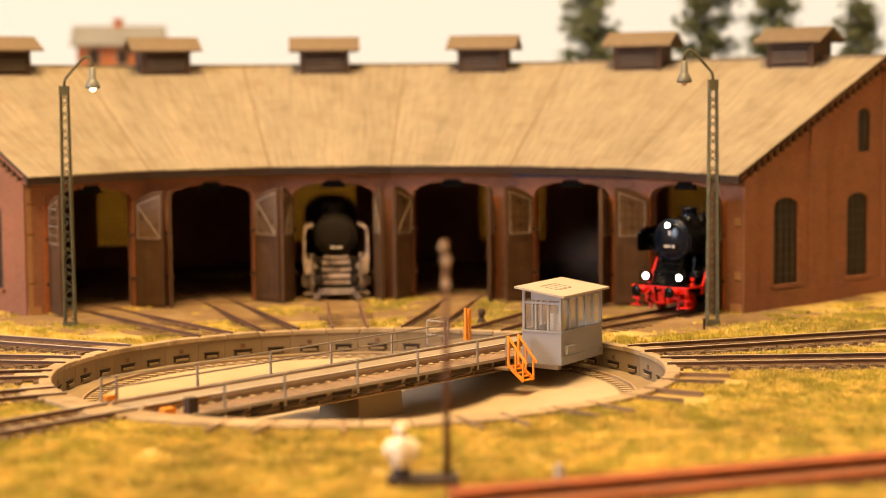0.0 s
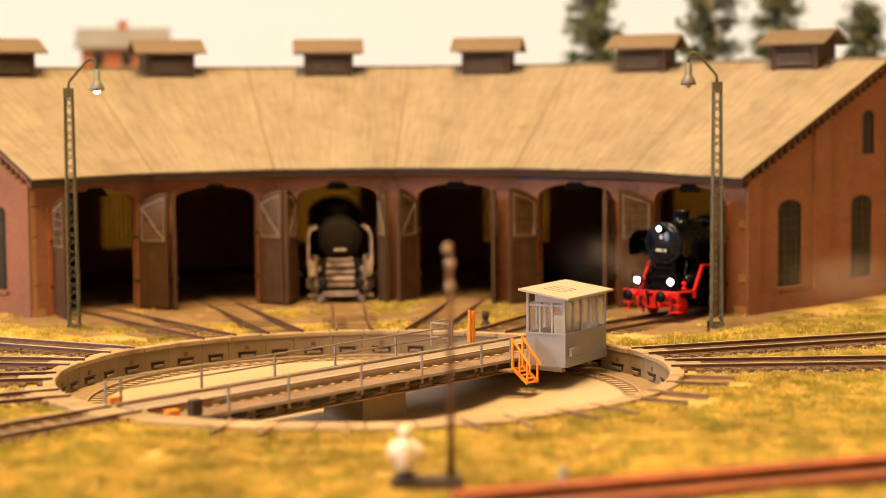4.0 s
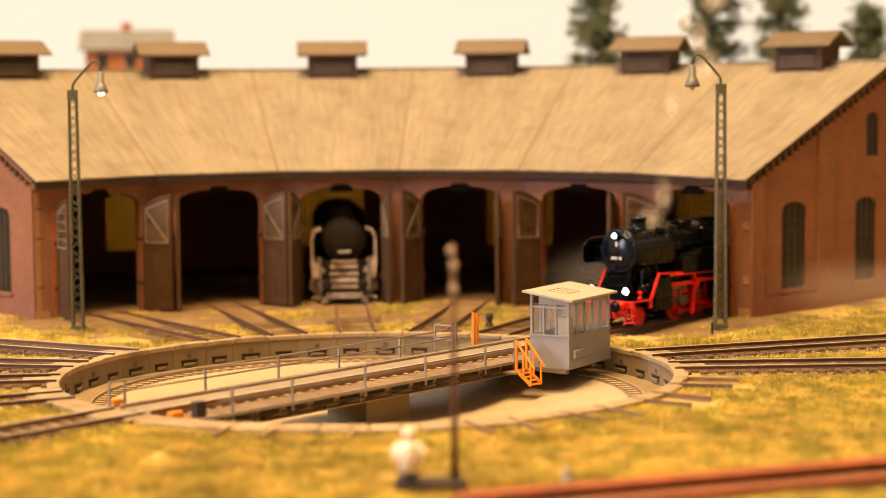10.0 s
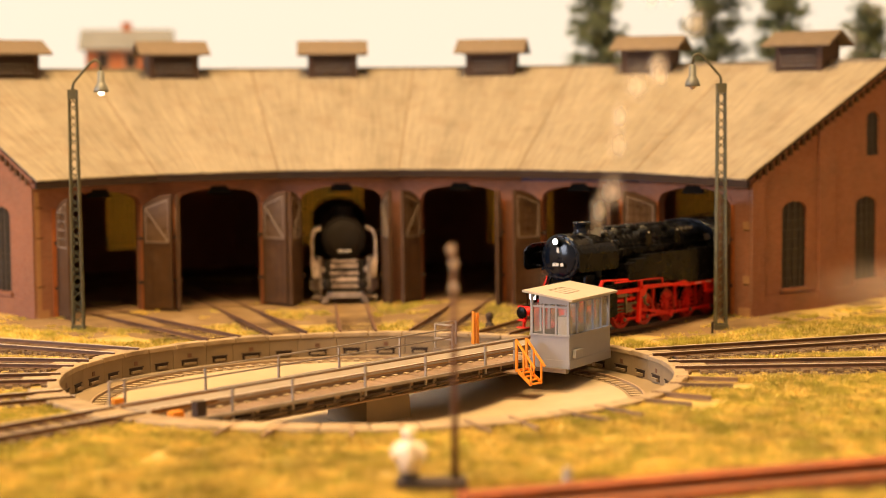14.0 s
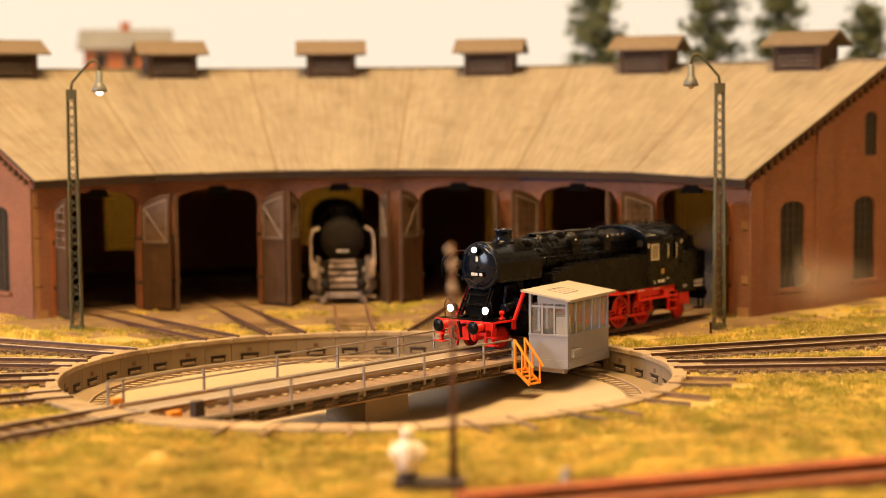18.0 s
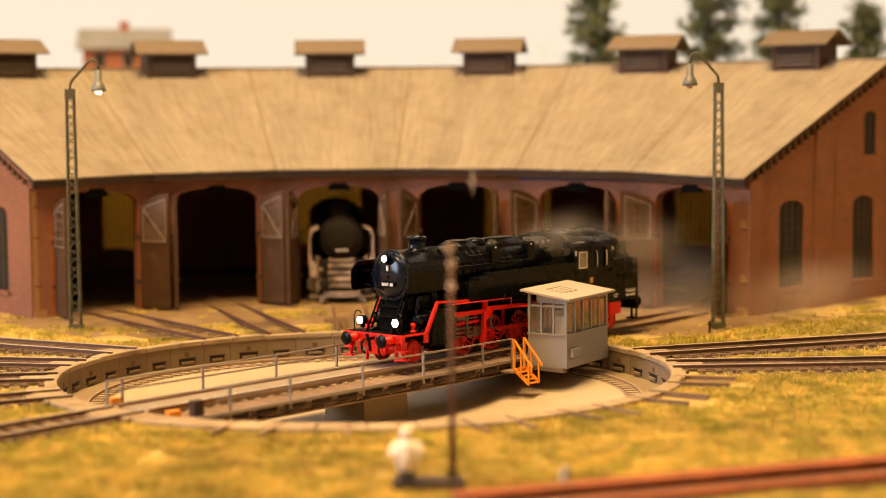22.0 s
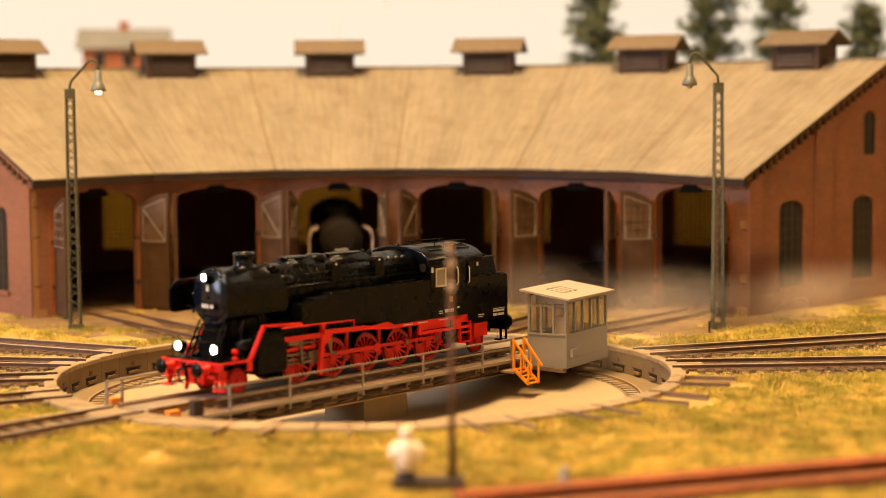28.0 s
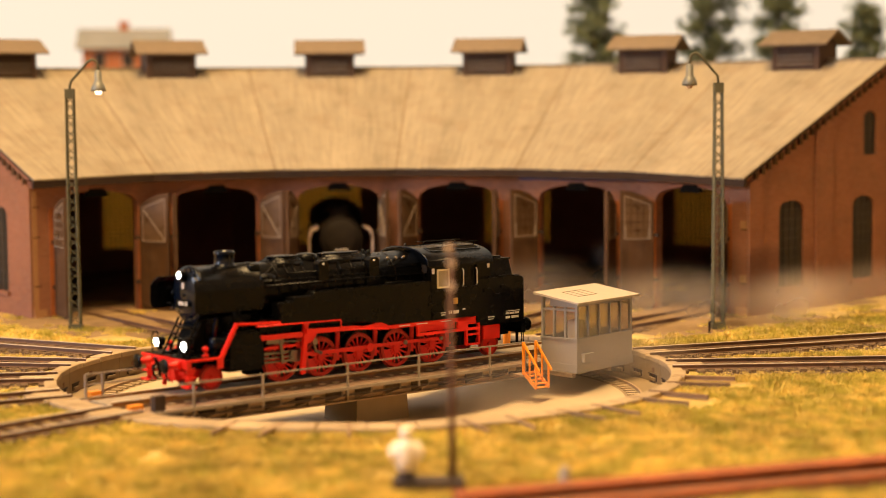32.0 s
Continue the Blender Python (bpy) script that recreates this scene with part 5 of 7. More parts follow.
        part("lubricator", bm, "red", t)
        bm = B()
        lathe(bm, (U(1.75), sg * 0.98, 1.6), (1, 0, 0), [(0.15, 0), (0.22, 0.05), (0.22, 0.4), (0.15, 0.45)], 14)
        bar(bm, (U(1.9), sg * 0.98, 1.2), (U(1.9), sg * 0.98, 1.6), 0.12)
        bar(bm, (U(1.95), sg * 0.9, 1.8), (U(2.05), sg * 0.9, 2.45), 0.1)
        part("air_pump", bm, "satin", t)
    bm = B()
    box(bm, U(0.5), U(1.95), -1.47, 1.47, 1.13, 1.2)
    for sg in (-1, 1):
        box(bm, U(1.72), U(1.95), sg * 1.44 - 0.03, sg * 1.44 + 0.03, 0.82, 1.13)
    part("front_platform", bm, "red", t)
    bm = B()
    box(bm, U(0.64), U(1.95), -1.36, 1.36, 1.202, 1.225)
    part("platform_tread", bm, "black", t)
    buffers(t, 0.55, -1, True, z=1.0)
    buffers(t, 15.72, 1, False, mat_a="black")
    for sg in (-1, 1):
        bm = B()
        prism(bm, [(U(0.66), 0.3), (U(0.76), 0.3), (U(0.95), 0.9), (U(0.6), 0.9)], sg * 1.3 - 0.03, sg * 1.3 + 0.03)
        box(bm, U(0.5), U(0.84), sg * 1.3 - 0.24, sg * 1.3 + 0.24, 0.27, 0.31)
        box(bm, U(0.54), U(0.84), sg * 1.3 - 0.2, sg * 1.3 + 0.2, 0.58, 0.62)
        part("step", bm, "red", t)
        bm = B()
        bar(bm, (U(1.05), sg * 0.72, 0.85), (U(0.95), sg * 0.72, 0.12), 0.07, 0.14)
        part("guard_iron", bm, "red", t)
    bm = B()
    bar(bm, (U(0.55), 0, 1.03), (U(0.22), 0, 1.0), 0.12, 0.1)
    bar(bm, (U(0.25), 0, 1.02), (U(0.18), 0, 1.2), 0.09)
    bar(bm, (U(0.3), 0, 0.98), (U(0.36), 0, 0.55), 0.08)
    part("coupling_hook", bm, "black", t)
    for y in (-0.42, 0.42, -0.6, 0.6):
        bm = B()
        tube(bm, [Vector((U(0.52), y, 0.95)), Vector((U(0.34), y, 0.85)), Vector((U(0.36), y, 0.55)), Vector((U(0.5), y * 0.9, 0.42))], 0.04, 6)
        part("brake_hose", bm, "red" if abs(y) > 0.5 else "black", t)
    bm = B()
    hexa(bm, [(U(0.7), -0.42, 0.4), (U(1.7), -0.5, 0.45), (U(1.7), 0.5, 0.45), (U(0.7), 0.42, 0.4)], [(U(0.62), -0.5, 0.86), (U(1.7), -0.5, 0.86), (U(1.7), 0.5, 0.86), (U(0.62), 0.5, 0.86)])
    box(bm, U(0.78), U(1.0), -0.9, 0.9, 0.6, 0.74)
    part("truck_frame", bm, "red", t, bev=0.02)
    # smokebox saddle, smokebox, boiler
    bm = B()
    hexa(bm, [(U(1.75), -0.62, 1.3), (U(3.7), -0.62, 1.3), (U(3.7), 0.62, 1.3), (U(1.75), 0.62, 1.3)], [(U(1.9), -0.5, 2.5), (U(3.7), -0.5, 2.5), (U(3.7), 0.5, 2.5), (U(1.9), 0.5, 2.5)])
    part("saddle", bm, "black", t)
    ZB = 3.22
    bm = B()
    lathe(bm, (U(1.56), 0, ZB), (1, 0, 0), [(0.78, 0.0), (0.96, 0.0), (0.985, 0.03), (0.985, 0.13), (0.95, 0.14), (0.95, 2.35), (0.97, 2.36), (0.97, 2.45), (0.93, 2.46)], 44)
    part("smokebox", bm, "black", t)
    bm = B()
    lathe(bm, (U(1.56), 0, ZB), (-1, 0, 0), [(0.80, -0.02), (0.97, 0.004), (0.97, 0.03), (0.83, 0.04), (0.79, 0.025), (0.79, 0.05), (0.74, 0.085), (0.55, 0.15), (0.3, 0.195), (0.06, 0.21)], 44)
    door = part("smokebox_door", bm, "satin", t, "satin black smokebox door with the window's blue sheen tinted in")
    for i in range(16):
        a = 360 * (i + 0.5) / 16
        bm = B()
        box(bm, U(1.495), U(1.53), -0.035, 0.035, -0.05, 0.05)
        part("clamp", bm, "satin", door, m=Matrix.Translation((0, 0.87 * c(a), ZB + 0.87 * s(a))) @ Matrix.Rotation(radians(a - 90), 4, "X"))
    for z in (ZB + 0.03, ZB - 0.5):
        bm = B()
        bar(bm, (U(1.5), 0.88, z), (U(1.37), 0.3, z), 0.04, 0.06)
        cyl(bm, (U(1.48), 0.9, z - 0.08), (U(1.48), 0.9, z + 0.08), 0.04, n=8)
        if z > 3:
            bar(bm, (U(1.45), -0.5, z), (U(1.52), -0.86, z), 0.04, 0.06)
        part("hinge_strap", bm, "satin", door)
    bm = B()
    cyl(bm, (U(1.37), 0, ZB), (U(1.27), 0, ZB), 0.06, 0.05, 10)
    part("door_handle", bm, "satin", door)
    bm = B()
    box(bm, U(1.29), U(1.34), -0.36, 0.36, 2.84, 3.04)
    plate = part("number_plate", bm, "black", t)
    for y in (-0.285, -0.205, -0.045, 0.04, 0.12, 0.2):
        bm = B()
        box(bm, U(1.275), U(1.288), y - 0.029, y + 0.029, 2.88, 3.0)
        part("plain_bar", bm, "white", plate)
    bm = B()
    box(bm, U(1.3), U(1.34), -0.07, 0.03, ZB + 0.22, ZB + 0.42)
    part("gauge_plate", bm, "white", door, "small white plate")
    bm = B()
    lathe(bm, (U(3.9), 0, ZB), (1, 0, 0), [(0.91, 0.0), (0.93, 0.1), (0.95, 3.0), (0.98, 7.1)], 40)
    part("boiler", bm, "black", t)
    for u in (4.6, 6.5, 8.98, 9.75, 10.6):
        bm = B()
        lathe(bm, (U(u), 0, ZB), (1, 0, 0), [(0.95, 0), (0.975, 0.005), (0.975, 0.06), (0.95, 0.065)], 40)
        part("boiler_band", bm, "black", t)
    # chimney and domes
    bm = B()
    lathe(bm, (U(3.0), 0, 0), (0, 0, 1), [(0.46, 4.08), (0.39, 4.15), (0.35, 4.2), (0.34, 4.5), (0.375, 4.52), (0.375, 4.61), (0.34, 4.63), (0.28, 4.63), (0.27, 4.3)], 28)
    part("chimney", bm, "satin", t)
    for u0, u1, w, zt in ((4.7, 6.1, 0.62, 4.27), (6.85, 8.85, 0.66, 4.25)):
        bm = B()
        q = [(U(u0), -w, 3.86), (U(u1), -w, 3.86), (U(u1), w, 3.86), (U(u0), w, 3.86)]
        k = 0.1
        hexa(bm, q, [(U(u0) + k, -w + 0.2, zt), (U(u1) - k, -w + 0.2, zt), (U(u1) - k, w - 0.2, zt), (U(u0) + k, w - 0.2, zt)])
        bmesh.ops.bevel(bm, geom=list(bm.edges), offset=0.09, segments=3, affect="EDGES")
        for f in bm.faces:
            f.smooth = True
        sand = part("sand_dome", bm, "black", t)
        bm = B()
        lathe(bm, (0, 0, zt), (0, 0, 1), [(0.34, -0.03), (0.36, 0.02), (0.36, 0.05), (0.30, 0.065), (0.05, 0.075)], 24)
        for v in bm.verts:
            v.co.x = v.co.x * (u1 - u0) * 1.25 + U((u0 + u1) / 2)
        part("dome_lid", bm, "black", sand)
        for sg in (-1, 1):
            for du in (0.3, 0.6, 0.9):
                x = u0 + du * (u1 - u0) / 1.15
                bm = B()
                tube(bm, [Vector((U(x), sg * (w - 0.02), 4.02)), Vector((U(x), sg * 0.86, 3.75)), Vector((U(x + 0.04), sg * 1.0, 3.35)), Vector((U(x + 0.06), sg * 1.0, 2.9))], 0.024, 6)
                part("sand_pipe", bm, "black", sand)
            # valve housing hung over the boiler's shoulder behind each dome
            x = u1 + (0.16 if u0 < 5 else -0.34)
            bm = B()
            prism(bm, [(U(x), 3.34), (U(x + 0.44), 3.34), (U(x + 0.44), 4.02), (U(x + 0.34), 4.12), (U(x + 0.1), 4.12), (U(x), 4.02)], sg * 0.86 - 0.16, sg * 0.86 + 0.16)
            part("valve_housing", bm, "black", t, bev=0.03)
            bm = B()
            cyl(bm, (U(x + 0.2), sg * 0.9, 4.0), (U(x + 0.2), sg * 1.06, 4.02), 0.05, 0.035, 8)
            part("valve_cap", bm, "white", t)
    bm = B()
    lathe(bm, (U(6.45), 0, 0), (0, 0, 1), [(0.42, 4.0), (0.42, 4.22), (0.35, 4.32), (0.1, 4.36)], 24)
    part("steam_dome", bm, "black", t)
    for u, y, h in ((9.1, -0.16, 4.3), (9.1, 0.16, 4.3)):
        bm = B()
        lathe(bm, (U(u), y, 0), (0, 0, 1), [(0.12, 4.05), (0.12, 4.2), (0.07, 4.24), (0.07, h), (0.03, h + 0.02)], 12)
        part("safety_valve", bm, "black", t)
    for u in (9.2, 9.6, 10.0, 10.35):
        for sg in (-1, 1):
            bm = B()
            cyl(bm, (U(u), sg * 0.62, ZB + 0.72), (U(u), sg * 0.68, ZB + 0.82), 0.07, 0.05, 10)
            part("washout_plug", bm, "steel", t)
    bm = B()
    lathe(bm, (U(3.6), -0.55, 4.02), (1, 0, 0), [(0.08, 0), (0.16, 0.04), (0.16, 0.4), (0.1, 0.45)], 14)
    cyl(bm, (U(3.75), -0.55, 3.8), (U(3.75), -0.55, 4.0), 0.06, n=8)
    part("generator", bm, "black", t)
    bm = B()
    lathe(bm, (U(3.9), -0.78, 3.62), (1, 0, 0), [(0.1, 0), (0.2, 0.05), (0.2, 0.55), (0.12, 0.6)], 14)
    bar(bm, (U(4.05), -0.75, 3.7), (U(4.6), -0.6, 4.0), 0.07)
    part("feed_pump", bm, "black", t)
    for sg in (-1, 1):
        for z, r, u0, u1 in ((ZB + 0.35, 0.03, 1.7, 10.95), (ZB + 0.18, 0.045, 4.0, 10.95), (ZB + 0.55, 0.025, 5.0, 10.95)):
            y = sg * (math.sqrt(max(0.01, 0.97 ** 2 - (z - ZB) ** 2)) + 0.08)
            bm = B()
            cyl(bm, (U(u0), y, z), (U(u1), y, z), r, n=6)
            part("boiler_pipe", bm, "black", t)
        # deflectors: curved plates that lean in at the top
        rows = [(1.44, 2.70, 1.04, 3.54), (1.445, 2.76, 0.93, 3.62), (1.45, 2.9, 0.88, 3.66), (1.45, 3.45, 0.9, 3.68), (1.32, 3.64, 0.94, 3.66), (1.16, 3.8, 1.04, 3.58)]
        bm = B()
        sh = []
        for off in (0.0, 0.04):
            sh.append([[bm.verts.new((U(u0 + (u1 - u0) * f), sg * (yy - off), zz - off * 0.5)) for f in (0, 0.33, 0.67, 1)] for yy, zz, u0, u1 in rows])
        for k, g in enumerate(sh):
            for i in range(len(rows) - 1):
                for j in range(3):
                    bm.faces.new((g[i][j], g[i][j + 1], g[i + 1][j + 1], g[i + 1][j]))
        edge = lambda g: [g[0][j] for j in range(4)] + [g[i][3] for i in range(1, len(rows))] + [g[-1][j] for j in (2, 1, 0)] + [g[i][0] for i in range(len(rows) - 2, 0, -1)]
        o, n_ = edge(sh[0]), edge(sh[1])
        for i in range(len(o)):
            bm.faces.new((o[i], o[(i + 1) % len(o)], n_[(i + 1) % len(o)], n_[i]))
        bmesh.ops.recalc_face_normals(bm, faces=bm.faces)
        d = part("smoke_deflector", bm, "black", t, "black smoke deflector plate")
        for u in (1.4, 2.4, 3.3):
            bm = B()
            bar(bm, (U(u), sg * 1.41, 3.3), (U(u), sg * 0.9, 3.45), 0.05)
            bar(bm, (U(u), sg * 1.41, 2.9), (U(u), sg * 0.9, 2.85), 0.05)
            part("stay", bm, "black", d)
        # running board with its diagonal
        bm = B()
        ya, yb = (1.36, 1.47) if sg > 0 else (-1.47, -1.36)
        prism(bm, [(U(1.84), 1.13), (U(1.95), 1.13), (U(2.57), 2.2), (U(4.34), 2.11), (U(4.34), 2.20), (U(2.48), 2.29), (U(1.84), 1.2)], ya, yb)
        bmesh.ops.recalc_face_normals(bm, faces=bm.faces)
        part("running_board", bm, "red", t)
        part("board_plate", hexa(B(), [(U(2.5), min(sg * 0.95, sg * 1.37), 2.2), (U(4.34), min(sg * 0.95, sg * 1.37), 2.12), (U(4.34), max(sg * 0.95, sg * 1.37), 2.12), (U(2.5), max(sg * 0.95, sg * 1.37), 2.2)],
                                 [(U(2.5), min(sg * 0.95, sg * 1.37), 2.26), (U(4.34), min(sg * 0.95, sg * 1.37), 2.17), (U(4.34), max(sg * 0.95, sg * 1.37), 2.17), (U(2.5), max(sg * 0.95, sg * 1.37), 2.26)]), "black", t)
        # stepped red valance under the tank
        ya, yb = (1.34, 1.46) if sg > 0 else (-1.46, -1.34)
        bm = B()
        prism(bm, [(U(5.4), 1.66), (U(7.7), 1.62), (U(8.98), 1.5), (U(8.98), 1.86), (U(7.92), 1.72), (U(7.5), 1.78), (U(5.4), 1.84)], ya, yb)
        bmesh.ops.recalc_face_normals(bm, faces=bm.faces)
        part("valance", bm, "red", t)
        bm = B()
        box(bm, U(8.98), U(12.7), ya, yb, 1.52, 1.66)
        part("valance", bm, "red", t)
        bm = B()
        box(bm, U(10.36), U(13.38), ya, yb, 1.14, 1.24)
        box(bm, U(10.36), U(10.48), ya, yb, 1.24, 1.52)
        box(bm, U(10.5), U(12.3), sg * 1.26 - 0.03, sg * 1.26 + 0.03, 1.26, 1.5)
        box(bm, U(12.3), U(12.68), ya, yb, 1.24, 1.66)
        part("side_beam", bm, "red", t)
        bm = B()
        ym = sg * 1.3
        prism(bm, [(U(3.45), 1.58), (U(5.3), 1.56), (U(5.3), 1.74), (U(3.45), 1.76)], ym - 0.06, ym + 0.06)
        hexa(bm, [(U(5.22), ym - 0.07, 0.26), (U(5.38), ym - 0.07, 0.26), (U(5.38), ym + 0.07, 0.26), (U(5.22), ym + 0.07, 0.26)], [(U(5.38), ym - 0.07, 2.1), (U(5.56), ym - 0.07, 2.1), (U(5.56), ym + 0.07, 2.1), (U(5.38), ym + 0.07, 2.1)])
        prism(bm, [(U(5.5), 1.3), (U(5.72), 1.36), (U(5.95), 1.68), (U(5.5), 1.68)], ym - 0.05, ym + 0.05)
        bar(bm, (U(3.5), sg * 1.12, 1.24), (U(5.3), sg * 1.12, 1.28), 0.07, 0.1)
        part("valve_gear_bracket", bm, "red", t)
        bm = B()
        cyl(bm, (U(3.3), sg * 1.48, 2.10), (U(6.86), sg * 1.48, 2.04), 0.028, n=6)
        cyl(bm, (U(6.86), sg * 1.48, 2.06), (U(6.86), sg * 1.48, 1.76), 0.028, n=6)
        cyl(bm, (U(7.4), sg * 1.48, 1.66), (U(8.95), sg * 1.48, 1.56), 0.03, n=6)
        part("reach_rod", bm, "red", t)
        for u in (9.5, 10.3, 11.45):
            bm = B()
            box(bm, U(u), U(u + 0.5), sg * 1.47 - 0.008, sg * 1.47 + 0.008, 1.58, 1.605)
            part("lining", bm, "white", t)
        # mudguards over the middle wheels
        for u in AXLES[3:5]:
            bm = B()
            arcs = [[(U(u + r * 0.95 * math.cos(radians(q))), 0.7 + r * math.sin(radians(q))) for q in range(80, 171, 15)] for r in (0.865, 0.815)]
            prism(bm, arcs[0] + arcs[1][::-1], sg * 0.88 - 0.08, sg * 0.88 + 0.08)
            part("mudguard", bm, "black", t)
        # cylinders
        bm = B()
        q = [(U(2.15), 0.62), (U(3.7), 0.62), (U(3.7), 1.5), (U(3.5), 1.98), (U(2.4), 2.0), (U(2.2), 1.5)]
        prism(bm, q, sg * 1.0 - 0.4, sg * 1.0 + 0.4)
        bmesh.ops.bevel(bm, geom=list(bm.edges), offset=0.09, segments=2, affect="EDGES")
        cyl_b = part("cylinder", bm, "black", t)
        bm = B()
        cyl(bm, (U(1.95), sg * 1.0, 1.05), (U(2.16), sg * 1.0, 1.05), 0.24, 0.33, 18)
        cyl(bm, (U(1.85), sg * 1.0, 1.62), (U(3.9), sg * 1.0, 1.62), 0.2, n=16)
        part("valve_chest", bm, "black", cyl_b)
        bm = B()
        box(bm, U(3.66), U(5.6), sg * 1.0 - 0.05, sg * 1.0 + 0.05, 1.0, 1.1)
        box(bm, U(3.66), U(5.6), sg * 1.0 - 0.05, sg * 1.0 + 0.05, 0.72, 0.78)
        part("slide_bar", bm, "steel", t)
        # ladders and steam pipe beside the smokebox
        bm = B()
        tube(bm, [Vector((U(2.7), sg * 0.8, 2.9)), Vector((U(2.8), sg * 1.0, 2.5)), Vector((U(2.85), sg * 1.0, 1.7))], 0.14, 10)
        part("steam_pipe", bm, "black", t)
        # side tank
        bm = B()
        ya, yb = (0.9, 1.48) if sg > 0 else (-1.48, -0.9)
        prism(bm, [(U(4.3), 2.12), (U(6.9), 1.92), (U(8.7), 1.78), (U(8.99), 1.67), (U(11.0), 1.67), (U(11.0), 3.10), (U(5.72), 3.10), (U(5.66), 2.99), (U(4.9), 2.99), (U(4.84), 2.84), (U(4.3), 2.82)], ya, yb)
        bmesh.ops.recalc_face_normals(bm, faces=bm.faces)
        tk = part("side_tank", bm, "black", t, bev=0.03)
        bm = B()
        box(bm, U(5.75), U(10.96), sg * 1.44 - 0.03, sg * 1.44 + 0.03, 3.07, 3.13)
        part("tank_lip", bm, "black", tk)
        for u, z in ((11.12, 2.62), (10.85, 2.2), (11.05, 1.82), (14.05, 2.32), (14.4, 2.62), (13.55, 2.55)):
            bm = B()
            box(bm, U(u), U(u + 0.3), sg * 1.49 - 0.03, sg * 1.49 + 0.035, z, z + 0.12)
            part("step_plate", bm, "black", tk)
        bm = B()
        tube(bm, [Vector((U(8.9), sg * 1.4, 3.1)), Vector((U(8.95), sg * 1.4, 3.2)), Vector((U(10.2), sg * 1.4, 3.2)), Vector((U(10.25), sg * 1.4, 3.1))], 0.02, 6)
        part("tank_rail", bm, "black", tk)
    # cab
    for sg in (-1, 1):
        y0, y1 = (1.42, 1.48) if sg > 0 else (-1.48, -1.42)
        bm = B()
        for x0, x1, z0, z1 in ((11.0, 11.3, 1.67, 3.68), (11.3, 11.82, 1.67, 2.86), (11.3, 11.82, 3.5, 3.68), (11.82, 12.46, 1.67, 3.68), (12.46, 13.2, 1.67, 2.8), (13.2, 13.36, 1.4, 3.68), (12.46, 13.2, 3.62, 3.68)):
            box(bm, U(x0), U(x1), y0, y1, z0, z1)
        cs = part("cab_side", bm, "black", t)
        part("cab_door", box(B(), U(12.5), U(13.16), min(sg * 1.36, sg * 1.41), max(sg * 1.36, sg * 1.41), 1.7, 3.6), "black", cs)
        bm = B()
        for x0, x1, z0, z1 in ((11.26, 11.32, 2.83, 3.53), (11.79, 11.85, 2.83, 3.53), (11.32, 11.79, 2.83, 2.89), (11.32, 11.79, 3.47, 3.53)):
            box(bm, U(x0), U(x1), sg * 1.5 - 0.02, sg * 1.5 + 0.02, z0, z1)
        part("window_frame", bm, "chrome", cs, "bright metal window frame")
        # Opaque pane, coloured pale as if light came through it.
        bm = B()
        box(bm, U(11.3), U(11.81), sg * 1.45 - 0.01, sg * 1.45 + 0.01, 2.88, 3.48)
        part("window_pane", bm, "pane_grey", cs)
        bm = B()
        for x in (12.5, 13.16):
            tube(bm, [Vector((U(x), sg * 1.48, 3.5)), Vector((U(x), sg * 1.55, 3.42)), Vector((U(x), sg * 1.55, 2.9)), Vector((U(x), sg * 1.48, 2.84))], 0.025, 6)
        part("grab_rail", bm, "chrome", cs)
        bm = B()
        for x in (12.7, 13.3):
            box(bm, U(x), U(x + 0.09), sg * 1.38 - 0.06, sg * 1.38 + 0.06, 0.58, 1.66)
        for z in (0.58, 0.95):
            box(bm, U(12.79), U(13.3), sg * 1.38 - 0.1, sg * 1.38 + 0.1, z, z + 0.06)
        box(bm, U(12.79), U(13.3), sg * 1.36 - 0.05, sg * 1.36 + 0.05, 1.36, 1.64)
        part("cab_steps", bm, "red", t)
        for i, (u, z, w, h) in enumerate(((11.8, 1.84, 0.07, 0.12), (11.9, 1.84, 0.07, 0.12), (12.04, 1.84, 0.07, 0.12), (12.13, 1.84, 0.07, 0.12), (12.22, 1.84, 0.07, 0.12), (12.5, 1.95, 0.12, 0.05), (11.45, 1.9, 0.2, 0.025), (11.45, 1.82, 0.2, 0.025), (13.75, 1.55, 0.16, 0.035), (13.95, 1.55, 0.12, 0.035), (13.75, 1.47, 0.26, 0.025),
                                          (14.64, 1.71, 0.7, 0.02), (14.64, 1.6, 0.16, 0.07), (14.84, 1.6, 0.22, 0.07), (15.1, 1.6, 0.2, 0.07), (14.64, 1.44, 0.2, 0.09), (14.92, 1.44, 0.36, 0.09), (12.05, 2.2, 0.2, 0.22))):
            bm = B()
            box(bm, U(u), U(u + w), sg * 1.492 - 0.012, sg * 1.492 + 0.012, z, z + h)
            part("plain_bar", bm, "brass" if i == 17 else "white", t)
        part("marker_lamp", box(B(), U(11.03), U(11.13), sg * 1.5 - 0.02, sg * 1.5 + 0.03, 3.38, 3.58), "white", t)
        part("marker_lamp", box(B(), U(13.92), U(14.02), sg * 1.26 - 0.02, sg * 1.26 + 0.03, 3.42, 3.62), "white", t)
        # the cab's back corner stands over the bunker
        part("cab_back_side", box(B(), U(13.4), U(14.1), min(sg * 1.18, sg * 1.24), max(sg * 1.18, sg * 1.24), 3.0, 3.74), "black", t)
        part("sill_rail", bar(B(), (U(13.45), sg * 1.27, 3.2), (U(14.08), sg * 1.27, 3.2), 0.035), "black", t)
    for u in (11.0, 13.3):
        bm = B()
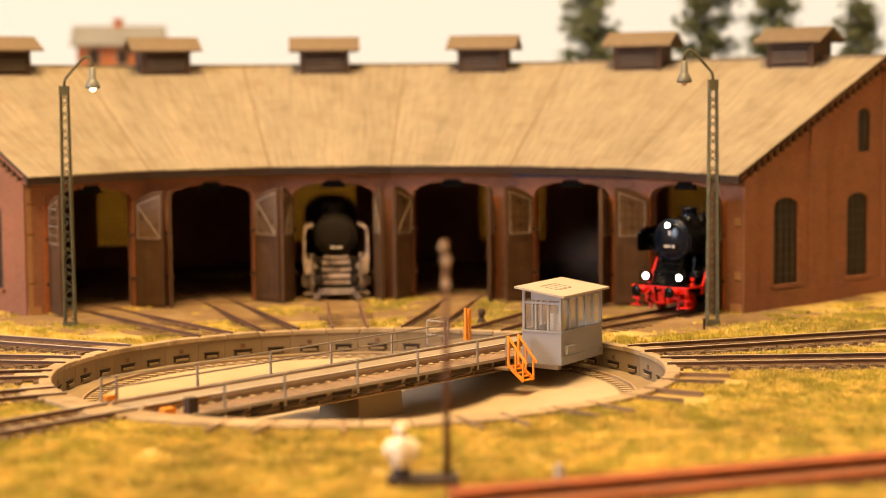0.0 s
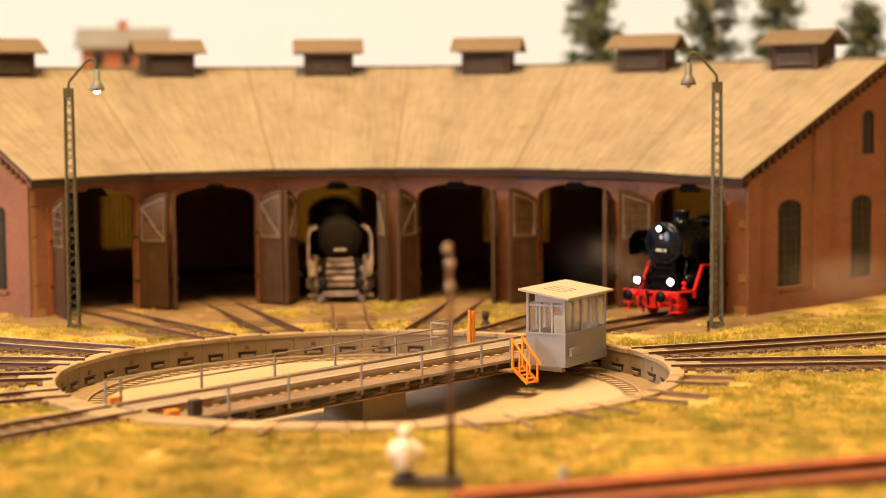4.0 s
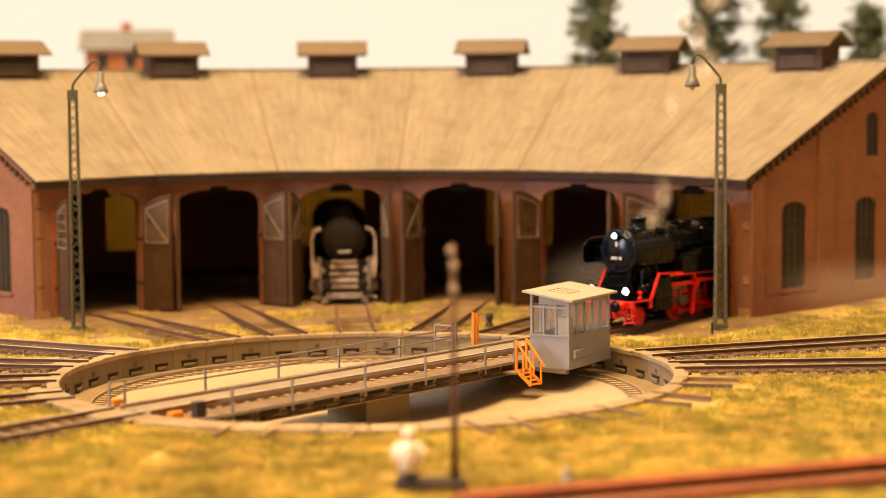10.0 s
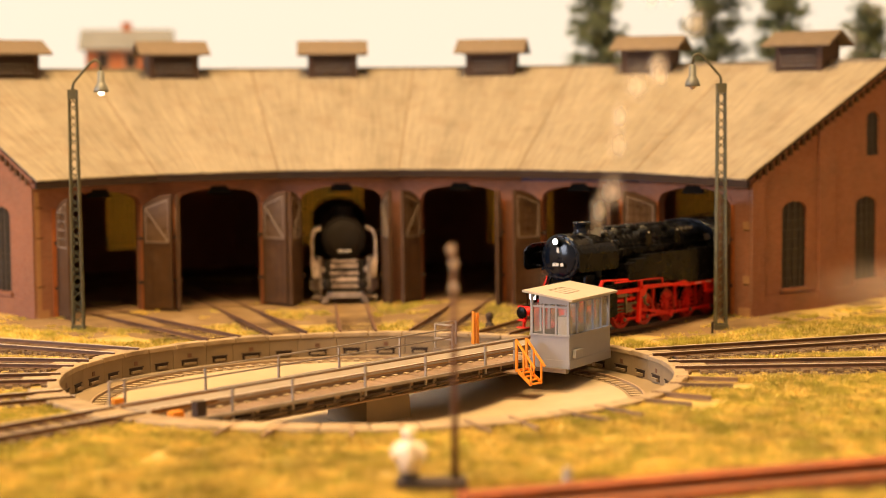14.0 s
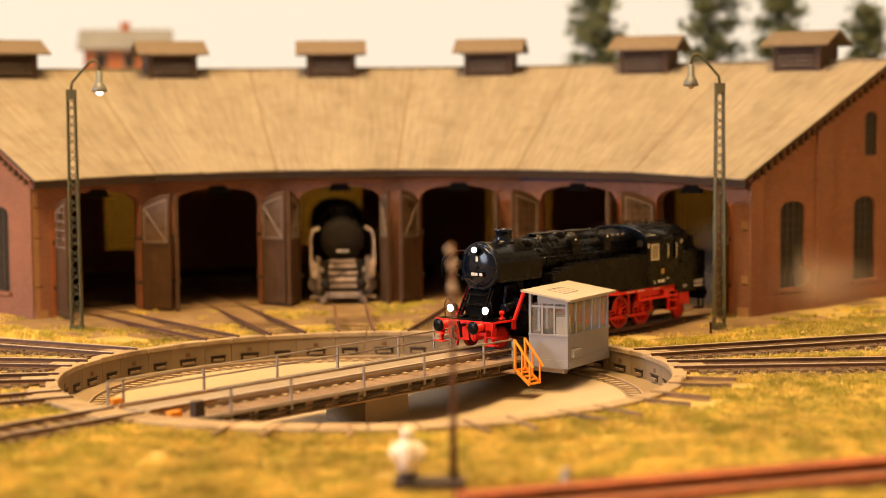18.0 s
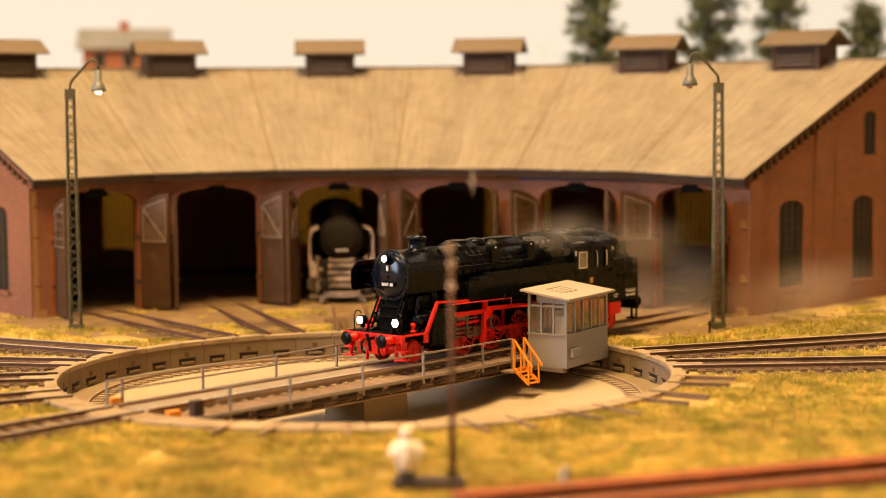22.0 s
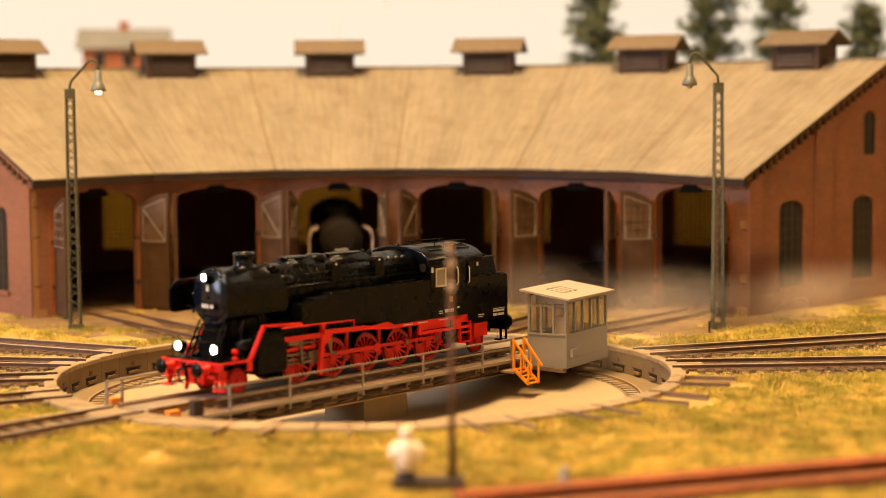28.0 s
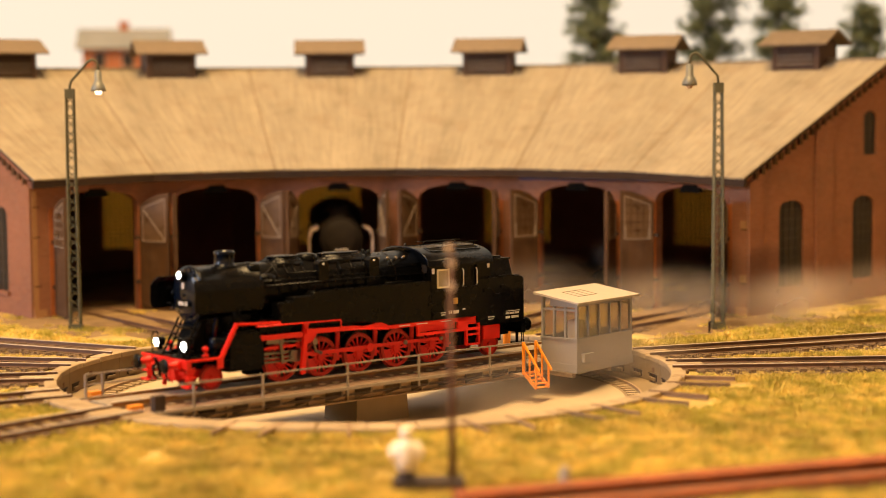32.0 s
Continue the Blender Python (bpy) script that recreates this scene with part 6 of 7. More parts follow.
        pts = [(-1.42, 2.3), (1.42, 2.3), (1.42, 3.68)] + [(1.42 * math.cos(a), 3.68 + 0.6 * math.sin(a)) for a in [math.pi * i / 12 for i in range(1, 12)]] + [(-1.42, 3.68)]
        v0 = [bm.verts.new((U(u), y, z)) for y, z in pts]
        v1 = [bm.verts.new((U(u) + 0.06, y, z)) for y, z in pts]
        bm.faces.new(v0), bm.faces.new(v1[::-1])
        for i in range(len(pts)):
            j = (i + 1) % len(pts)
            bm.faces.new((v0[i], v0[j], v1[j], v1[i]))
        bmesh.ops.recalc_face_normals(bm, faces=bm.faces)
        part("cab_end", bm, "black", t)
    for sg in (-1, 1):
        bm = B()
        cyl(bm, (U(10.99), sg * 1.12, 3.55), (U(10.95), sg * 1.12, 3.55), 0.16, n=16)
        part("front_window", bm, "dark_glass", t)
    bm = B()
    arcp = [(1.54 * math.cos(a), 3.66 + 0.64 * math.sin(a) ** 0.8) for a in [math.pi * i / 20 for i in range(21)]]
    for (ya, za), (yb, zb) in zip(arcp, arcp[1:]):
        hexa(bm, [(U(10.84), ya, za - 0.05), (U(13.98), ya, za - 0.05), (U(13.98), yb, zb - 0.05), (U(10.84), yb, zb - 0.05)], [(U(10.84), ya, za), (U(13.98), ya, za), (U(13.98), yb, zb), (U(10.84), yb, zb)])
    bmesh.ops.remove_doubles(bm, verts=bm.verts, dist=1e-4)
    bmesh.ops.recalc_face_normals(bm, faces=bm.faces)
    for f in bm.faces:
        f.smooth = abs(f.normal.x) < 0.5 and f.calc_area() > 0.2
    roof = part("cab_roof", bm, "black", t, "rounded black cab roof")
    for sg in (-1, 1):
        bm = B()
        tube(bm, [Vector((U(10.82), y, z + 0.012)) for y, z in arcp[::2]], 0.035, 6)
        if sg > 0:
            part("roof_edge", bm, "satin", roof)
        # row of dark ventilator openings with raised rims on each slope
        for u0, u1 in ((11.3, 12.55), (12.65, 13.75)):
            m = Matrix.Translation((0, sg * 0.86, 4.2)) @ Matrix.Rotation(radians(-15 * sg), 4, "X")
            bm = B()
            for x0, x1, ya, yb in ((u0, u1, -0.2, -0.16), (u0, u1, 0.16, 0.2), (u0, u0 + 0.05, -0.16, 0.16), (u1 - 0.05, u1, -0.16, 0.16)):
                box(bm, U(x0), U(x1), ya, yb, -0.03, 0.035)
            v = part("roof_vent", bm, "black", roof, m=m)
            part("vent_opening", box(B(), U(u0 + 0.05), U(u1 - 0.05), -0.16, 0.16, -0.03, 0.012), "sootblack", v, "dark ventilator opening")
    bm = B()
    for u in (12.3, 13.85):
        for y in (-0.55, 0.55):
            bar(bm, (U(u), y, 4.25), (U(u), y, 4.4), 0.03)
    for y in (-0.55, 0.55):
        bar(bm, (U(11.9), y, 4.4), (U(14.1), y, 4.4), 0.03)
    part("roof_rail", bm, "black", roof)
    bm = B()
    lathe(bm, (U(11.2), 0.3, 4.2), (0, 0, 1), [(0.08, 0), (0.08, 0.12), (0.04, 0.14), (0.04, 0.2)], 10)
    part("whistle", bm, "black", roof)
    # bunker
    bm = B()
    prism(bm, [(U(13.38), 1.3), (U(15.56), 1.26), (U(15.56), 2.9), (U(15.5), 3.0), (U(15.4), 3.04), (U(13.38), 3.04)], -1.46, 1.46)
    part("bunker", bm, "black", t, bev=0.02)
    bm = B()
    box(bm, U(13.4), U(15.45), -1.36, 1.36, 3.045, 3.075)
    part("bunker_lip", bm, "black", t)
    bm = B()
    hexa(bm, [(U(13.5), -1.12, 3.0), (U(15.32), -1.12, 3.0), (U(15.32), 1.12, 3.0), (U(13.5), 1.12, 3.0)], [(U(13.5), -1.05, 3.66), (U(15.18), -1.05, 3.66), (U(15.18), 1.05, 3.66), (U(13.5), 1.05, 3.66)])
    box(bm, U(14.3), U(15.22), -1.12, 1.12, 3.66, 3.72)
    box(bm, U(14.3), U(14.9), -0.9, 0.9, 3.72, 3.8)
    part("coal_bin", bm, "black", t, bev=0.03)
    bm = B()
    prism(bm, [(U(15.5), 0.82), (U(15.72), 0.82), (U(15.72), 1.34), (U(15.5), 1.34)], -1.4, 1.4)
    part("buffer_beam", bm, "black", t)
    for sg in (-1, 1):
        bm = B()
        box(bm, U(13.62), U(14.44), sg * 1.3 - 0.06, sg * 1.3 + 0.06, 0.72, 1.24)
        part("frame_box", bm, "red", t)
        bm = B()
        for u in (15.62, 15.7):
            cyl(bm, (U(u), sg * 1.3, 0.45), (U(u), sg * 1.3, 2.95), 0.025, n=6)
        for k in range(8):
            cyl(bm, (U(15.62), sg * 1.3, 0.5 + 0.33 * k), (U(15.72), sg * 1.15, 0.5 + 0.33 * k), 0.02, n=6)
        part("ladder", bm, "black", t)
        bm = B()
        box(bm, U(15.3), U(15.6), sg * 1.2 - 0.2, sg * 1.2 + 0.2, 0.4, 0.46)
        box(bm, U(15.42), U(15.5), sg * 1.2 - 0.04, sg * 1.2 + 0.04, 0.4, 0.85)
        part("step", bm, "black", t)
    bm = B()
    box(bm, U(14.0), U(14.9), -0.55, 0.55, 0.4, 0.9)
    part("truck_frame", bm, "red", t)
    headlamp(t, 0.79, -0.886, 1.6, 0.15)
    headlamp(t, 0.79, 0.886, 1.6, 0.15)
    headlamp(t, 1.2, 0.0, 3.91, 0.115)
    # wheels and rods
    big, small = wheel_kit(0.7, True), wheel_kit(0.43, False)
    for i, u in enumerate(AXLES):
        lead = i in (0, 6)
        r = 0.43 if lead else 0.7
        for sg in (-1, 1):
            w = wheel(t, small if lead else big, 10 if lead else 15)
            MOVERS.append((w, "wheel", (U(u), sg * 0.76, r, sg)))
        bm = B()
        cyl(bm, (0, -0.7, 0), (0, 0.7, 0), 0.1, n=10)
        MOVERS.append((part("axle", bm, "black", t), "wheel", (U(u), 0.0, r, 0)))
    for sg in (-1, 1):
        bm = B()
        prism(bm, [(-3.4, -0.05), (3.4, -0.05), (3.4, 0.07), (-3.4, 0.07)], -0.03, 0.03)
        for k in range(-2, 3):
            cyl(bm, (1.7 * k, -0.05, 0.01), (1.7 * k, 0.05, 0.01), 0.13, n=14)
        rod = part("coupling_rod", bm, "red", t, "red side rod")
        for k in range(-2, 3):
            bm = B()
            cyl(bm, (1.7 * k, sg * 0.05, 0.01), (1.7 * k, sg * 0.11, 0.01), 0.085, n=10)
            part("crank_pin", bm, "steel", rod, "dull steel crank pin")
        MOVERS.append((rod, "rod", (0.0, sg * 0.95, 0.7, sg)))
        bm = B()
        prism(bm, [(0, -0.06), (3.3, -0.08), (3.3, 0.08), (0, 0.06)], -0.03, 0.03)
        cyl(bm, (0, -0.06, 0), (0, 0.06, 0), 0.12, n=14)
        cyl(bm, (3.3, -0.06, 0), (3.3, 0.06, 0), 0.16, n=14)
        MOVERS.append((part("connecting_rod", bm, "red", t, "red connecting rod"), "main_rod", (U(8.15), sg * 1.08, 3.3, sg)))
        bm = B()
        box(bm, -0.2, 0.22, -0.07, 0.07, -0.2, 0.2)
        bar(bm, (-1.4, 0, 0), (-0.15, 0, 0), 0.07)
        MOVERS.append((part("crosshead", bm, "steel", t), "cross", (U(8.15), sg * 1.08, 3.3, sg)))
        bm = B()
        bar(bm, (U(3.9), sg * 1.16, 1.5), (U(4.6), sg * 1.16, 1.46), 0.09, 0.16)
        bar(bm, (U(4.45), sg * 1.2, 1.55), (U(4.55), sg * 1.2, 0.7), 0.07, 0.1)
        bar(bm, (U(4.55), sg * 1.2, 0.74), (U(5.0), sg * 1.2, 0.82), 0.06, 0.08)
        bar(bm, (U(4.6), sg * 1.16, 1.44), (U(6.0), sg * 1.16, 1.4), 0.05)
        tube(bm, [Vector((U(5.98), sg * 1.2, 1.62)), Vector((U(5.88), sg * 1.2, 1.3)), Vector((U(5.95), sg * 1.2, 1.0)), Vector((U(6.2), sg * 1.2, 0.9))], 0.06, 8)
        cyl(bm, (U(5.9), sg * 1.14, 1.32), (U(5.9), sg * 1.26, 1.32), 0.11, n=12)
        part("valve_gear", bm, "steel", t)
    return t


def old_engine():
    """The weathered engine that waits in the third stall."""
    a = STALLS[3]
    t = thing("old_locomotive", pose(0, 0, 0), "weathered black locomotive with pale grey deflectors and front", "locomotive")
    placed(t, pose((21.5 + 8.15) * c(a) - 0.27, (21.5 + 8.15) * s(a), 0, 0, 0, a))
    ZB = 3.05
    bm = B()
    lathe(bm, (U(1.3), 0, ZB), (1, 0, 0), [(1.02, 0), (1.07, 0.05), (1.07, 2.5), (1.02, 2.6), (1.02, 9.0)], 32)
    part("boiler", bm, "old_black", t)
    bm = B()
    lathe(bm, (U(1.3), 0, ZB), (-1, 0, 0), [(0.94, 0.0), (0.92, 0.05), (0.62, 0.16), (0.05, 0.22)], 32)
    part("smokebox_door", bm, "old_black", t)
    bm = B()
    box(bm, U(1.02), U(1.1), -0.36, 0.36, 2.38, 2.58)
    pl = part("number_plate", bm, "old_black", t)
    for y in (-0.25, -0.1, 0.08, 0.22):
        bm = B()
        box(bm, U(0.995), U(1.015), y - 0.055, y + 0.055, 2.42, 2.54)
        part("plain_bar", bm, "white", pl)
    bm = B()
    lathe(bm, (U(2.6), 0, 0), (0, 0, 1), [(0.6, 4.05), (0.5, 4.15), (0.45, 4.5), (0.5, 4.52), (0.5, 4.6), (0.35, 4.6)], 24)
    part("chimney", bm, "old_black", t)
    for sg in (-1, 1):
        bm = B()
        y = sg * 1.6
        pts = [(y - sg * 0.05, 1.2), (y, 1.9), (y - sg * 0.02, 3.2), (y - sg * 0.14, 3.52), (y - sg * 0.5, 3.64), (y - sg * 0.5, 3.54), (y - sg * 0.22, 3.43), (y - sg * 0.11, 3.15), (y - sg * 0.1, 2.1), (y - sg * 0.4, 1.75), (y - sg * 0.4, 1.2)]
        v0, v1 = [bm.verts.new((U(0.9), p, z)) for p, z in pts], [bm.verts.new((U(3.4), p, z)) for p, z in pts]
        bm.faces.new(v0), bm.faces.new(v1)
        for i in range(len(pts)):
            j = (i + 1) % len(pts)
            bm.faces.new((v0[i], v0[j], v1[j], v1[i]))
        bmesh.ops.recalc_face_normals(bm, faces=bm.faces)
        part("smoke_deflector", bm, "whitish", t, "large pale weathered smoke deflector")
        bm = B()
        box(bm, U(1.3), U(3.0), sg * 1.25 - 0.42, sg * 1.25 + 0.42, 0.35, 1.2)
        bmesh.ops.bevel(bm, geom=list(bm.edges), offset=0.2, segments=3, affect="EDGES")
        part("cylinder", bm, "pale", t)
        bm = B()
        lathe(bm, (U(0.8), sg * 1.05, 1.55), (-1, 0, 0), [(0.07, -0.2), (0.12, -0.1), (0.13, 0.02), (0.04, 0.03)], 14)
        part("headlamp", bm, "pale", t, "unlit dusty headlamp")
        bm = B()
        box(bm, U(0.5), U(0.7), sg * 0.85 - 0.05, sg * 0.85 + 0.05, -0.05, 0.55)
        part("guard_iron", bm, "pale", t)
    for z, w, u, h in ((1.98, 0.62, 1.05, 0.05), (1.74, 0.66, 0.95, 0.09), (1.4, 0.7, 0.82, 0.08), (1.1, 0.66, 0.7, 0.08)):
        bm = B()
        box(bm, U(u), U(1.9), -w, w, z - h, z + h)
        part("front_step", bm, "whitish", t, bev=0.03)
    bm = B()
    box(bm, U(1.2), U(1.9), -1.0, 1.0, 0.7, 2.0)
    part("saddle", bm, "old_black", t)
    bm = B()
    box(bm, U(0.55), U(0.75), -1.25, 1.25, 0.7, 0.9)
    part("buffer_beam", bm, "pale", t, bev=0.04)
    bm = B()
    box(bm, U(0.2), U(0.6), -0.85, 0.85, 0.25, 0.5)
    bar(bm, (U(0.3), -0.8, 0.4), (U(0.3), -1.1, 0.02), 0.2)
    bar(bm, (U(0.3), 0.8, 0.4), (U(0.3), 1.1, 0.02), 0.2)
    part("rail_guard", bm, "pale", t)
    buffers(t, 0.55, -1, True, 0.95, "old_black", "old_black")
    bm = B()
    box(bm, U(1.0), U(12.0), -0.7, 0.7, 0.5, 1.6)
    part("main_frame", bm, "old_black", t)
    bm = B()
    roof = [(1.4 * math.cos(math.pi * i / 12), 3.55 + 0.95 * math.sin(math.pi * i / 12)) for i in range(13)]
    out = [(-1.4, 1.4), (1.4, 1.4)] + roof
    v0, v1 = [bm.verts.new((U(10.5), y, z)) for y, z in out], [bm.verts.new((U(13.5), y, z)) for y, z in out]
    bm.faces.new(v0[::-1]), bm.faces.new(v1)
    for i in range(len(out)):
        j = (i + 1) % len(out)
        bm.faces.new((v0[i], v0[j], v1[j], v1[i]))
    bmesh.ops.recalc_face_normals(bm, faces=bm.faces)
    part("cab", bm, "old_black", t)
    for u, r, h in ((5.0, 0.5, 4.5), (7.6, 0.45, 4.45)):
        bm = B()
        lathe(bm, (U(u), 0, 0), (0, 0, 1), [(r, 3.9), (r, h - 0.15), (r * 0.7, h - 0.03), (0.05, h)], 20)
        part("dome", bm, "rust_rail" if u < 6 else "old_black", t)
    for sg in (-1, 1):
        bm = B()
        for z in (1.35, 1.75, 2.1):
            bar(bm, (U(0.75), sg * 1.15, z), (U(2.2), sg * 1.35, z), 0.12)
        bar(bm, (U(0.75), sg * 1.2, 0.4), (U(0.75), sg * 1.2, 2.1), 0.1)
        part("front_pipework", bm, "pale", t)
        bm = B()
        box(bm, U(0.9), U(1.15), sg * 1.3 - 0.3, sg * 1.3 + 0.3, 0.15, 0.3)
        part("footstep", bm, "pale", t)
    for i, u in enumerate((1.9, 3.3, 5.6, 7.4, 9.2, 11.4)):
        for sg in (-1, 1):
            r = 0.45 if i in (0, 1, 5) else 0.8
            bm = B()
            cyl(bm, (U(u), sg * 0.7, r), (U(u), sg * 0.82, r), r, n=24)
            cyl(bm, (U(u), sg * 0.82, r), (U(u), sg * 0.88, r), r * 0.3, n=12)
            part("wheel", bm, "old_black", t)
    return t

# ---- put everything in place ----
ground_sheet()
room()
pit = turntable_pit()
bridge = turntable_bridge()
engine = tank_engine()
old_engine()
shed()
for a in STALLS:
    track(a, RIM + 0.02, 43.0, False, "shed tracks")
for a, r1 in ((17.4, 60), (0.0, 50), (148.8, 50), (166.4, 45), (184, 45), (204.8, 45), (AX + 180, 40)):
    track(a, RIM + 0.02, r1, True)
for a in (-17.7, -35.7, -53.5, -71, -89, -107):
    track(a, RIM + 0.02, 13.4, False, "stub tracks")
for i, (a, r1) in enumerate(((17.4, 30), (0.0, 26), (148.8, 24), (166.4, 20), (184, 18))):
    ballast_bed(a, 12.1, r1, 30 + i)
lamp_post(-12.76, 13.9, 1, True, "green-grey lattice lamp post with a lit gooseneck lamp")
lamp_post(15.2, 11.05, -1, False, "green-grey lattice lamp post with a gooseneck lamp")
house()
for x, y, seed, h, sp in ((15.2, 52, 3, 13.5, 2.5), (22.7, 52, 5, 14.5, 3.0), (26.9, 51, 8, 14, 2.9), (32.4, 50, 11, 12.5, 2.6)):
    tree(x, y, seed, h, sp, "tall dark green model pine tree")
foreground()
bm = B()
lathe(bm, (0, 0, 0), (0, 0, 1), [(0.2, -0.1), (0.19, 0.22), (0.12, 0.26), (0.12, 0.4), (0.17, 0.44), (0.17, 0.66), (0.06, 0.72)], 12)
solid("point_lantern", bm, "slot", pose(5.35, 13.2, gz(5.35, 13.2)), "small dark point lantern beside the shed tracks", "lantern")
bm = B()
lathe(bm, (0, 0, 0), (0, 0, 1), [(0.05, -0.1), (0.05, 0.4), (0.065, 0.42), (0.06, 0.5), (0.02, 0.52)], 10)
solid("marker_post", bm, "slot", pose(14.62, 9.9, gz(14.62, 9.9)), "short thin dark marker post beside the lamp post", "post")
grass()

# ---- what moves: the engine rolls onto the bridge, then the bridge turns with it ----
ROLL = [(0, 19.15), (1, 18.97), (2, 18.83), (3, 18.5), (3.5, 18.33), (4.5, 17.94), (5.5, 17.52), (6, 17.27), (7, 16.6), (8, 15.96), (9, 15.3), (10, 14.4),
        (11, 13.47), (12, 12.5), (13, 11.38), (14, 10.2), (14.5, 9.58), (15.5, 8.28), (16.5, 6.98), (17, 6.33), (18, 5.03), (19, 3.74), (20, 2.44), (21, 1.15),
        (22, -0.13), (23, -1.45), (23.5, -2.13), (24, -3.0), (24.5, -3.93), (25, -4.93), (25.5, -5.88), (26.5, -7.7), (27, -8.45), (27.5, -8.87), (28, -9.03), (28.5, -9.05), (32, -9.07)]
TURN = [(0, 46.9), (28.6, 46.9), (29, 46.75), (29.5, 45.55), (30, 43.9), (30.5, 42.15), (31, 40.5), (31.5, 38.9), (32, 37.2)]


def between(table, t):
    """Smooth (Hermite) value of a table at t."""
    ts, vs = [q[0] for q in table], [q[1] for q in table]
    k = max(0, min(len(ts) - 2, sum(1 for q in ts if q <= t) - 1))

    def slope(i):
        if i == 0 or i == len(ts) - 1:
            return 0.0 if i else (vs[1] - vs[0]) / (ts[1] - ts[0])
        a, b = (vs[i] - vs[i - 1]) / (ts[i] - ts[i - 1]), (vs[i + 1] - vs[i]) / (ts[i + 1] - ts[i])
        return 0.0 if a * b <= 0 else 2 * a * b / (a + b)

    h = ts[k + 1] - ts[k]
    f = (t - ts[k]) / h
    return ((2 * f ** 3 - 3 * f ** 2 + 1) * vs[k] + (f ** 3 - 2 * f ** 2 + f) * h * slope(k) + (-2 * f ** 3 + 3 * f ** 2) * vs[k + 1] + (f ** 3 - f ** 2) * h * slope(k + 1))


def scaled(m):
    m = m.copy()
    m.translation = m.translation * S
    return m


# ---- steam: thin puffs that move as rigid pieces ----
def vapour(name, amount, thin, eddies=0.9):
    """Thin steam: densest along the middle of a puff, fading to nothing at its rim, broken by eddies."""
    m = bpy.data.materials.new(name)
    m.use_nodes = True
    N, L = m.node_tree.nodes, m.node_tree.links
    tc, sub, sep = N.new("ShaderNodeTexCoord"), N.new("ShaderNodeVectorMath"), N.new("ShaderNodeVectorMath")
    sub.operation, sep.operation = "MULTIPLY_ADD", "MULTIPLY"
    L.new(tc.outputs["Generated"], sub.inputs[0])
    sub.inputs[1].default_value, sub.inputs[2].default_value = (2, 2, 2), (-1, -1, -1)
    L.new(sub.outputs[0], sep.inputs[0])
    sep.inputs[1].default_value = (1, 0, 1)
    ln = N.new("ShaderNodeVectorMath")
    ln.operation = "LENGTH"
    L.new(sep.outputs[0], ln.inputs[0])
    rim = N.new("ShaderNodeMapRange")
    rim.interpolation_type = "SMOOTHERSTEP"
    rim.inputs[1].default_value, rim.inputs[2].default_value, rim.inputs[3].default_value, rim.inputs[4].default_value = 0.0, 0.70, 1.0, 0.0
    L.new(ln.outputs["Value"], rim.inputs[0])
    nz, eddy = N.new("ShaderNodeTexNoise"), N.new("ShaderNodeMapRange")
    nz.inputs["Scale"].default_value, nz.inputs["Detail"].default_value, nz.inputs["Distortion"].default_value = 87 * eddies, 4, 0.3
    L.new(tc.outputs["Object"], nz.inputs["Vector"])
    eddy.inputs[1].default_value, eddy.inputs[2].default_value, eddy.inputs[3].default_value, eddy.inputs[4].default_value = 0.33, 0.70, thin, 1.0
    L.new(nz.outputs[0], eddy.inputs[0])
    m1, m2 = N.new("ShaderNodeMath"), N.new("ShaderNodeMath")
    m1.operation = m2.operation = "MULTIPLY"
    L.new(rim.outputs[0], m1.inputs[0])
    L.new(eddy.outputs[0], m1.inputs[1])
    L.new(m1.outputs[0], m2.inputs[0])
    m2.inputs[1].default_value = amount
    tr, df, mx = N.new("ShaderNodeBsdfTransparent"), N.new("ShaderNodeBsdfTranslucent"), N.new("ShaderNodeMixShader")
    df.inputs[0].default_value = (0.92, 0.86, 0.78, 1)
    d2, both = N.new("ShaderNodeBsdfDiffuse"), N.new("ShaderNodeAddShader")
    d2.inputs[0].default_value = (0.62, 0.57, 0.5, 1)
    L.new(df.outputs[0], both.inputs[0])
    L.new(d2.outputs[0], both.inputs[1])
    L.new(m2.outputs[0], mx.inputs[0])
    L.new(tr.outputs[0], mx.inputs[1])
    L.new(both.outputs[0], mx.inputs[2])
    L.new(mx.outputs[0], N["Material Output"].inputs[0])
    return m


M["plume"], M["haze"], M["low"], M["column"] = vapour("steam_plume", 0.2, 0.25, 0.6), vapour("steam_haze", 0.23, 0.55, 0.35), vapour("low_steam", 0.17, 0.6, 0.35), vapour("steam_column", 0.50, 0.3)
M["wisp"], M["jet"] = vapour("steam_wisp", 0.19, 0.25, 0.5), vapour("steam_jet", 0.10, 0.3)
PUFFS = []


def puff_mesh(seed, sx, sy, sz, material):
    """A lumpy cloud body."""
    bm = B()
    bmesh.ops.create_icosphere(bm, subdivisions=4, radius=1.0)
    for v in bm.verts:
        lump = 0.28 if sx < 2 else 0.10
        k = 1 + lump * noise.noise(v.co * 1.6 + Vector((seed, 0, 0))) + 0.3 * lump * noise.noise(v.co * 3 + Vector((0, seed, 0)))
        v.co = Vector((v.co.x * sx, v.co.y * sy, v.co.z * sz)) * k
    # an open veil, bulging towards the table
    bmesh.ops.delete(bm, geom=[v for v in bm.verts if v.co.y > -0.1 * sy], context="VERTS")
    for f in bm.faces:
        f.smooth = True
    return finish(bm, "steam_puff", material)


def puff(me, label):
    ob = new("steam_puff", me)
    return tagged(ob, label, "steam", "steam puffs")


def chimney_at(t):
    d = between(ROLL, t) + 3.0
    a = between(TURN, t) if t > 28.6 else AX
    return Vector((d * c(a), d * s(a), 2.75))


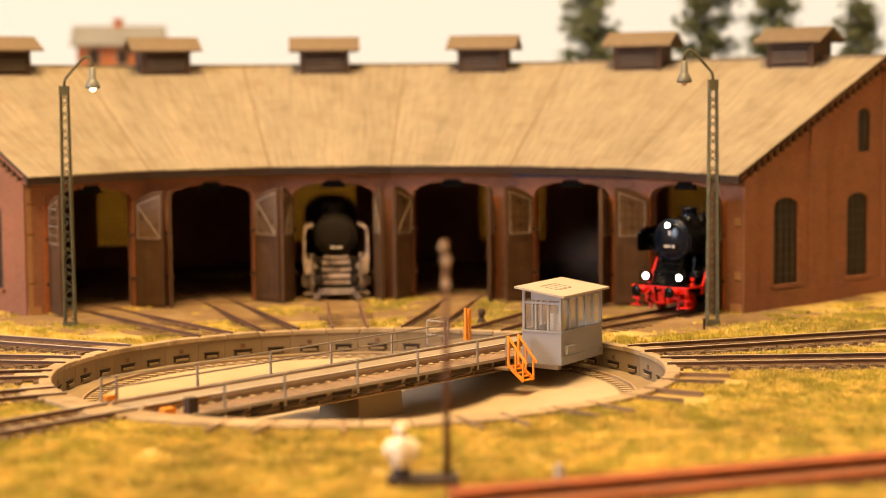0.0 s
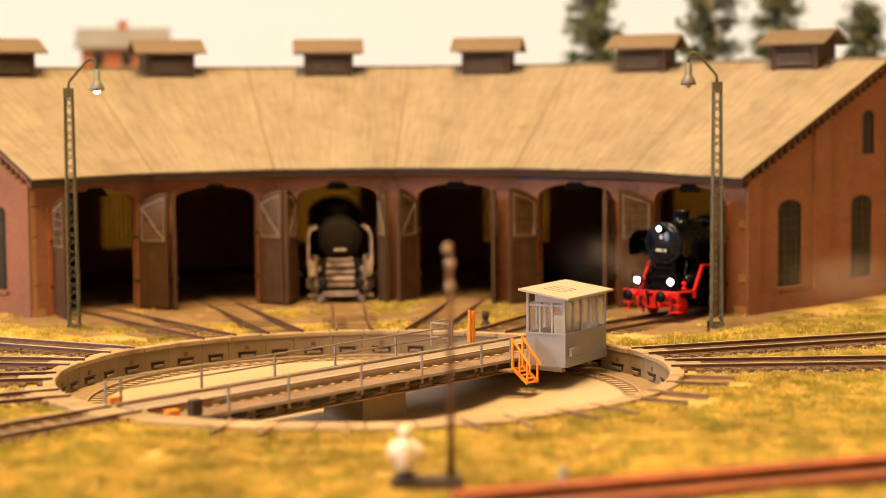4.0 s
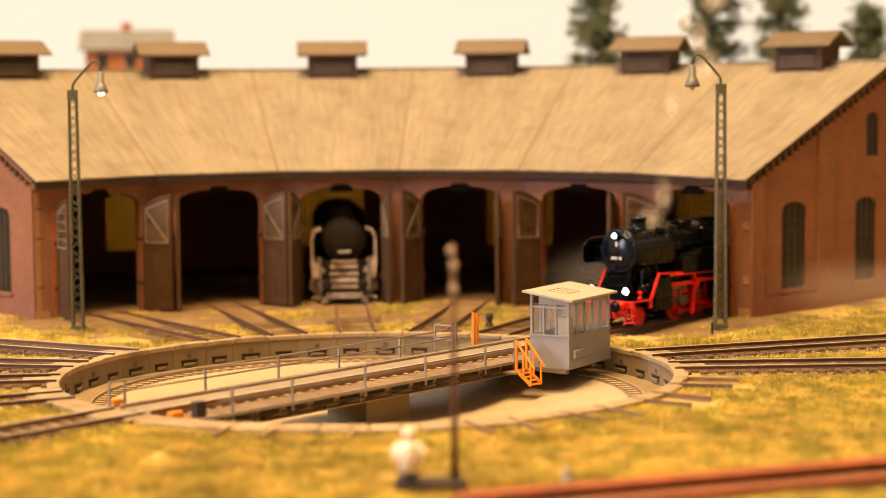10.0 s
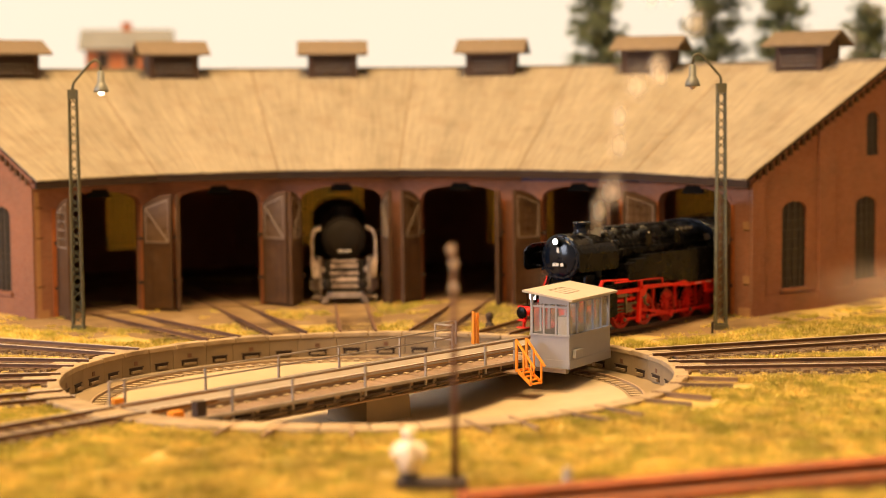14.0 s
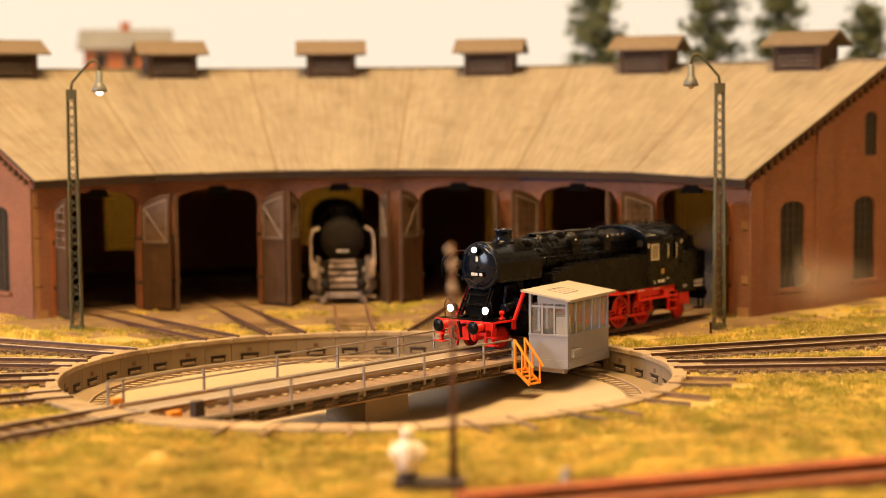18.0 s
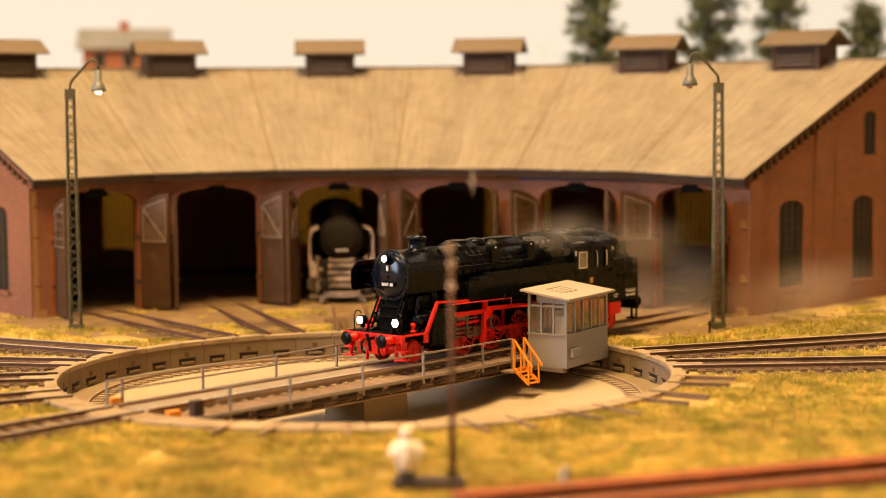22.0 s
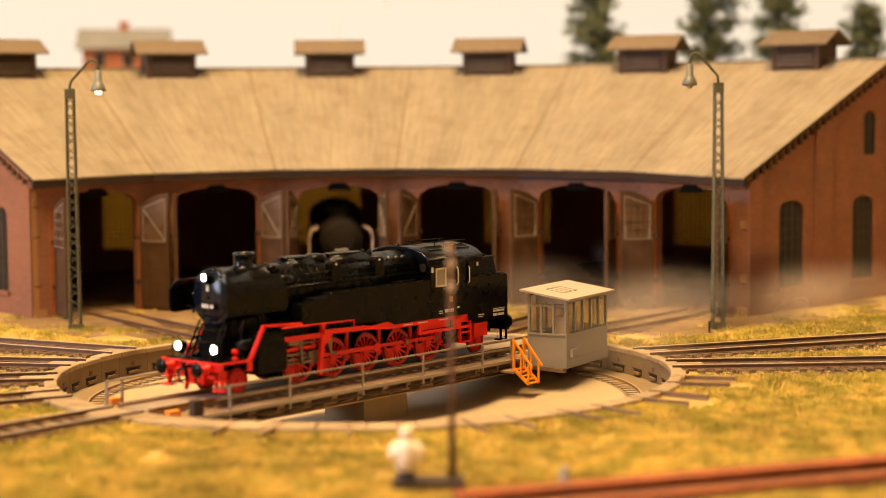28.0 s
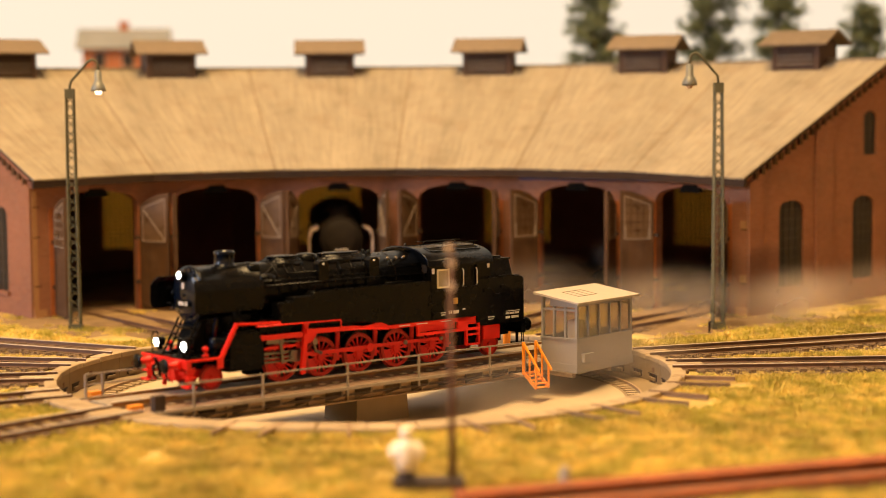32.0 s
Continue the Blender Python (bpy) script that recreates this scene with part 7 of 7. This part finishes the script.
def steam():
    """Plume puffs wait in the smokebox, then rise from the chimney; haze drifts out of the shed."""
    small = [puff_mesh(40 + i, 0.30 + 0.08 * i, 0.25 + 0.06 * i, 1.25 + 0.08 * i, "plume") for i in range(3)]
    wide = [puff_mesh(47 + i, 0.72 + 0.2 * i, 0.4, 1.4 + 0.12 * i, "column") for i in range(3)]
    births = [-0.5, -0.1, 0.4, 0.9] + [4.6 + 0.32 * i for i in range(9)] + [7.6 + 0.3 * i for i in range(3)] + [9.1 + 0.3 * i for i in range(17)] + [14.4, 14.9, 19.2, 19.5, 19.8, 20.1, 20.4, 20.7, 24.4, 24.7, 25.0]
    for i, b in enumerate(births):
        rng = random.Random(i + 70)
        thick = 4 < b < 14
        ob = puff(wide[i % 3] if thick else small[i % 3], "thin grey wisp of steam from the chimney")
        lean, speed = rng.uniform(0.05, 0.32), rng.uniform(2.6, 3.6) if thick else 2.6
        rows = []
        for k in range(81):
            t = k * 0.4
            if t <= b:
                p = chimney_at(t)
            else:
                e = t - b
                up = min(20, speed * e + 0.7 * max(0, e - 0.5))
                p = chimney_at(max(0, b)) + Vector((lean * up + 0.12 * math.sin(e * 2 + i), 0.05 * up, up))
            rows.append((t, scaled(pose(p.x, p.y, p.z))))
        PUFFS.append((ob, rows))
    # a cloud that seeps out of the ridge vents and drifts up past the trees
    cloud = [puff_mesh(60 + i, 3.2 + 0.5 * i, 0.8, 2.4, "haze") for i in range(2)]
    for i, (x, y, t0, gain) in enumerate(((20.5, 27.5, 5.2, 1.35), (24.5, 27.0, 6.4, 1.2), (22.5, 28.5, 8.2, 1.25), (19.0, 29.0, 9.8, 1.3))):
        ob = puff(cloud[i % 2], "faint cloud of steam drifting over the shed roof")
        PUFFS.append((ob, [(float(k), scaled(pose(x + 0.35 * max(0, k - t0), y, 3.5 + gain * 1.25 * max(0, k - t0)))) for k in range(33)]))
    # jets from the cylinder cocks, blown aside into the next stall
    jet = [puff_mesh(66 + i, 1.5 + 0.4 * i, 0.4, 1.5, "jet") for i in range(2)]
    for i, (t0, dx, z) in enumerate(((0.3, 2.6, 2.0), (0.9, 3.6, 2.6), (1.6, 2.0, 1.4), (2.3, 3.0, 2.1), (3.2, 2.4, 1.6), (4.2, 2.8, 1.9))):
        ob = puff(jet[i % 2], "pale jet of steam beside the cylinders")
        rows = []
        for k in range(65):
            t = 0.5 * k
            o = chimney_at(t0) + Vector((-0.3, 0.2, -1.6))
            f, g = smooth(t0, t0 + 2.2, t), smooth(t0 + 2.2, t0 + 7, t)
            p = o.lerp(o + Vector((-dx, 0.3, z - 1.0)), f).lerp(Vector((12.5, 25.5, 1.8)), g)
            rows.append((t, scaled(pose(p.x, p.y, p.z, 0, 25 - 10 * i % 3))))
        PUFFS.append((ob, rows))
    large = [puff_mesh(90 + i, 5.4, 0.9, 2.9, "haze") for i in range(3)]
    low = puff_mesh(97, 5.4, 0.9, 2.4, "low")
    # (start, mid, end) of each drift: out of the last stalls and over the yard
    drifts = [((13.5, 26, 1.6), (11.0, 20.5, 1.0), (12.5, 16.5, 0.5)), ((19, 27, 2.0), (18.0, 21.5, 1.5), (15.0, 14.5, 0.5)),
              ((22, 29, 2.4), (20.5, 20.5, 2.0), (18.5, 12.5, 0.7)),  ((19, 29, 2.2), (18, 28, 2.3), (9.5, 0.5, 0.4)), ((20, 27, 2.2), (20, 27, 2.2), (5.0, -3.0, -0.6)), ((13, 26, 1.8), (13, 25.5, 1.6), (8.0, 18, 0.9))]
    for i, (a, m, b) in enumerate(drifts):
        ob = puff(low if i in (3, 4) else large[i % 3], "thin pale steam haze drifting over the yard")
        rows = []
        for k in range(33):
            t = float(k)
            f = smooth(0, 14, t) if t < 14 else 1
            g = smooth(*((14, 24) if i < 3 else (17, 30) if i == 3 else (24, 31.5) if i < 5 else (15, 23)), t)
            p = Vector(a).lerp(Vector(m), f).lerp(Vector(b), g)
            rows.append((t, scaled(pose(p.x, p.y, p.z))))
        PUFFS.append((ob, rows))
    for i, rows in enumerate((((0, 38, 15, 1.6), (5, 25, 13.5, 1.5), (13, 23.5, 13, 1.5), (20, 27, 14, 1.6), (25, 24, 13, 1.4), (28, 19.5, 12, 1.4), (32, 18, 11, 1.1)),
                              ((0, 36, 14, 1.6), (3, 22, 14, 1.6), (9, 20.5, 13.5, 1.4), (14, 22, 13.5, 1.3), (20, 19.5, 13, 1.6), (26, 22, 13, 1.4), (32, 20, 12, 1.2)),
                              ((0, 40, 16, 2.2), (7, 29, 15.5, 2.0), (14, 27.5, 15, 2.0), (22, 30, 15, 2.0), (29, 25, 14, 1.6), (32, 23, 13, 1.4)))):
        ob = puff(low, "thin pale steam haze drifting past the gable")
        PUFFS.append((ob, [(t, scaled(pose(x, y, z))) for t, x, y, z in rows]))
    streak = [puff_mesh(120 + i, 4.2, 0.8, 1.9 + 0.5 * i, "wisp") for i in range(2)]
    for i, (a, b, e) in enumerate((((20, 24, 2.6), (9.0, 9.6, 3.9), (15.0, 12.0, 1.4)), ((21, 25, 2.6), (11.5, 10.5, 3.6), (19.0, 13.0, 1.2)), ((19, 25, 2.6), (7.2, 7.0, 4.2), (12.0, 11.0, 1.5)))):
        ob = puff(streak[i % 2], "pale streak of steam beside the engine")
        rows = []
        for k in range(65):
            t = k * 0.5
            p = Vector(a).lerp(Vector(b), smooth(15.5, 22.5, t)).lerp(Vector(e), smooth(22.5, 27, t))
            rows.append((t, scaled(pose(p.x, p.y, p.z, 0, 12 - 16 * i, 5 * i))))
        PUFFS.append((ob, rows))


steam()

def motions():
    times = [round(0.2 * i, 1) for i in range(161)]
    rows = []
    for t in times:
        a, d = between(TURN, t) if t > 28.6 else AX, between(ROLL, t) + 8.15
        rows.append((t, scaled(pose(d * c(a), d * s(a), 0, 0, 0, a))))
    walk(engine, rows)
    for ob, keys in PUFFS:
        walk(ob, keys)
    walk(bridge, [(t, pose(0, 0, 0, 0, 0, between(TURN, t) if t > 28.6 else AX)) for t in [0, 10, 20, 28.6] + [28.8 + 0.2 * i for i in range(17)]])
    rolling = [t for t in times if t <= 28.6] + [32.0]
    for ob, kind, (x, y, r, sg) in MOVERS:
        rows = []
        for t in rolling:
            d = between(ROLL, 0) - between(ROLL, t)
            # crank angle of the coupled wheels; the two sides stand a quarter turn apart
            th = -d / 0.7 + CRANK + (math.pi / 2 if sg > 0 else 0)
            px, pz = 0.33 * math.cos(th), -0.33 * math.sin(th)
            if kind == "wheel":
                m = Matrix.Translation((x, y, r)) @ Matrix.Rotation(-d / r + CRANK + (math.pi / 2 if sg > 0 and r > 0.5 else 0), 4, "Y")
            elif kind == "rod":
                m = Matrix.Translation((x + px, y, 0.7 + pz))
            else:
                cx, cz = x + px, 0.7 + pz
                zx = 0.9
                hx = cx - math.sqrt(r * r - (cz - zx) ** 2)
                m = Matrix.Translation((hx, y, zx))
                if kind == "main_rod":
                    m = m @ Matrix.Rotation(-math.atan2(cz - zx, cx - hx), 4, "Y")
            rows.append((t, scaled(m)))
        walk(ob, rows)


motions()
